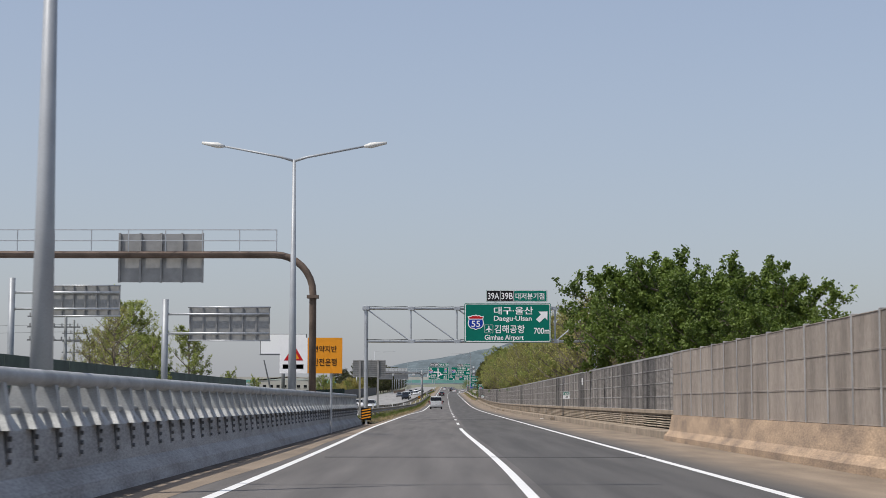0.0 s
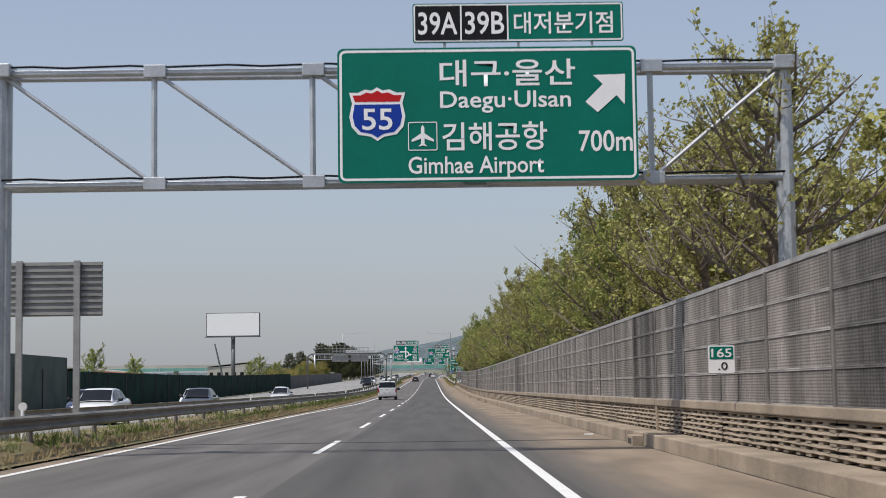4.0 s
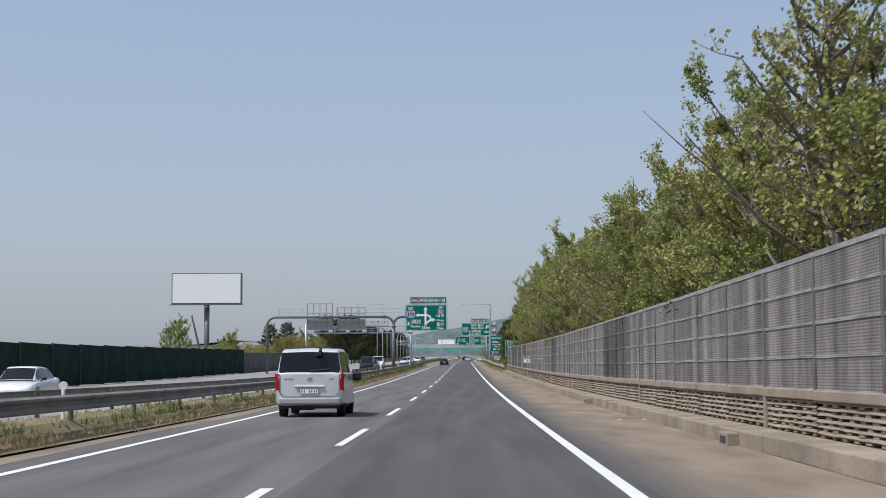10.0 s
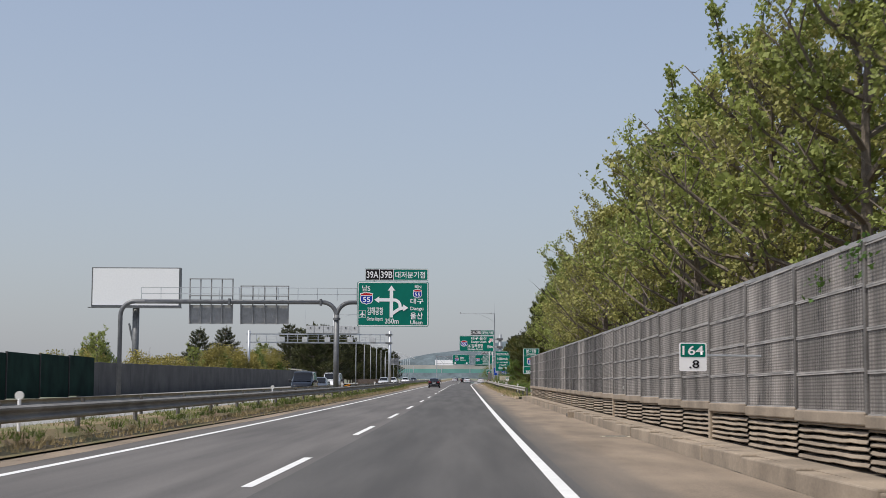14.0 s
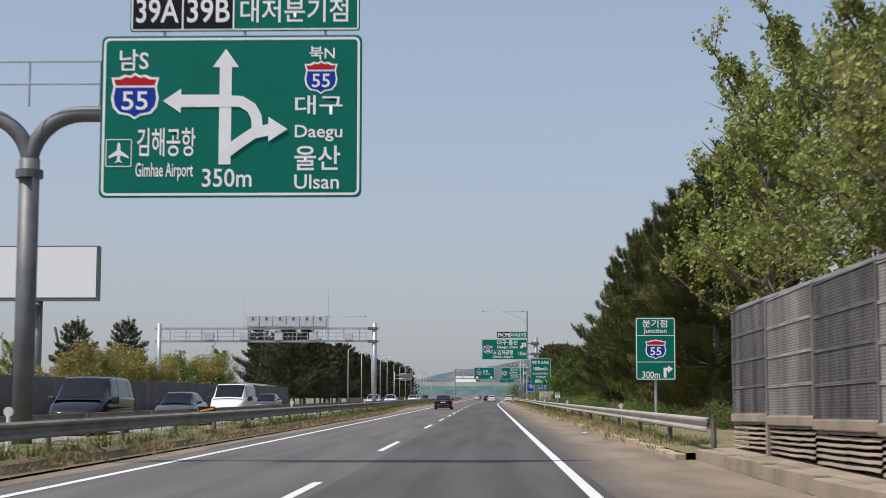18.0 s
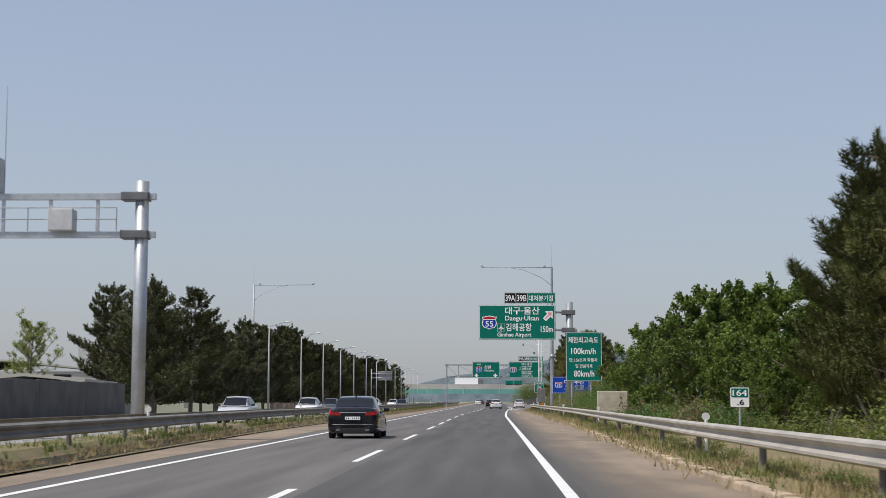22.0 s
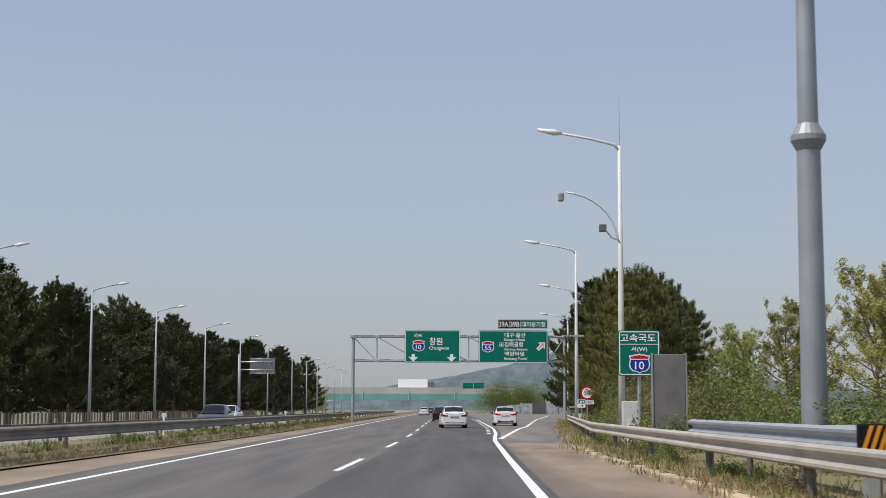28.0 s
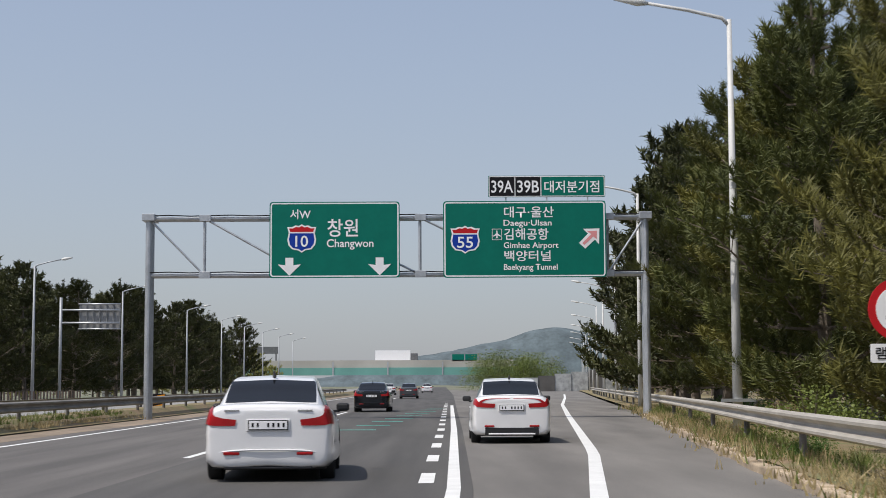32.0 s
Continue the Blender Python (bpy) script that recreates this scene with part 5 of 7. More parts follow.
def broadleaf(seed, h, spread, per_twig, leaf_mat, size=0.14, low=0.12, bare=0.0, limbs=22, rise=0.9, bark="bark"):
    """Meshes of a trunk with limbs and twigs, and of a crown of small leaves set along the twigs."""
    rng = random.Random(seed)
    bm = bmesh.new()
    lean = Vector((rng.uniform(-0.4, 0.4), rng.uniform(-0.4, 0.4), 0))
    trunk = [Vector((0, 0, -0.3)), lean * 0.3 + Vector((0, 0, h * 0.3)), lean * 0.7 + Vector((0.1, 0, h * 0.6)), lean + Vector((0, 0, h * 0.9))]
    tube(bm, trunk, [0.17, 0.13, 0.08, 0.02], 7)
    verts, faces = [], []

    def leafed(a, b, n, r):
        for _ in range(n):
            c = a.lerp(b, rng.uniform(0.12, 1.08))
            leaf_quads(verts, faces, c, 3, r, size, rng)
    for k in range(limbs):
        f = low + (0.96 - low) * (k + rng.random()) / limbs
        i = min(2, int(f * 3))
        base = trunk[i].lerp(trunk[i + 1], f * 3 - i)
        a = 2.4 * k + rng.uniform(-0.6, 0.6)
        reach = spread * (1.0 - 0.6 * max(0.0, f - 0.4) / 0.6) * rng.uniform(0.6, 1.1)
        up = reach * rise * rng.uniform(0.35, 1.0) * (0.6 + 0.9 * f)
        tip = base + Vector((math.cos(a) * reach, math.sin(a) * reach, up))
        mid = base.lerp(tip, 0.5) + Vector((rng.uniform(-0.15, 0.15), rng.uniform(-0.15, 0.15), -0.1 * reach))
        tube(bm, [base, mid, tip], [0.065, 0.042, 0.012], 5)
        for q in range(7):
            g = rng.uniform(0.25, 1.0)
            s = base.lerp(mid, g * 2) if g < 0.5 else mid.lerp(tip, g * 2 - 1)
            d = (tip - base).normalized() * 0.5 + Vector((rng.uniform(-1, 1), rng.uniform(-1, 1), rng.uniform(-0.25, 1.0)))
            e = s + d * reach * rng.uniform(0.22, 0.42)
            w = s.lerp(e, 0.5) + Vector((0, 0, -0.05))
            tube(bm, [s, w, e], [0.024, 0.014, 0.004], 4)
            if rng.random() < bare:
                continue
            leafed(s, e, per_twig, 0.13)
            for z in range(2):
                s2 = s.lerp(e, rng.uniform(0.4, 0.9))
                e2 = s2 + Vector((rng.uniform(-0.5, 0.5), rng.uniform(-0.5, 0.5), rng.uniform(0.1, 1.0))) * reach * 0.26
                tube(bm, [s2, e2], [0.01, 0.003], 3)
                leafed(s2, e2, per_twig * 2 // 3, 0.09)
    for q in range(6):
        s2 = trunk[3] + Vector((rng.uniform(-0.3, 0.3), rng.uniform(-0.3, 0.3), -h * rng.uniform(0.02, 0.16)))
        e2 = s2 + Vector((rng.uniform(-0.45, 0.45), rng.uniform(-0.45, 0.45), rng.uniform(0.7, 1.5)))
        tube(bm, [s2, e2], [0.015, 0.004], 4)
        leafed(s2, e2, per_twig, 0.09)
    return mesh_of(bm, "trunk", M[bark]), mesh_from(verts, faces, "crown", M[leaf_mat])


def pine(seed, h, spread, leaf_mat, low=0.12, dens=1.0, big=1.0):
    """A black pine: tiers of boughs that turn up at the end, with upright brushes of needles and gaps between."""
    rng = random.Random(seed)
    bm = bmesh.new()
    bend = rng.uniform(-0.5, 0.5)
    trunk = [Vector((0, 0, -0.3)), Vector((bend * 0.4, 0, h * 0.35)), Vector((bend, 0.1, h * 0.7)), Vector((bend * 0.8, 0, h))]
    tube(bm, trunk, [0.2, 0.15, 0.09, 0.02], 7)
    verts, faces = [], []

    def brush(c, d, s):
        """A shoot with needles all round it."""
        d = d.normalized()
        for q in range(int(46 * dens) + 3):
            p = c + d * s * rng.uniform(-0.55, 0.6)
            v = (d * rng.uniform(0.2, 1.0) + Vector((rng.uniform(-1, 1), rng.uniform(-1, 1), rng.uniform(-0.6, 0.9)))).normalized()
            w = v.orthogonal().normalized() * 0.018 * big
            i = len(verts)
            verts.extend([p - w, p + w, p + v * s * rng.uniform(0.4, 0.7)])
            faces.append((i, i + 1, i + 2))
    z = h * low
    tier = 0
    while z < h * 0.985:
        f = z / h
        i = min(2, int(f * 3))
        base = trunk[i].lerp(trunk[i + 1], f * 3 - i)
        reach = spread * (1.0 - f) ** 0.7 * (0.8 if f < 0.2 else 1.0) + 0.3
        n = rng.randint(4, 6)
        for k in range(n):
            a = 2 * math.pi * k / n + tier * 0.9 + rng.uniform(-0.35, 0.35)
            r = reach * rng.uniform(0.55, 1.12)
            lift = r * rng.uniform(-0.02, 0.3)
            tip = base + Vector((math.cos(a) * r, math.sin(a) * r, lift + 0.16 * r))
            mid = base.lerp(tip, 0.55) - Vector((0, 0, 0.12 * r))
            tube(bm, [base, mid, tip], [0.05, 0.032, 0.01], 4)
            side = Vector((-math.sin(a), math.cos(a), 0))
            m = max(3, int(r * 5.5))
            for q in range(m):
                g = 0.28 + 0.74 * (q + rng.random()) / m
                s = base.lerp(mid, g / 0.55) if g < 0.55 else mid.lerp(tip, (g - 0.55) / 0.45)
                out = (1.0 - abs(g - 0.65)) * r * 0.34 * rng.uniform(0.4, 1.0) * (1 if q % 2 else -1)
                e = s + side * out + (tip - base).normalized() * abs(out) * 0.7 + Vector((0, 0, abs(out) * rng.uniform(0.1, 0.6)))
                tube(bm, [s, e], [0.014, 0.006], 3)
                for c in (s.lerp(e, 0.55), e):
                    brush(c, (e - s) * 0.5 + Vector((0, 0, 0.4)), rng.uniform(0.36, 0.58))
            brush(tip, (tip - mid) + Vector((0, 0, 0.6)), 0.6)
        z += rng.uniform(0.55, 0.85)
        tier += 1
    for q in range(5):
        brush(trunk[3] + Vector((rng.gauss(0, 0.1), rng.gauss(0, 0.1), rng.uniform(-0.5, 0.2))), Vector((0, 0, 1)), 0.42)
    return mesh_of(bm, "trunk", M["bark"]), mesh_from(verts, faces, "crown", M[leaf_mat])


def bush_mesh(seed, r, h, n, leaf_mat, size=0.13):
    rng = random.Random(seed)
    verts, faces = [], []
    for k in range(26):
        a, q = rng.uniform(0, 2 * math.pi), math.sqrt(rng.random())
        c = Vector((math.cos(a) * r * q, math.sin(a) * r * q, h * (0.25 + 0.7 * rng.random()) * (1.05 - 0.6 * q * q)))
        leaf_quads(verts, faces, c, n // 26, r * 0.2, size, rng)
    bm = bmesh.new()
    for k in range(9):
        a = rng.uniform(0, 2 * math.pi)
        tube(bm, [(0, 0, -0.1), (math.cos(a) * r * 0.3, math.sin(a) * r * 0.3, h * 0.5), (math.cos(a) * r * 0.6, math.sin(a) * r * 0.6, h * rng.uniform(0.8, 1.1))], [0.02, 0.014, 0.004], 4)
    return mesh_of(bm, "stem", M["bark"]), mesh_from(verts, faces, "foliage", M[leaf_mat])


def plant(name, meshes, x, y, label, category, group, rz=0.0, s=1.0, sz=1.0, z=None):
    t = thing(name, x, y, zg(y) if z is None else z, label, category, group, rz=rz)
    t.scale = (s, s, s * sz)
    stem = part(meshes[0].name.split(".")[0], meshes[0], None, t)
    if stem.name.startswith("stem"):
        stem["kind"] = "stuff"
    part(meshes[1].name.split(".")[0], meshes[1], None, t)
    return t


rng = random.Random(21)
planes = [broadleaf(100 + k, 10.4, 3.3, 11, ("leaf_lime", "leaf_olive", "leaf_lime", "leaf_olive")[k], 0.14, 0.3, 0.06, 26, 1.15) for k in range(4)]
greens = [broadleaf(200 + k, 7.5, 4.3, 22, "leaf_green", 0.17, 0.34, 0.0, 24, 0.5) for k in range(2)]
greens_low = [broadleaf(210 + k, 7.0, 4.4, 30, "leaf_green", 0.17, 0.03, 0.0, 28, 0.4) for k in range(2)]
thin = [broadleaf(300, 9.5, 3.3, 4, "leaf_olive", 0.13, 0.3, 0.25, 26, 1.1)]
pines_far = [pine(450 + k, 10.5, 4.2, "needle_dark", 0.1, 0.26, 2.9) for k in range(3)]
planes_far = [broadleaf(120, 10.2, 3.6, 5, "leaf_olive", 0.3, 0.03, 0.0, 24, 0.7)]
pines = [pine(400 + k, 10.5, 3.5, ("needle", "needle", "needle_olive")[k], 0.1) for k in range(3)]
bushes = [bush_mesh(500 + k, 1.3, 1.5, 2600, ("leaf_bush", "leaf_bush_green", "leaf_dry")[k], 0.095) for k in range(3)]
thickets = [bush_mesh(530 + k, 2.1, 2.5, 7800, ("leaf_bush", "leaf_bush_green", "leaf_dry", "leaf_bush")[k], 0.085) for k in range(4)]
bamboo = [bush_mesh(520, 1.6, 3.4, 1700, "leaf_straw", 0.2), bush_mesh(521, 2.2, 6.8, 6000, "leaf_straw", 0.2), bush_mesh(522, 2.0, 6.2, 5200, "leaf_bush", 0.2)]

# green trees behind the wall on the bridge
for k, (x, y, s) in enumerate(((12.6, 61, 0.55), (12.4, 66, 0.68), (12.0, 71.5, 0.84), (11.6, 77, 0.98), (11.0, 83, 1.12), (10.3, 90, 1.18), (12.6, 95, 0.95), (14.8, 75, 0.95), (15.5, 84, 1.1), (15, 93, 1.12), (16.5, 100, 1.0))):
    plant("street_tree", greens[k % 2], x, y, "dense green broadleaf tree reaching over the noise wall", "tree", "green trees", 77 * k, s)
# long row of light green planes
for x, y, q in ((9.9, 111, 0.95), (10.6, 115.5, 1.02), (9.7, 120, 0.9)):
    plant("bare_tree", thin[0], x, y, "half-bare tree with few spring leaves", "tree", "", 67 * y, q)
y = 121.0
k = 0
while y < 392:
    plant("plane_tree", planes[rng.randrange(4)], 10.4 + rng.uniform(-0.6, 0.9), y, "tall light green plane tree with sparse spring leaves", "tree", "plane trees",
          rng.uniform(0, 360), along(y, ((110, 0.84), (150, 0.9), (165, 0.84), (188, 0.84), (202, 0.92), (222, 0.95), (236, 0.9), (248, 0.95), (264, 0.88), (276, 0.95), (290, 1.02), (320, 1.08), (360, 1.04), (386, 0.92))) * rng.uniform(0.78, 1.02), rng.uniform(0.95, 1.04))
    if k % 2 == 0:
        plant("plane_tree", planes_far[0], 15.0 + rng.uniform(-0.8, 1.5), y + 2, "tall light green plane tree with sparse spring leaves", "tree", "plane trees",
              rng.uniform(0, 360), rng.uniform(0.8, 0.95))
    if k % 9 == 4:
        plant("bare_tree", thin[0], 9.9, y + 2.4, "half-bare tree with few spring leaves", "tree", "", rng.uniform(0, 360), 1.05)
    y += rng.uniform(3.9, 5.6)
    k += 1
for x, y, s in ((11.4, 396, 0.98), (13.5, 400, 1.15), (11.4, 405, 1.12), (10.8, 409, 1.1)):
    plant("plane_tree", planes[0], x, y, "tall light green plane tree at the end of the wall", "tree", "plane trees", rng.uniform(0, 360), s)
# pines beside the verge
for x, y, s in ((11.6, 425, 1.0), (13.4, 431, 1.2), (12.2, 438, 0.95), (15.8, 440, 1.3), (13.0, 446, 1.18), (16.4, 451, 1.3), (12.8, 456, 1.12), (15.2, 462, 1.25), (12.6, 468, 1.15), (15.8, 473, 1.4), (12.4, 480, 1.02), (14.8, 486, 1.2), (13.2, 493, 0.88), (15, 500, 0.95), (15.5, 518, 0.95), (17.2, 524, 0.95), (19, 530, 0.95), (16.5, 509, 0.95), (14.6, 513, 0.7)):
    plant("pine_tree", pines[rng.randrange(3)], x, y, "dark pine with clustered needles beside the verge", "tree", "pines beside the verge", rng.uniform(0, 360), s)
# broadleaf scrub and small trees after the pines
for x, y, s in ((13.4, 568, 0.9), (12.4, 577, 0.42), (13.2, 522, 0.36), (15.8, 529, 0.72), (14.2, 536, 0.6), (16.5, 543, 1.0), (15.4, 551, 1.0), (17.5, 559, 1.15), (16, 640, 0.42), (17, 646, 0.5), (15.5, 651, 0.4), (18, 660, 0.5)):
    plant("young_tree", greens_low[rng.randrange(2)], x, y, "low green broadleaf tree on the weedy bank", "tree", "young trees", rng.uniform(0, 360), s)
for k in range(175):
    y = 420 + 2.0 * k + rng.uniform(-1, 1)
    x = x_rail_r(y) + rng.uniform(1.3, 6.5)
    if (612 < y < 625 and x < 11.5) or (624 < y < 656 and x < 11.0):
        continue
    if y > 712 and k % 3:
        continue
    big = 575 < y < 712 and x > x_rail_r(y) + 2.4
    plant("bush", thickets[rng.choice((0, 0, 1, 2, 3))] if big else bushes[rng.choice((0, 0, 0, 1, 1, 2))], x, y, "tall tangled green bush behind the verge" if big else "weedy green bush on the verge", "bush", "bushes on the verge", rng.uniform(0, 360), (rng.uniform(0.65, 1.1) if big else rng.uniform(0.45, 1.0)), rng.uniform(0.7, 1.1))
for k in range(95):
    y = 402 + 4.0 * k + rng.uniform(-1.6, 1.6)
    plant("weed_clump", bushes[rng.choice((0, 0, 1, 2))], x_rail_r(y) + rng.uniform(-0.3, 0.7), y, "low tangled weeds beside the guard rail", "weeds", "weeds by the guard rail", rng.uniform(0, 360), rng.uniform(0.18, 0.38), rng.uniform(0.6, 1.1))
for x, y, q in ((8.9, 555.4, 0.5), (9.9, 555.2, 0.42), (10.7, 555.0, 0.72), (11.6, 556.5, 0.9), (8.3, 557.4, 0.55)):
    plant("bush", bushes[int(10 * x) % 3], x, y, "weedy bush standing before a concrete slab", "bush", "bushes on the verge", 90 * x, q)
# pines along the exit
for k in range(26):
    y = 712 + 4.6 * k
    plant("pine_tree", pines[rng.randrange(3)] if k < 13 else pines_far[k % 2], x_rail_r(y) + rng.uniform(2.8, 3.6) + (k % 3) * 2.4, y, "tall dark pine along the exit", "tree", "pines along the exit", rng.uniform(0, 360), along(y, ((712, 0.7), (717, 0.78), (727, 0.95), (735, 1.1), (748, 1.22), (762, 1.38), (780, 1.45))) * rng.uniform(0.9, 1.02))
for x, y, s in ((13.6, 652, 0.42), (15.2, 660, 0.5), (14.6, 669, 0.44), (17.2, 676, 0.52), (16.2, 686, 0.46), (17.5, 696, 0.5)):
    plant("young_tree", planes[rng.randrange(4)], x, y, "light green young tree standing behind scrub", "tree", "young trees", rng.uniform(0, 360), s)
# pines beyond the opposite road
for k in range(64):
    y = 613 + 5.6 * k + rng.uniform(-1.5, 1.5)
    if 645 < y < 665:
        continue
    plant("pine_tree", pines_far[rng.randrange(3)], -29.0 - (k % 3) * 3.2 + rng.uniform(-1, 1), y, "dark pine beyond the opposite road", "tree", "pines beyond the opposite road", rng.uniform(0, 360), rng.uniform(0.98, 1.24))
for x, y, q in ((-33.5, 521, 0.86), (-35.5, 509, 0.8)):
    plant("pine_tree", pines_far[0], x, y, "dark pine beyond the opposite road", "tree", "pines beyond the opposite road", 50 * q, q)
# planting beyond the opposite road in the first half
for x, y, s, m in ((-28.5, 172, 0.95, planes), (-30, 146, 1.05, planes), (-31, 160, 0.8, planes), (-27.5, 128, 0.95, thin), (-31, 134, 0.8, thin), (-27, 142, 0.7, planes), (-33, 150, 0.8, planes), (-29, 160, 0.6, greens), (-36, 260, 0.6, planes), (-33, 268, 0.5, planes), (-29.6, 375, 0.62, planes), (-32, 383, 0.55, planes), (-39.8, 611, 0.85, planes),
                   (-31, 425, 0.55, planes), (-33, 433, 0.6, greens), (-30, 470, 0.5, planes), (-29, 545, 0.5, greens)):
    plant("roadside_tree", m[0], x, y, "light spring tree beyond the opposite road", "tree", "roadside trees", rng.uniform(0, 360), s)
for k in range(40):
    y = 404 + 4.0 * k
    tall = 488 < y < 562
    plant("bamboo_clump", bamboo[rng.choice((1, 1, 2)) if tall else 0], -29.5 - rng.uniform(0, 3), y, "tall yellowish bamboo thicket behind the wall" if tall else "yellowish bamboo thicket behind the wall", "bush", "bamboo clumps", rng.uniform(0, 360), rng.uniform(0.75, 1.1) if tall else rng.uniform(0.8, 1.25))
# far woods beyond the fork
for k in range(60):
    y = 860 + 4.5 * k
    plant("far_tree", planes_far[0], x_rail_r(y) + 8 + rng.uniform(0, 10), y, "olive tree in the far woods", "tree", "far woods", rng.uniform(0, 360), rng.uniform(0.6, 0.9))
for k in range(30):
    y = 850 + 8 * k
    plant("far_tree", planes_far[0], -30 - rng.uniform(0, 12), y, "olive tree in the far woods", "tree", "far woods", rng.uniform(0, 360), rng.uniform(0.5, 0.8))

# ivy on the noise wall
verts, faces = [], []
for y, z in ((203.2, 3.02), (209.5, 3.02), (298.4, 3.02), (300, 2.9), (292, 3.02), (239, 3.02)):
    for q in range(5):
        leaf_quads(verts, faces, Vector((7.5, y + rng.uniform(-1.2, 1.2), zg(y) + z - rng.uniform(0, 0.35))), 9, 0.1, 0.09, rng)
me = mesh_from(verts, faces, "ivy", M["leaf_bush_green"])
tagged(new("ivy", me), "thin ivy trailing over the noise wall", "ivy", kind="stuff")

# grass blades along the median and the verge
def grass(name, n, xf, y0, y1, hmin, hmax, material, label, seed, foot=0.08):
    rng = random.Random(seed)
    verts, faces = [], []
    for _ in range(n):
        y = rng.uniform(y0, y1)
        x = xf(y) + rng.gauss(0, 0.42)
        lush = noise.noise(Vector((y * 0.3, x * 0.8, seed))) + 0.6 * noise.noise(Vector((y * 1.1, x * 1.6, seed + 9)))
        if lush < -0.12 and rng.random() < 0.85:
            continue
        h = rng.uniform(hmin, hmax) * (0.8 + 0.9 * max(0.0, lush))
        c = Vector((x, y, zg(y) + foot))
        for q in range(3):
            a = rng.uniform(0, 2 * math.pi)
            w = Vector((math.cos(a), math.sin(a), 0)) * 0.018
            t = Vector((rng.gauss(0, 0.35), rng.gauss(0, 0.35), 1)) * h
            o = Vector((rng.gauss(0, 0.05), rng.gauss(0, 0.05), 0))
            i = len(verts)
            verts += [c + o - w, c + o + w, c + o + t]
            faces.append((i, i + 1, i + 2))
    tagged(new(name, mesh_from(verts, faces, name, M[material])), label, "grass", kind="stuff")


grass("median_grass", 26000, lambda y: x_rail_l(y) - 0.35, 92, 760, 0.06, 0.26, "grass_blade", "patchy green grass under the median guard rail", 5, 0.28)
grass("median_grass_dry", 30000, lambda y: x_rail_l(y) + 0.1, 92, 760, 0.05, 0.2, "grass_dry", "dry straw-coloured grass on the median", 6, 0.14)
grass("verge_grass", 26000, lambda y: x_rail_r(y) + 0.1, 400, 780, 0.06, 0.3, "grass_dry", "dry grass tufts along the kerb", 7)
grass("verge_weeds", 20000, lambda y: x_rail_r(y) + 0.3, 400, 780, 0.06, 0.32, "grass_blade", "green weeds along the verge", 8)


# trees behind the wall of the exit ramp
for x, y, q in ((15, 992, 0.5), (18, 994, 0.55), (21, 993, 0.5), (24, 996, 0.5)):
    plant("far_bush", thickets[0], x, y + 4, "olive bush behind the ramp wall", "bush", "far bushes", 40 * x, 5 * q, z=zg(y) + 0.5)
# ---- vehicles ----
class Loft:
    """A smooth shell through half sections; v runs from the bottom to the crown, u along the car."""

    def __init__(self, sections):
        self.s = np.array(sections, float)

    def at(self, u, v):
        k = len(self.s) - 1
        u = min(max(u, 0.0), k - 1e-6)
        i = int(u)
        f = u - i
        p = self.s[[max(i - 1, 0), i, i + 1, min(i + 2, k)]]
        c = 0.5 * ((2 * p[1]) + (p[2] - p[0]) * f + (2 * p[0] - 5 * p[1] + 4 * p[2] - p[3]) * f * f + (3 * p[1] - p[0] - 3 * p[2] + p[3]) * f ** 3)
        m = len(c) - 1
        v = min(max(v, 0.0), m - 1e-6)
        j = int(v)
        g = v - j
        q = c[[max(j - 1, 0), j, j + 1, min(j + 2, m)]]
        t = 0.5
        g2, g3 = g * g, g ** 3
        r = q[1] + t * (q[2] - q[0]) * g + (-3 * q[1] + 3 * q[2] - 2 * t * (q[2] - q[0]) - t * (q[3] - q[1])) * g2 + (2 * q[1] - 2 * q[2] + t * (q[2] - q[0]) + t * (q[3] - q[1])) * g3
        return Vector(r)

    def normal(self, u, v):
        a, b = self.at(u + 0.03, v) - self.at(u - 0.03, v), self.at(u, v + 0.03) - self.at(u, v - 0.03)
        n = a.cross(b)
        if n.length < 1e-7:
            return Vector((0, 0, 1))
        n.normalize()
        c = Vector((0, self.at(u, v).y, 0.6))
        return n if n.dot(self.at(u, v) - c) > 0 else -n

    def patch(self, bm, u0, u1, v0, v1, nu=8, nv=6, off=0.0, mirror=True):
        for s in ((1, -1) if mirror else (1,)):
            g = []
            for a in range(nu + 1):
                row = []
                for b in range(nv + 1):
                    u, v = u0 + (u1 - u0) * a / nu, v0 + (v1 - v0) * b / nv
                    p = self.at(u, v) + (self.normal(u, v) * off if off else Vector((0, 0, 0)))
                    row.append(bm.verts.new((p.x * s, p.y, p.z)))
                g.append(row)
            for a in range(nu):
                for b in range(nv):
                    bm.faces.new((g[a][b], g[a + 1][b], g[a + 1][b + 1], g[a][b + 1]))
        bmesh.ops.remove_doubles(bm, verts=bm.verts, dist=0.0015)
        return bm

    def shell(self):
        return self.patch(bmesh.new(), 0, len(self.s) - 1, 0, len(self.s[0]) - 1, 4 * (len(self.s) - 1), 3 * (len(self.s[0]) - 1))


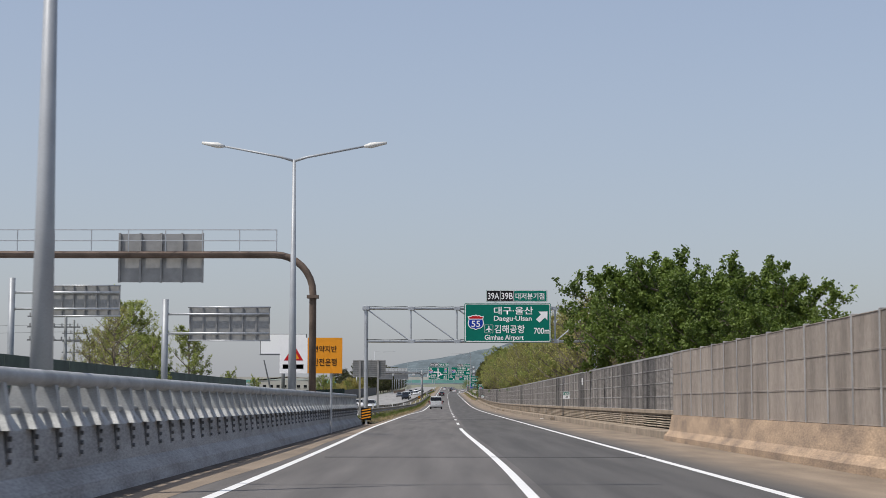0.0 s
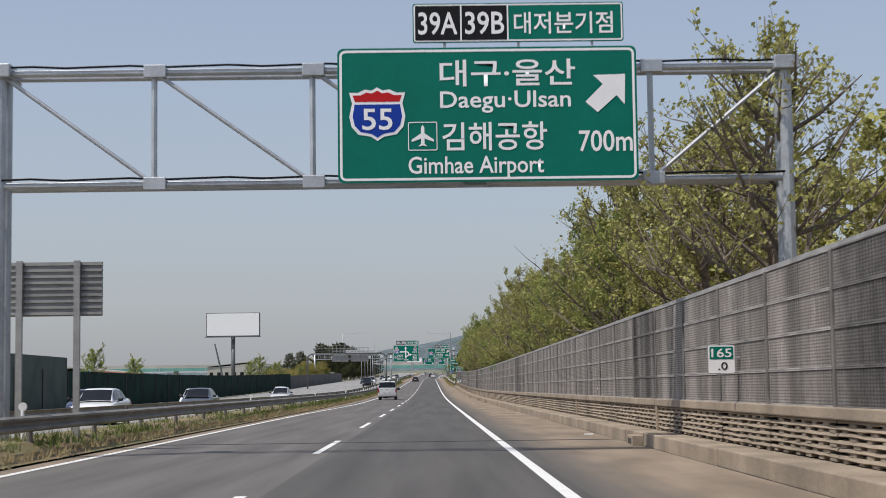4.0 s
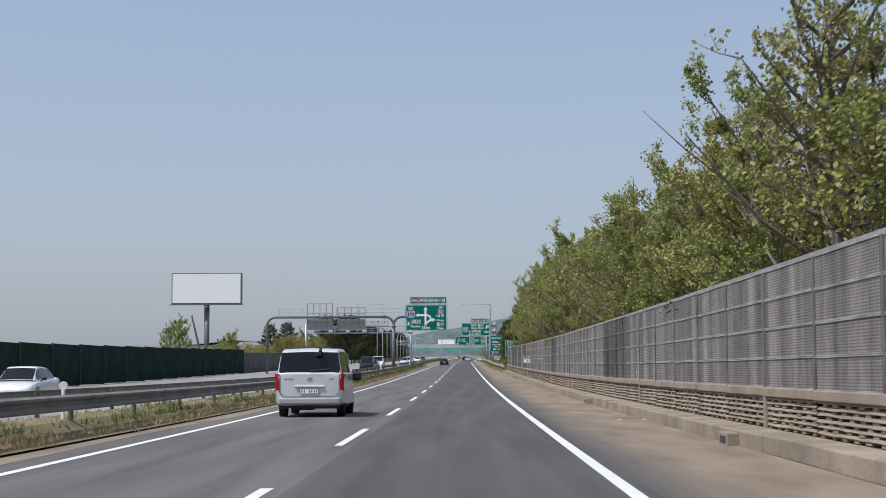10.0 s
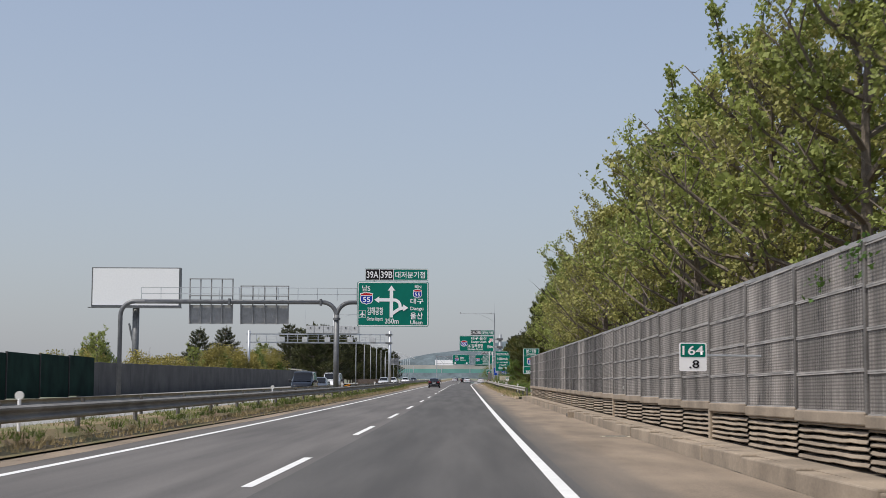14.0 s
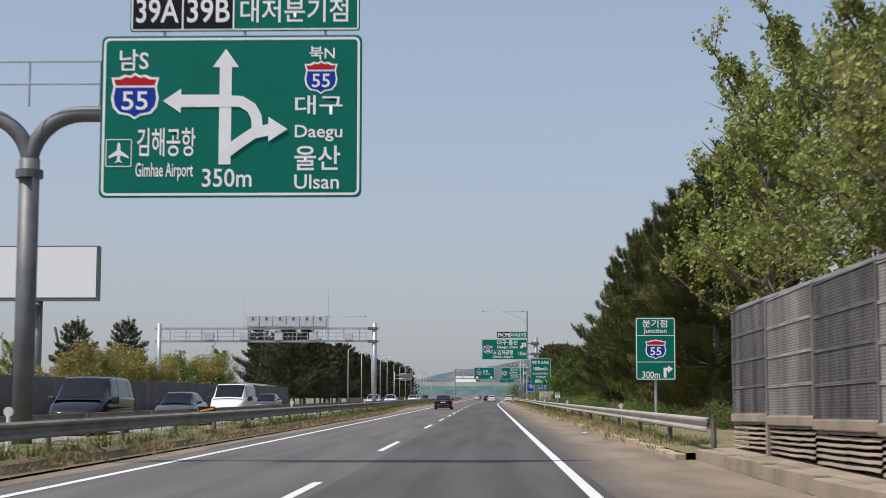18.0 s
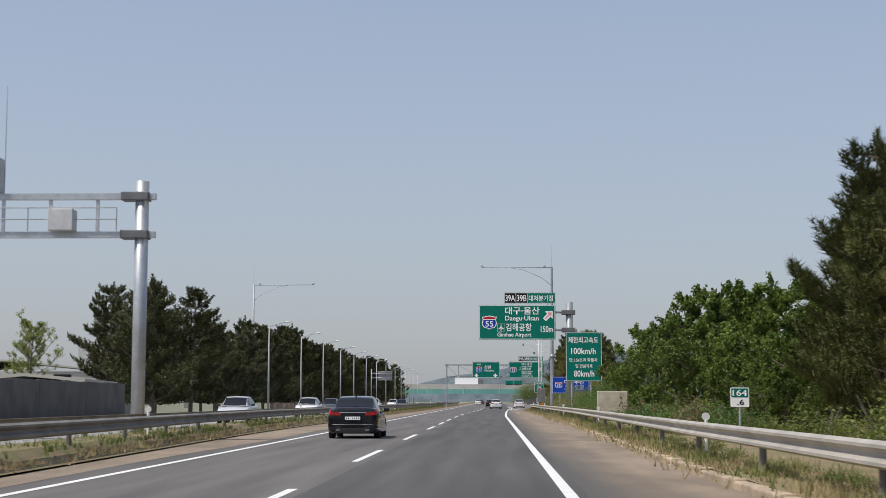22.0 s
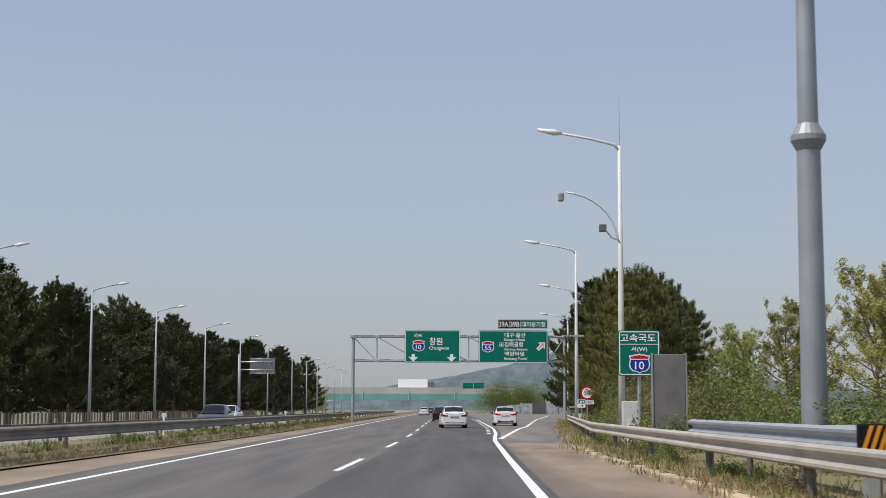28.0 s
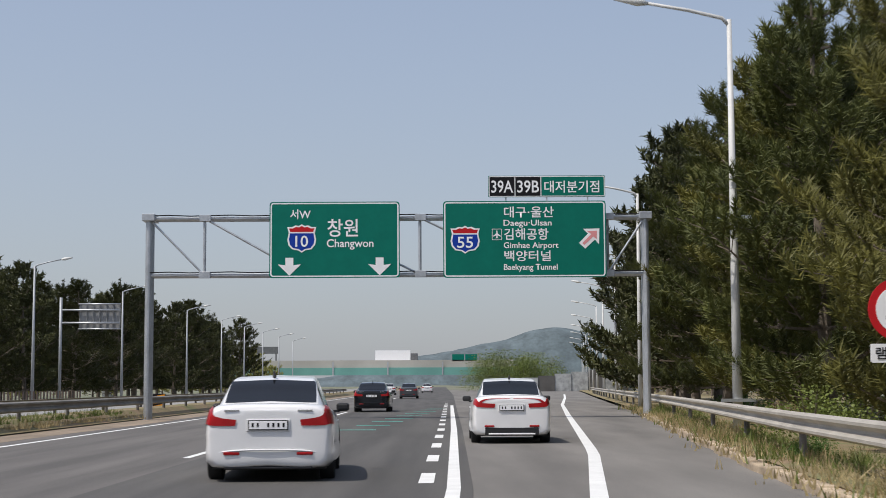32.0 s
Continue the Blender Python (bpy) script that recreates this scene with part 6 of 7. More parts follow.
def wheel_meshes(r, w):
    bm = bmesh.new()
    n = 28
    prof = [(r * 0.66, -w / 2), (r * 0.93, -w / 2), (r, -w * 0.36), (r, w * 0.36), (r * 0.93, w / 2), (r * 0.66, w / 2)]
    rings = [[bm.verts.new((x, a * math.cos(2 * math.pi * k / n), a * math.sin(2 * math.pi * k / n))) for k in range(n)] for a, x in prof]
    for a, b in zip(rings, rings[1:]):
        for k in range(n):
            bm.faces.new((a[k], a[(k + 1) % n], b[(k + 1) % n], b[k]))
    tyre = mesh_of(bm, "tyre", M["rubber"], True)
    bm = bmesh.new()
    bmesh.ops.create_cone(bm, cap_ends=True, segments=24, radius1=r * 0.2, radius2=r * 0.2, depth=w * 0.6, matrix=Matrix.Rotation(radians(90), 4, "Y"))
    for k in range(5):
        a = 2 * math.pi * k / 5
        rod(bm, (w * 0.3, 0, 0), (w * 0.3, r * 0.64 * math.cos(a), r * 0.64 * math.sin(a)), r * 0.09, seg=6)
        rod(bm, (-w * 0.3, 0, 0), (-w * 0.3, r * 0.64 * math.cos(a), r * 0.64 * math.sin(a)), r * 0.09, seg=6)
    tube(bm, [(0, r * 0.66 * math.cos(2 * math.pi * k / 24), r * 0.66 * math.sin(2 * math.pi * k / 24)) for k in range(24)] + [(0, r * 0.66, 0)], w * 0.3, 6)
    return tyre, mesh_of(bm, "rim", M["rim"])


def ys(rows):
    return [[(0, y, zb), (wb, y, zb), (wm, y, zm), (ws, y, zs), (wt, y, zt), (0, y, zc)] for y, wb, zb, wm, zm, ws, zs, wt, zt, zc in rows]


def cabin_rows(rows):
    return [[(wb, y0, zb), (wb * 0.45 + wr * 0.55, y0 * 0.45 + y1 * 0.55, zb * 0.45 + zr * 0.55), (wr, y1, zr - 0.05 * (zr - zb)), (wr * 0.82, y1 + 0.01, zr), (0, y1 + 0.02, zr + 0.02)] for y0, y1, wb, zb, wr, zr in rows]


def plate(parent, y, z, w=0.52, h=0.11, n=7):
    part("plate_frame", boxm(-w / 2 - 0.014, w / 2 + 0.014, y + 0.004, y + 0.016, z - 0.014, z + h + 0.014, bevel=0.004), M["trim_black"], parent)
    p = part("number_plate", boxm(-w / 2, w / 2, y, y + 0.012, z, z + h, bevel=0.004), M["sign_white"], parent, "white number plate with dark bars")
    for k in range(n):
        x = -w / 2 + 0.05 + (w - 0.1) * k / (n - 1)
        if k != n // 2 - 1:
            part("bar", boxm(x - 0.014, x + 0.014, y - 0.003, y - 0.0005, z + 0.03, z + h - 0.026), M["sign_black"], p)


def fit_wheels(th, r, w, x, y0, y1):
    ty, ri = wheel_meshes(r, w)
    for sx in (-1, 1):
        for y in (y0, y1):
            wh = part("wheel", ty, None, th, "black tyre", at=pose(sx * x, y, r))
            part("rim", ri, None, wh)
            part("wheel_arch", tube(bmesh.new(), [(sx * (x + w * 0.36), y + (r + 0.05) * math.cos(radians(a)), r + (r + 0.05) * math.sin(radians(a))) for a in range(-8, 190, 12)], 0.035, 6), M["trim_black"], th)


def lamp_patch(th, lo, u0, u1, v0, v1, name="tail_light", material="tail_red", off=0.012, label="red tail light"):
    for s in (1, -1):
        bm = bmesh.new()
        lo.patch(bm, u0, u1, v0, v1, 6, 5, off, False)
        if s < 0:
            for v in bm.verts:
                v.co.x = -v.co.x
        part(name, bm, M[material], th, label, smooth=True)


def tapered_lamp(th, lo, u0, u1, inner, outer, mat_="tail_red", label="red tail light drawn to a point"):
    """A lamp wrapped round the corner, narrow towards the middle of the car."""
    for s in (1, -1):
        bm = bmesh.new()
        g = []
        for a in range(11):
            f = a / 10
            v0, v1 = inner[0] + (outer[0] - inner[0]) * f, inner[1] + (outer[1] - inner[1]) * f
            row = []
            for b in range(7):
                u, v = u0 + (u1 - u0) * f, v0 + (v1 - v0) * b / 6
                p = lo.at(u, v) + lo.normal(u, v) * 0.012
                row.append(bm.verts.new((p.x * s, p.y, p.z)))
            g.append(row)
        for a in range(10):
            for b in range(6):
                bm.faces.new((g[a][b], g[a + 1][b], g[a + 1][b + 1], g[a][b + 1]))
        part("tail_light", bm, M[mat_], th, label, smooth=True)


def sedan(x, y, paint, label, style="a", rz=0.0, facing=0, group="cars"):
    th = thing("sedan", x, y, zg(y), label, "car", group, rz=rz + (180 if facing else 0))
    k = 1.04 if style == "c" else 1.0
    body = Loft(ys([(0.0, 0, .40, 0, .56, 0, .78, 0, .95, .97), (0.012, .60, .27, .70, .55, .70, .80, .56, .97, .99), (0.075, .74, .22, .835, .55, .81, .86, .66, 1.03, 1.055), (0.36, .80, .2, .875, .55, .855, .89, .70, 1.055, 1.075),
                    (0.8, .82, .20, .89, .54, .875, .90, .71, 1.03, 1.06), (1.6, .83, .19, .89, .52, .875, .89, .74, .98, 1.0), (2.5, .83, .19, .89, .51, .875, .87, .74, .95, .97),
                    (3.3, .83, .20, .89, .50, .865, .84, .72, .92, .95), (4.0, .82, .22, .87, .50, .82, .76, .64, .82, .87), (4.42, .72, .26, .76, .48, .70, .64, .52, .70, .73), (4.56, .4, .36, .42, .46, .40, .56, .3, .6, .62), (4.58, 0, .4, 0, .46, 0, .54, 0, .58, .6)]))
    part("body", body.shell(), M[paint], th, smooth=True)
    cab = Loft(cabin_rows([(0.42, .46, .70, 1.02, .64, 1.06), (0.62, .82, .745, 1.01, .63, 1.22), (0.85, 1.22, .765, 1.0, .60, 1.40), (1.4, 1.7, .775, .97, .57, 1.46), (2.3, 2.3, .775, .95, .57, 1.475), (2.9, 2.75, .76, .94, .58, 1.42), (3.3, 3.1, .74, .93, .62, 1.2), (3.6, 3.5, .70, .92, .66, .96)]))
    part("roof", cab.shell(), M[paint], th, smooth=True)
    part("rear_window", cab.patch(bmesh.new(), 0.2, 1.92, 2.06, 4, 8, 8, 0.006), M["car_glass"], th, "dark tinted rear window", smooth=True)
    part("windscreen", cab.patch(bmesh.new(), 5.1, 6.9, 2.3, 4, 8, 8, 0.006), M["car_glass"], th, smooth=True)
    for u0, u1 in ((1.35, 2.9), (3.02, 4.15), (4.25, 5.9)):
        lamp_patch(th, cab, u0, u1, 0.25, 1.75, "side_window", "car_glass", 0.006, "dark side window")
    tapered_lamp(th, body, *{"a": (0.62, 3.2, (2.9, 3.3), (2.6, 3.95)), "b": (0.55, 2.9, (3.05, 3.5), (2.95, 3.62)), "c": (0.6, 3.1, (3.05, 3.5), (2.8, 3.7))}[style])
    if style == "b":
        part("light_strip", body.patch(bmesh.new(), 1.0, 1.25, 3.35, 4.9, 3, 8, 0.01), M["tail_red"], th, "slim red strip between the lamps")
    if style == "c":
        part("chrome_strip", tube(bmesh.new(), [(-.46, 0.0, .885), (-.3, -.012, .885), (0, -.016, .885), (.3, -.012, .885), (.46, 0.0, .885)], 0.012, 6), M["chrome"], th, "thin chrome strip")
        part("bumper_strip", tube(bmesh.new(), [(-.8, .12, .47), (-.72, .03, .475), (-.5, -.012, .48), (0, -.02, .48), (.5, -.012, .48), (.72, .03, .475), (.8, .12, .47)], 0.016, 6), M["chrome"], th, "chrome strip across the bumper")
        for sx in (-.5, .5):
            bm = bmesh.new()
            bmesh.ops.create_cone(bm, cap_ends=True, segments=16, radius1=0.05, radius2=0.05, depth=0.22, matrix=Matrix.Translation((sx, 0.09, .3)) @ Matrix.Rotation(radians(90), 4, "X") @ Matrix.Diagonal((1.6, 0.8, 1, 1)))
            part("exhaust", bm, M["steel_dark"], th)
    low = (.17, .215) if style == "a" else (.19, .37)
    part("bumper_insert", boxm(-.60, .60, 0.03 if style == "a" else 0.0, 0.3, low[0], low[1], bevel=0.02), M["trim_black"], th)
    if style == "b":
        part("diffuser", boxm(-.42, .42, -0.008, 0.1, .2, .24, bevel=0.008), M["rim"], th, "pale bar in the black bumper")
        for sx in (-1, 1):
            part("air_inlet", boxm(sx * .68 - .09, sx * .68 + .09, 0.03, 0.3, .44, .56, bevel=0.03), M["trim_black"], th)
    if style == "a":
        part("bumper_crease", tube(bmesh.new(), [(0.72 * math.sin(radians(q)), 0.05 - 0.07 * math.cos(radians(q)), .34 + .1 * math.cos(radians(q)) ** 0.5) for q in range(-80, 81, 10)], 0.012, 6), M[paint], th)
        for sx in (-1, 1):
            part("badge_bar", boxm(sx * .5 - .1, sx * .5 + .1, -.004, .05, .965, .985), M["chrome"], th)
    if style == "b":
        part("lower_bar", boxm(-.52, .52, -0.014, 0.1, .2, .235, bevel=0.01), M["sign_white"], th, "pale bar under the bumper")
    for sx in (-1, 1):
        part("reflector", boxm(sx * .5 - .11, sx * .5 + .11, -.012, .1, .37, .41, bevel=0.01), M["tail_red" if style != "c" else "trim_black"], th)
        m = part("wing_mirror", boxm(sx * .96 - .1, sx * .96 + .1, 2.95, 3.08, .95, 1.08, bevel=0.04), M["trim_black" if paint != "paint_black" else "paint_black"], th)
        part("stalk", boxm(sx * .86 - .05, sx * .86 + .05, 2.98, 3.06, .93, .97), M["trim_black"], m)
        for yy in (1.75, 2.6):
            part("door_handle", boxm(sx * .885 - .02, sx * .885 + .02, yy, yy + .2, .80, .825, bevel=0.008), M["chrome" if style == "c" else paint], th)
    zp = {"a": .72, "b": .74, "c": .64}[style]
    plate(th, -0.03, zp)
    part("plate_recess", boxm(-.3, .3, -0.012, 0.08, zp - 0.03, zp + 0.14, bevel=0.01), M[paint], th)
    bm = bmesh.new()
    bmesh.ops.create_cone(bm, cap_ends=True, segments=20, radius1=.06, radius2=.055, depth=.02, matrix=Matrix.Translation((0, 0.03, zp + 0.23)) @ Matrix.Rotation(radians(90), 4, "X") @ Matrix.Diagonal((1.3, 0.8, 1, 1)))
    part("badge", bm, M["chrome"], th)
    bm = bmesh.new()
    rod(bm, (0, 1.32, 1.46), (0, 1.22, 1.54), 0.03, 0.01, seg=6)
    part("aerial", bm, M["trim_black"], th)
    part("floor_pan", boxm(-.78, .78, .3, 4.2, .17, .3), M["trim_black"], th)
    fit_wheels(th, .325, .21, .785, .92, 3.62)
    return th


def van(x, y, label, rz=0.0, paint="paint_silver", group="cars", facing=0):
    th = thing("van", x, y, zg(y), label, "van", group, rz=rz + (180 if facing else 0))
    body = Loft(ys([(0.0, 0, .52, 0, .70, 0, .95, 0, 1.18, 1.2), (0.01, .66, .42, .82, .66, .83, 1.0, .80, 1.22, 1.24), (0.08, .82, .36, .93, .62, .94, 1.03, .90, 1.25, 1.27), (0.4, .86, .33, .955, .62, .96, 1.05, .92, 1.26, 1.27),
                    (2.2, .88, .30, .965, .62, .96, 1.05, .92, 1.26, 1.27), (3.6, .88, .30, .96, .60, .95, 1.0, .91, 1.22, 1.24), (4.4, .86, .30, .93, .58, .90, .92, .78, 1.06, 1.1), (4.9, .80, .34, .84, .55, .78, .78, .62, .86, .9), (5.12, .5, .4, .52, .52, .5, .64, .4, .7, .72), (5.14, 0, .45, 0, .52, 0, .6, 0, .66, .68)]))
    part("body", body.shell(), M[paint], th, smooth=True)
    cab = Loft(cabin_rows([(0.03, 0.05, .90, 1.16, .88, 1.22), (0.07, 0.12, .92, 1.18, .84, 1.6), (0.14, 0.22, .925, 1.2, .80, 1.86), (0.6, 0.75, .93, 1.22, .78, 1.94), (2.4, 2.4, .93, 1.23, .78, 1.95), (3.4, 3.2, .92, 1.22, .775, 1.90), (3.9, 3.6, .89, 1.18, .76, 1.62), (4.5, 4.35, .82, 1.05, .74, 1.14)]))
    part("roof", cab.shell(), M[paint], th, smooth=True)
    part("rear_window", cab.patch(bmesh.new(), 0.1, 1.82, 2.03, 4, 10, 10, 0.008), M["car_glass"], th, "dark tinted rear window", smooth=True)
    part("windscreen", cab.patch(bmesh.new(), 5.15, 6.8, 2.3, 4, 8, 8, 0.008), M["car_glass"], th, smooth=True)
    for u0, u1 in ((2.35, 3.1), (3.15, 3.95), (4.05, 5.5)):
        lamp_patch(th, cab, u0, u1, 0.2, 1.75, "side_window", "car_glass", 0.008, "dark side window")
    for s in (1, -1):
        m = part("wing_mirror", boxm(s * 1.1 - .13, s * 1.1 + .13, 3.6, 3.76, 1.02, 1.28, bevel=0.05), M["trim_black"], th)
        part("stalk", boxm(s * .97 - .05, s * .97 + .05, 3.64, 3.72, 1.05, 1.12), M["trim_black"], m)
        part("door_handle", boxm(s * .965 - .015, s * .965 + .015, 2.95, 3.15, .93, .96, bevel=0.008), M[paint], th)
    tapered_lamp(th, body, 1.06, 2.35, (2.35, 3.98), (2.3, 3.98), label="tall red tail light")
    part("grab_bar", boxm(-.42, .42, -0.05, 0.02, .84, .9, bevel=0.015), M[paint], th, "silver grab bar over the plate")
    part("tailgate_seam", tube(bmesh.new(), [(-.84, 0.0, 1.2), (-.84, -0.004, .7), (-.72, -0.006, .58), (.72, -0.006, .58), (.84, -0.004, .7), (.84, 0.0, 1.2)], 0.008, 6), M["trim_black"], th)
    part("bumper", boxm(-.88, .88, -0.06, 0.25, .36, .56, bevel=0.05), M["paint_silver_low"], th, "grey lower bumper")
    plate(th, -0.03, .67, .52, .12)
    bm = bmesh.new()
    bmesh.ops.create_cone(bm, cap_ends=True, segments=20, radius1=.06, radius2=.055, depth=.03, matrix=Matrix.Translation((0, 0.0, 1.08)) @ Matrix.Rotation(radians(90), 4, "X") @ Matrix.Diagonal((1.5, 0.9, 1, 1)))
    part("badge", bm, M["chrome"], th)
    part("badge_bar", boxm(-.72, -.45, -0.008, 0.02, 1.08, 1.1), M["chrome"], th)
    part("badge_bar", boxm(.55, .68, -0.008, 0.02, 1.07, 1.1), M["chrome"], th)
    cm = part("rear_camera", boxm(.17, .35, -0.03, 0.2, 1.72, 1.84, bevel=0.02), M["trim_black"], th, "black rear camera housing")
    bm = bmesh.new()
    rod(bm, (.3, 0.05, 1.84), (.3, 0.15, 1.93), 0.05, seg=10)
    part("lens", bm, M["trim_black"], cm)
    part("wiper", tube(bmesh.new(), [(.0, 0.0, 1.31), (.3, 0.02, 1.33), (.55, 0.03, 1.36)], 0.015, 6), M["trim_black"], th)
    part("floor_pan", boxm(-.84, .84, .3, 4.8, .24, .4), M["trim_black"], th)
    part("spare_wheel", boxm(-.35, .1, .35, .95, .2, .3, bevel=0.04), M["rubber"], th)
    bm = bmesh.new()
    rod(bm, (.6, 2.9, 1.92), (.5, 2.2, 2.35), 0.01, 0.004, seg=5)
    part("aerial", bm, M["trim_black"], th)
    fit_wheels(th, .34, .22, .83, .95, 4.1)
    return th


van(-2.15, 243.3, "silver van with a dark rear window and tall red tail lights")
sedan(-1.85, 520.3, "paint_black", "glossy black sedan with chrome strips and red tail lights", "c")
sedan(3.5, 721.4, "paint_white", "white sedan with a dark rear window and swept red tail lights", "a", 2.5)
sedan(7.42, 735.0, "paint_white", "white sedan with a slim red light strip and black bumper", "b")
# traffic on the opposite road, and far ahead
PROTO = {}


def another(x, y, kind, paint, lab, group, facing):
    """A further car like one already built, in its own paint."""
    key = kind
    if key not in PROTO:
        PROTO[key] = van(x, y, lab, 0, paint, group, facing) if kind == "v" else sedan(x, y, paint, lab, kind, 0, facing, group)
        PROTO[key]["paint"] = paint
        return
    th = copy_thing(PROTO[key], pose(x, y, zg(y), 0, 0, 180 if facing else 0))
    tagged(th, lab, "", group)
    old = M[PROTO[key]["paint"]]
    for o in th.children_recursive:
        for slot in o.material_slots:
            if slot.material == old:
                slot.link = "OBJECT"
                slot.material = M[paint]


for x, y, kind, p, lab in (
        (-11.2, 118, "s", "paint_white", "white sedan on the opposite road"), (-14.6, 128, "s", "paint_black", "dark sedan on the opposite road"), (-11.2, 146, "s", "paint_white", "white sedan on the opposite road"),
        (-14.6, 160, "s", "paint_blue", "dark blue sedan on the opposite road"), (-11.2, 174, "s", "paint_grey", "grey sedan on the opposite road"), (-14.6, 195, "s", "paint_white", "white sedan on the opposite road"),
        (-11.2, 225, "s", "paint_silver", "silver sedan on the opposite road"), (-14.8, 262, "s", "paint_white", "white sedan on the opposite road"), (-11.2, 420, "v", "paint_black", "black people carrier on the opposite road"),
        (-11.4, 437, "s", "paint_grey", "grey sedan on the opposite road"), (-11.4, 452, "v", "paint_white", "white van on the opposite road"), (-14.8, 490, "s", "paint_grey", "dark grey sedan on the opposite road"),
        (-11.2, 556, "s", "paint_silver", "silver sedan on the opposite road"), (-11.2, 590, "s", "paint_white", "white sedan on the opposite road"), (-14.6, 640, "s", "paint_grey", "dark grey car on the opposite road"),
        (-11.2, 656, "s", "paint_white", "white sedan on the opposite road"), (-11.2, 715, "s", "paint_grey", "dark grey car on the opposite road"), (-14.5, 745, "s", "paint_white", "white sedan on the opposite road")):
    another(x, y, "a" if kind == "s" else "v", p, lab, "cars on the opposite road", 1)
for x, y, p, lab in ((2.4, 777, "paint_black", "black sedan ahead in the inner lane"), (-1.2, 905, "paint_white", "white sedan far ahead"), (2.6, 850, "paint_grey", "dark car far ahead"), (3.2, 960, "paint_white", "white car far ahead"), (-1.0, 1010, "paint_grey", "grey car far ahead")):
    another(x, y, "a", p, lab, "cars ahead", 0)

# ---- lamps, poles and small things ----
def lamp_head(parent, tip, d, length=0.75):
    a = Vector(tip)
    b = a + Vector(d).normalized() * length
    bm = bmesh.new()
    tube(bm, [a, a.lerp(b, 0.3), b], [0.05, 0.11, 0.05], 8)
    return part("lamp_head", bm, M["lamp_white"], parent, smooth=True)


def double_lamp(x, y, label):
    th = thing("street_lamp", x, y, zg(y), label, "street lamp", "double street lamps")
    part("pole", tube(bmesh.new(), [(0, 0, 0.9), (0, 0, 4), (0, 0, 10.25)], [0.17, 0.13, 0.06], 12), M["lamp_grey"], th, smooth=True)
    part("base", boxm(-0.25, 0.25, -0.25, 0.25, -0.2, 1.0, bevel=0.03), M["concrete_grey"], th)
    for s in (-1, 1):
        part("arm", tube(bmesh.new(), [(0, 0, 10.2), (s * 0.5, 0, 10.35), (s * 2.6, 0, 10.75)], [0.05, 0.045, 0.035], 8), M["lamp_grey"], th, smooth=True)
        lamp_head(th, (s * 2.6, 0, 10.75), (s, 0, 0.16), 0.85)


double_lamp(-6.37, 22.0, "tall grey double-armed street lamp on the bridge parapet")
double_lamp(-6.37, 58.1, "tall grey double-armed street lamp beside the parapet")


def single_lamp(x, y, h, reach, label, group, bars=(), z0=-0.3, mat_="lamp_white_paint"):
    th = thing("street_lamp", x, y, zg(y), label, "street lamp", group)
    part("pole", tube(bmesh.new(), [(0, 0, z0), (0, 0, h * 0.4), (0, 0, h)], [0.13, 0.1, 0.06], 12), M[mat_], th, smooth=True)
    part("arm", tube(bmesh.new(), [(0, 0, h - 0.15), (-0.18 * reach / abs(reach), 0, h + 0.04), (-reach * 0.35, 0, h + 0.24), (-reach * 0.7, 0, h + 0.42)], [0.055, 0.05, 0.045, 0.04], 8), M[mat_], th, smooth=True)
    lamp_head(th, (-reach * 0.7, 0, h + 0.42), (-reach, 0, 0.16 * abs(reach)), abs(reach) * 0.3)
    for z in bars:
        part("cross_bar", boxm(-0.42, 0.42, -0.16, -0.08, z - 0.04, z + 0.04), M["galv"], th)
    return th


d = single_lamp(8.83, 668.2, 10.2, 2.8, "white street lamp with a traffic camera on a curved arm", "street lamps along the exit")
part("camera_arm", tube(bmesh.new(), [(0, -0.05, 6.85)] + [(-0.1 - 1.9 * (1 - math.cos(radians(a))), -0.05, 6.9 + 1.7 * math.sin(radians(a))) for a in range(5, 91, 10)], 0.035, 8), M["lamp_white_paint"], d, smooth=True)
part("dome_camera", boxm(-2.1, -1.9, -0.15, 0.05, 8.28, 8.58, bevel=0.05), M["sign_back"], d)
part("flood_light", boxm(-0.72, -0.48, -0.2, 0.05, 7.25, 7.5, bevel=0.03), M["steel_dark"], d)
part("bracket", tube(bmesh.new(), [(-0.02, -0.05, 6.95), (-0.3, -0.05, 7.05), (-0.5, -0.08, 7.3)], 0.025, 6), M["galv"], d)
bm = bmesh.new()
rod(bm, (0, 0, 10.2), (0, 0, 11.9), 0.02, 0.006, seg=6)
part("lightning_rod", bm, M["galv"], d)
c = thing("cabinet", 9.05, 668.0, zg(668), "white electric cabinet at the foot of a lamp", "cabinet")
part("body", boxm(-0.29, 0.29, -0.2, 0.2, 0.1, 1.55, bevel=0.02), M["lamp_white_paint"], c)
part("door", boxm(-0.25, 0.25, -0.216, -0.202, 0.2, 1.48), M["lamp_white_paint"], c)
part("plinth", boxm(-0.33, 0.33, -0.24, 0.24, -0.2, 0.1), M["concrete_grey"], c)
c.location.y += -0.45
single_lamp(10.19, 703.2, 10.1, 2.9, "white street lamp with cross bars and a distance marker", "street lamps along the exit", (5.34, 1.4))
single_lamp(13.1, 738.5, 10.4, 2.9, "white street lamp with cross bars beside the pines", "street lamps along the exit", (5.4, 0.9))
for k in range(9):
    y = 774 + 36 * k
    single_lamp(x_rail_r(y) - 0.2 + 0.2 * k, y, 10.3, 2.9, "white street lamp further along the exit", "street lamps along the exit")
for y in (643, 673, 700, 727, 752, 780, 808, 838, 873, 900, 923, 946, 970, 995):
    single_lamp(-22.2, y, 9.6, -2.6, "grey street lamp beyond the opposite road", "street lamps of the opposite road", mat_="lamp_grey")


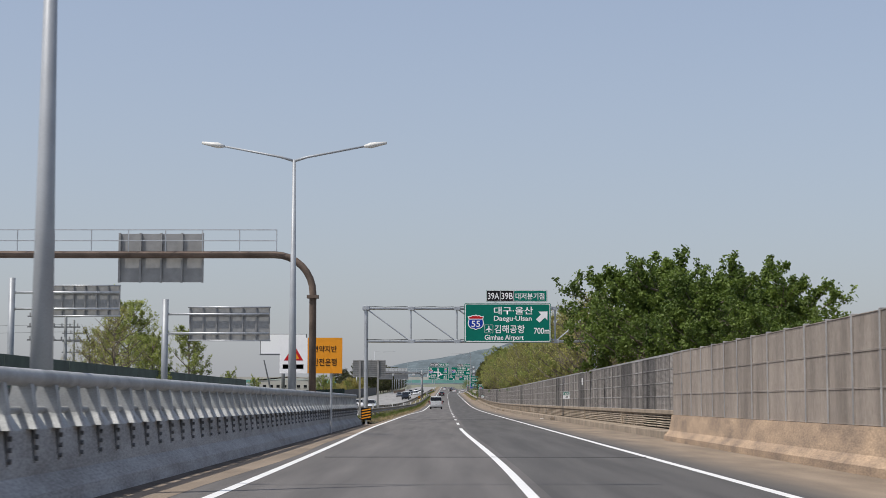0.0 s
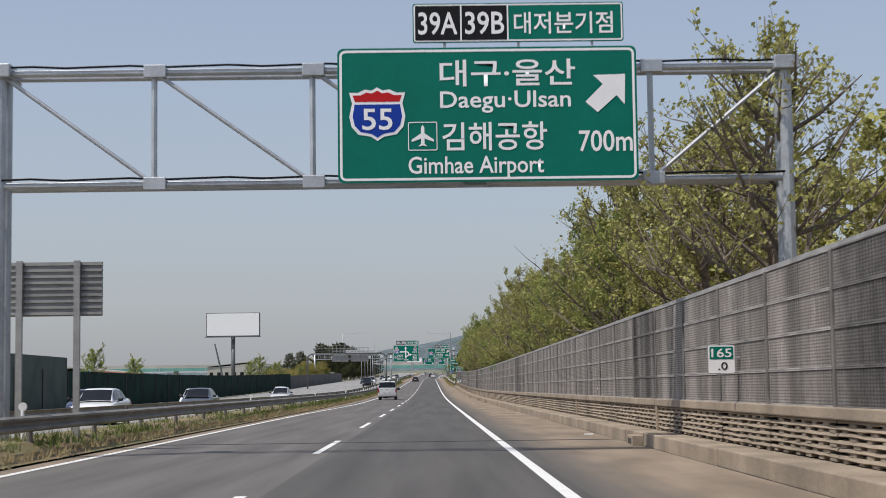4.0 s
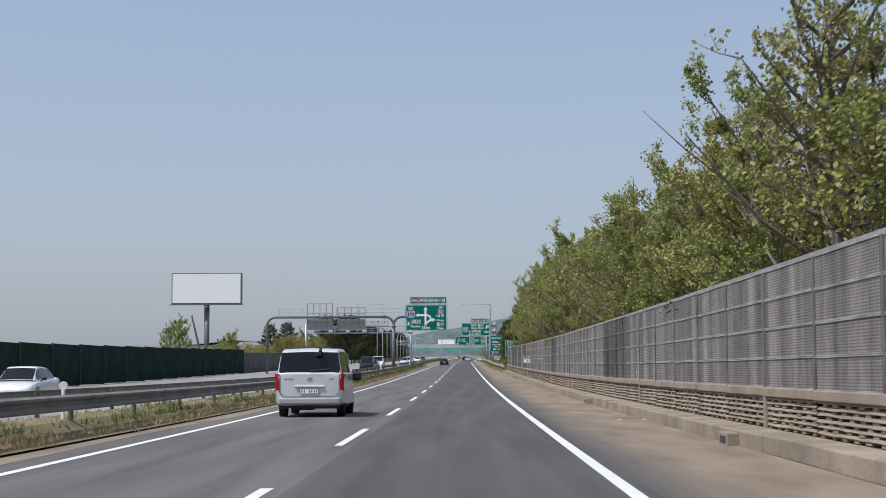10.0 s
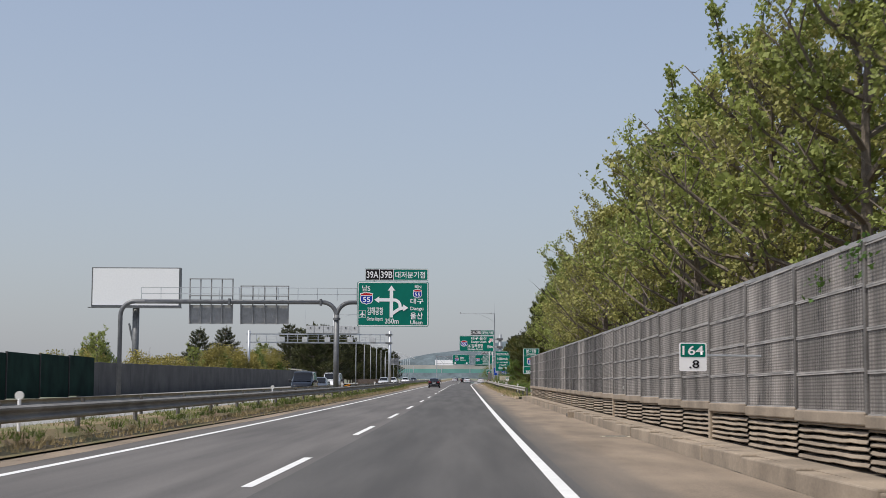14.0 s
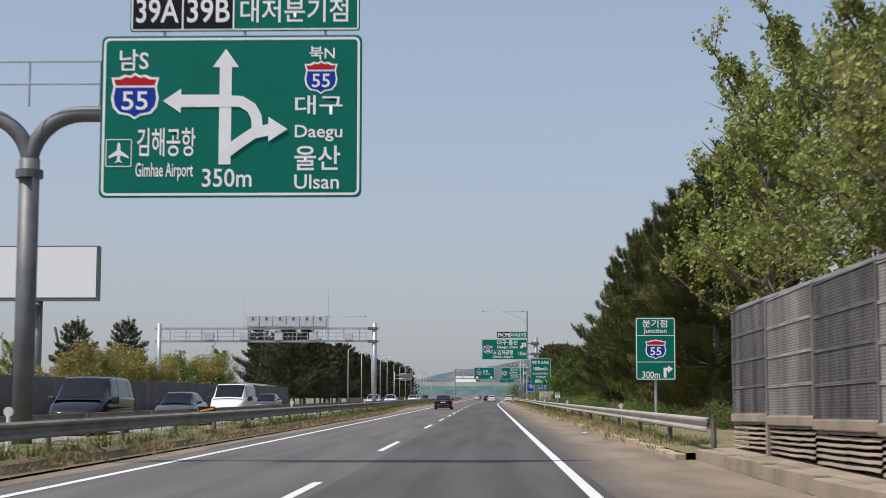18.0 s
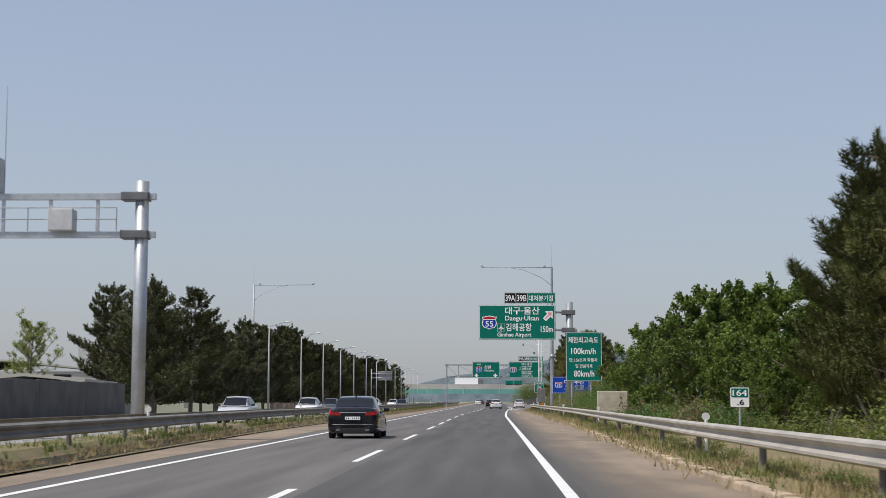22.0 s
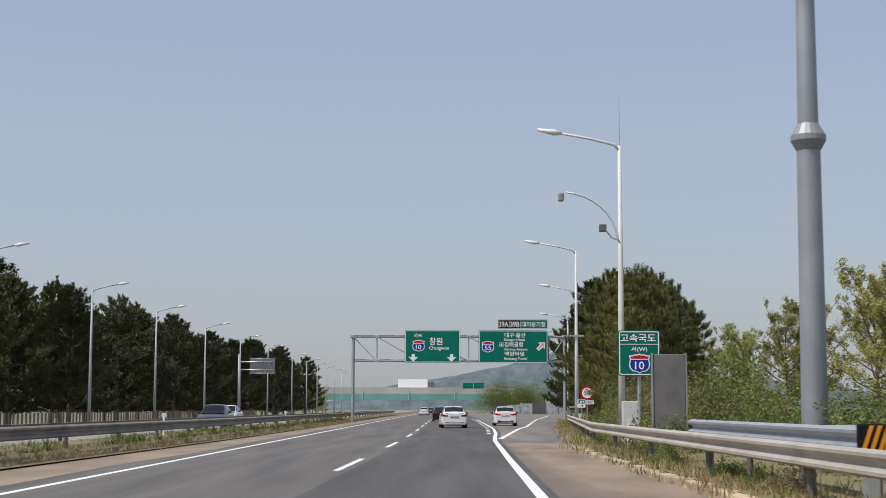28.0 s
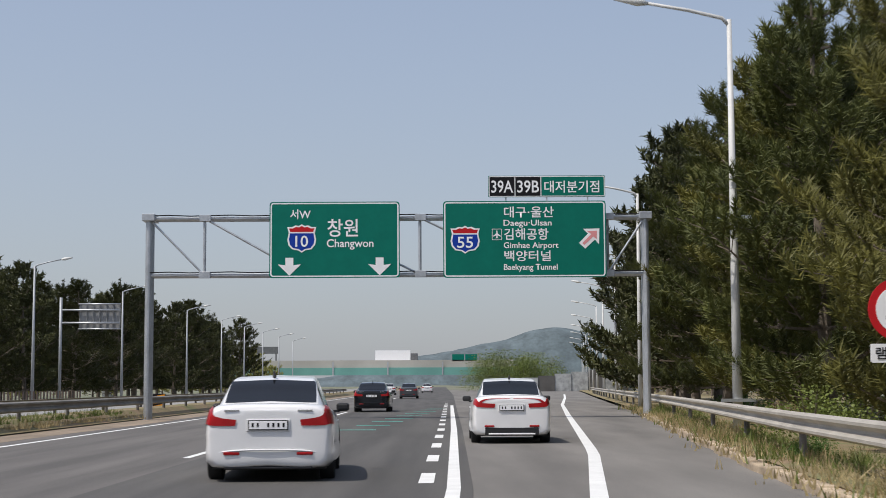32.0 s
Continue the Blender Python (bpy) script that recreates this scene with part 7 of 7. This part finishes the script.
def camera_pole(x, y, h, reach, label):
    th = thing("camera_pole", x, y, zg(y), label, "camera pole", "camera poles")
    part("pole", tube(bmesh.new(), [(0, 0, -0.3), (0, 0, h * 0.5), (0, 0, h)], [0.2, 0.17, 0.12], 12), M["lamp_grey"], th, smooth=True)
    part("arm", tube(bmesh.new(), [(0, 0, h - 0.1), (reach, 0, h - 0.05)], [0.05, 0.035], 8), M["lamp_grey"], th, smooth=True)
    part("brace", tube(bmesh.new(), [(0, 0, h - 2.4), (reach * 0.14, 0, h - 1.4), (reach * 0.4, 0, h - 0.4), (reach * 0.6, 0, h - 0.08)], 0.03, 6), M["lamp_grey"], th, smooth=True)
    part("camera", boxm(reach - 0.16, reach + 0.16, -0.2, 0.2, h - 0.02, h + 0.3, bevel=0.04), M["sign_back_pale"], th)
    part("camera", boxm(reach * 0.1 - 0.14, reach * 0.1 + 0.14, -0.2, 0.2, h + 0.02, h + 0.28, bevel=0.04), M["sign_back_pale"], th)
    bm = bmesh.new()
    rod(bm, (0, 0, h), (0, 0, h + 2.6), 0.025, 0.008, seg=6)
    part("lightning_rod", bm, M["galv"], th)
    for z in (h * 0.35, h * 0.62):
        part("flange", boxm(-0.28, 0.28, -0.28, 0.28, z - 0.05, z + 0.05, bevel=0.02), M["lamp_grey"], th)


camera_pole(-31.5, 692.1, 17.9, 8.6, "very tall grey camera pole beyond the opposite road")

p = thing("camera_pole", 9.6, 643.8, zg(643.8), "very tall grey camera pole with a flanged joint and long arm", "camera pole", "camera poles")
part("lower_shaft", tube(bmesh.new(), [(0, 0, -0.3), (0, 0, 6.1)], [0.25, 0.215], 28), M["galv_grey"], p)
part("flange", tube(bmesh.new(), [(0, 0, 6.02), (0, 0, 6.2), (0, 0, 6.3), (0, 0, 6.52)], [0.22, 0.32, 0.32, 0.19], 18), M["galv_grey"], p)
part("upper_shaft", tube(bmesh.new(), [(0, 0, 6.5), (0, 0, 16.35)], [0.19, 0.11], 28), M["galv_grey"], p)
part("arm", tube(bmesh.new(), [(0, 0, 16.25), (-7.9, 0, 16.3)], [0.05, 0.035], 8), M["lamp_grey"], p, smooth=True)
part("brace", tube(bmesh.new(), [(0, 0, 14.2), (-1.1, 0, 15.1), (-3.2, 0, 16.0), (-4.8, 0, 16.27)], 0.03, 6), M["lamp_grey"], p, smooth=True)
part("camera", boxm(-8.05, -7.75, -0.18, 0.18, 16.32, 16.6, bevel=0.04), M["sign_back_pale"], p)
part("camera", boxm(-0.95, -0.7, -0.18, 0.18, 16.32, 16.56, bevel=0.04), M["sign_back_pale"], p)
bm = bmesh.new()
rod(bm, (0, 0, 16.3), (0, 0, 18.7), 0.025, 0.008, seg=6)
part("lightning_rod", bm, M["galv"], p)

e = thing("crash_end", 8.1, 634.2, zg(634.2), "orange and black striped end of a guard rail", "rail end")
part("cap", boxm(-0.24, 0.16, -0.06, 0.0, 0.71, 1.14, bevel=0.02), M["sign_black"], e)
for k in range(4):
    x = -0.23 + 0.1 * k
    part("stripe", flat([(x, 0.73), (x + 0.05, 0.73), (min(x + 0.19, 0.15), 1.12), (min(x + 0.14, 0.11), 1.12)], -0.066, 0.004), M["sign_orange"], e)
part("foot", boxm(-0.1, 0.02, -0.05, 0.3, -0.2, 0.72), M["galv"], e)
part("beam", boxm(-0.03, 0.1, 0.0, 13.4, 0.74, 1.13, bevel=0.03), M["galv"], e)
for xx, yy in ((-5.3, 91.4), (-7.6, 420.0), (-7.6, 775)):
    e = thing("crash_end", xx, yy, zg(yy), "orange and black striped end of the median guard rail", "rail end")
    part("cap", boxm(-0.3, 0.3, -0.05, 0.0, 0.25, 0.95, bevel=0.02), M["sign_black"], e)
    for k in range(4):
        z = 0.3 + 0.15 * k
        part("stripe", flat([(-0.26, z), (0.26, z + 0.1), (0.26, z + 0.17), (-0.26, z + 0.07)], -0.056, 0.004), M["sign_orange"], e)
    part("foot", boxm(-0.06, 0.06, 0.0, 0.1, -0.2, 0.3), M["galv"], e)

# panel back beside the route marker
c = thing("info_panel", 8.75, 656.3, zg(656.3), "dark grey framed panel back on a low stand", "panel")
part("panel", boxm(-0.42, 0.42, 0, 0.1, 0.8, 2.72, bevel=0.02), M["panel_grey"], c)
part("frame", boxm(-0.46, -0.42, -0.02, 0.12, 0.5, 2.75), M["galv_grey"], c)
part("frame", boxm(0.42, 0.46, -0.02, 0.12, 0.5, 2.75), M["galv_grey"], c)
part("stand", boxm(-0.3, 0.3, 0.02, 0.3, -0.2, 0.8), M["concrete_grey"], c)
c = thing("concrete_block", 9.75, 556.6, zg(556.6), "pale weathered concrete slab standing in the weeds", "slab")
part("slab", boxm(-0.86, 0.86, -0.12, 0.12, -0.1, 1.86, bevel=0.03), M["concrete_pale"], c)

# reflector studs on posts
def stud(x, y, z0, h, label):
    th = thing("delineator", x, y, zg(y), label, "delineator", "delineators")
    bm = bmesh.new()
    rod(bm, (0, 0, z0), (0, 0, z0 + h - 0.06), 0.035, seg=8)
    part("post", bm, M["sign_white"], th)
    bm = bmesh.new()
    bmesh.ops.create_cone(bm, cap_ends=True, segments=16, radius1=0.085, radius2=0.085, depth=0.05, matrix=Matrix.Translation((0, 0, z0 + h)) @ Matrix.Rotation(radians(90), 4, "X"))
    part("reflector", bm, M["lamp_white"], th)


for k in range(9):
    stud(7.62, 47.5 + 40 * k if k else 53.0, 1.0, 0.22, "small white reflector on the wall beam")
for k in range(8):
    y = 421 + 39.5 * k
    stud(x_rail_r(y) + 0.25, y, 0.0, 0.98, "white round delineator behind the guard rail")
for k in range(16):
    y = 110 + 40 * k
    stud(x_rail_l(y) - 0.25, y, 0.0, 1.05, "white round delineator behind the median rail")

# billboard
b = thing("billboard", -60.1, 580, zg(580) + 0.4, "blank white billboard on a single dark column", "billboard")
part("column", tube(bmesh.new(), [(0, 0.8, -3), (0, 0.8, 14.3)], 0.65, 14), M["steel_dark"], b, smooth=True)
part("box", boxm(-8.5, 8.5, 0.05, 1.7, 14.2, 21.8, bevel=0.03), M["steel_dark"], b)
part("sheet", boxm(-8.25, 8.25, -0.02, 0.046, 14.55, 21.6), M["billboard"], b, "blank white sheet")
part("catwalk", boxm(-8.9, 8.9, -1.0, 0.0, 14.0, 14.15), M["steel_dark"], b)
b = thing("billboard", -40.0, 640, zg(640), "small white billboard beyond the fence", "billboard")
part("box", boxm(-3, 3, 0, 0.8, 5.0, 7.6), M["sign_back_pale"], b)
part("column", boxm(-0.3, 0.3, 0.2, 0.6, -3, 5.0), M["steel_dark"], b)

# low buildings beyond the fence
def shed(x, y, w, dpt, h, wall_m, roof_m, label, rows=2):
    th = thing("warehouse", x, y, zg(y) - 1.5, label, "building", "low buildings")
    part("wall", boxm(-w / 2, w / 2, 0, dpt, 0, h), M[wall_m], th)
    bm = bmesh.new()
    pts = [(-w / 2 - 0.4, h), (0, h + w * 0.05), (w / 2 + 0.4, h), (w / 2 + 0.4, h + 0.25), (0, h + 0.25 + w * 0.05), (-w / 2 - 0.4, h + 0.25)]
    a = [bm.verts.new((px, -0.4, pz)) for px, pz in pts]
    c = [bm.verts.new((px, dpt + 0.4, pz)) for px, pz in pts]
    bm.faces.new(a)
    bm.faces.new(c[::-1])
    for i in range(6):
        bm.faces.new((a[i], c[i], c[(i + 1) % 6], a[(i + 1) % 6]))
    part("roof", bm, M[roof_m], th)
    n = max(2, int(w / 3))
    for r in range(rows):
        for k in range(n):
            xx = -w / 2 + w * (k + 0.5) / n
            wd = part("window", boxm(xx - 0.7, xx + 0.7, -0.06, 0.004, 1.0 + 2.6 * r, 2.2 + 2.6 * r), M["car_glass"], th)
            part("sill", boxm(xx - 0.8, xx + 0.8, -0.14, -0.062, 0.9 + 2.6 * r, 1.0 + 2.6 * r), M["overpass_grey"], wd)


for x, y, w, dpt, h, a, r, lab in ((-44, 300, 18, 20, 4.2, "overpass_grey", "roof_red", "low grey warehouse with a reddish roof"), 
                                   (-75, 420, 26, 20, 5, "overpass_green", "overpass_grey", "pale green hall in the fields"),
                                   (-38, 200, 14, 18, 4.4, "overpass_grey", "roof_red", "low grey house beyond the fence"), (-45, 150, 16, 14, 6.0, "billboard", "overpass_grey", "white two-storey block beyond the fence"),
                                   (36, 600, 16, 12, 3.2, "concrete", "roof_red", "low brown house behind the scrub"), (-34, 590, 9, 10, 4.2, "billboard", "overpass_grey", "white cabin between the pines"),
                                   (-70, 700, 30, 20, 7, "overpass_grey", "overpass_grey", "grey hall far off")):
    shed(x, y, w, dpt, h, a, r, lab)

# cables and poles beyond the opposite road
for k, (x, y) in enumerate(((-36, 150), (-41, 190), (-31.4, 120), (-29.7, 120.5), (-47, 240))):
    th = thing("utility_pole", x, y, -1.5, "concrete utility pole with cross arms and insulators", "utility pole", "utility poles")
    part("pole", tube(bmesh.new(), [(0, 0, 0), (0, 0, 10.5)], [0.18, 0.1], 8), M["concrete_grey"], th)
    for z in (9.2, 8.4, 7.4):
        part("cross_arm", boxm(-1.1, 1.1, -0.06, 0.06, z, z + 0.1), M["steel_dark"], th)
        for q in (-0.9, -0.3, 0.3, 0.9):
            part("insulator", boxm(q - 0.05, q + 0.05, -0.05, 0.05, z + 0.1, z + 0.32), M["sign_back"], th)
for z in (7.9, 8.6):
    th = tagged(part("power_line", tube(bmesh.new(), [(-90, 150, z + 1), (-60, 150, z - 0.5), (-36, 150, z)], 0.02, 4), M["steel_dark"]), "thin black power line between utility poles", "cable")
th = thing("crane", -70, 640, 5, "thin crane jib on the skyline", "crane")
part("jib", tube(bmesh.new(), [(0, 0, -4), (-4, 0, 13)], [0.5, 0.25], 6), M["steel_dark"], th)

# litter on the shoulder
rng = random.Random(9)
for x, y, w in ((5.75, 203.6, 0.3), (5.9, 22.5, 0.5), (6.3, 598, 0.35), (5.6, 632, 0.3), (6.6, 121, 0.25), (6.1, 420, 0.4)):
    th = tagged(part("litter", boxm(-w / 2, w / 2, -0.06, 0.06, 0, 0.035, bevel=0.012), M["sign_white"], at=pose(x, y, zg(y), 0, 0, rng.uniform(0, 180))), "scrap of pale litter on the shoulder", "litter", "litter")
# drain boxes in the kerb
for y in (113, 208.5, 226, 257.5, 341):
    th = thing("drain_box", 6.95, y, zg(y), "concrete drain box let into the kerb", "drain", "drain boxes")
    part("box", boxm(-0.2, 0.3, 0, 0.9, -0.05, 0.22, bevel=0.015), M["concrete"], th)
    # dark plate on the solid box, painted as the shade of its mouth
    part("opening", boxm(-0.206, -0.2, 0.15, 0.75, 0.04, 0.16), M["panel_dark"], th)
# sign bridge and lorry on the far overpass
th = thing("overpass_gantry", -46, 1149, 18.6, "dark sign gantry on the far overpass", "gantry")
part("frame", boxm(-5, 5, 0, 0.4, 2.5, 4.5), M["steel_dark"], th)
part("leg", boxm(-4.6, -4.2, 0, 0.4, 0, 2.5), M["steel_dark"], th)
part("leg", boxm(4.2, 4.6, 0, 0.4, 0, 2.5), M["steel_dark"], th)
th = thing("lorry", -8, 1151, 18.0, "white box lorry crossing the far overpass", "lorry")
part("box", boxm(-5.5, 4.5, 0, 2.4, 1.0, 4.0), M["billboard"], th)
part("cab", boxm(4.6, 6.6, 0, 2.4, 0.7, 3.2, bevel=0.2), M["steel_dark"], th)
bm = bmesh.new()
for xx in (-4, 3.4, 5.6):
    rod(bm, (xx, 0.1, 0.5), (xx, 2.3, 0.5), 0.5, seg=12)
part("wheel", bm, M["rubber"], th)
for xx in (10.1, 13.8):
    th = thing("overpass_sign", xx, 1148, 18.6, "green direction sign on the far overpass", "road sign")
    part("sign_face", boxm(-1.7, 1.7, 0, 0.2, 0.2, 2.1), M["sign_green"], th)
    part("post", boxm(-0.1, 0.1, 0.2, 0.4, 0, 2.0), M["galv"], th)
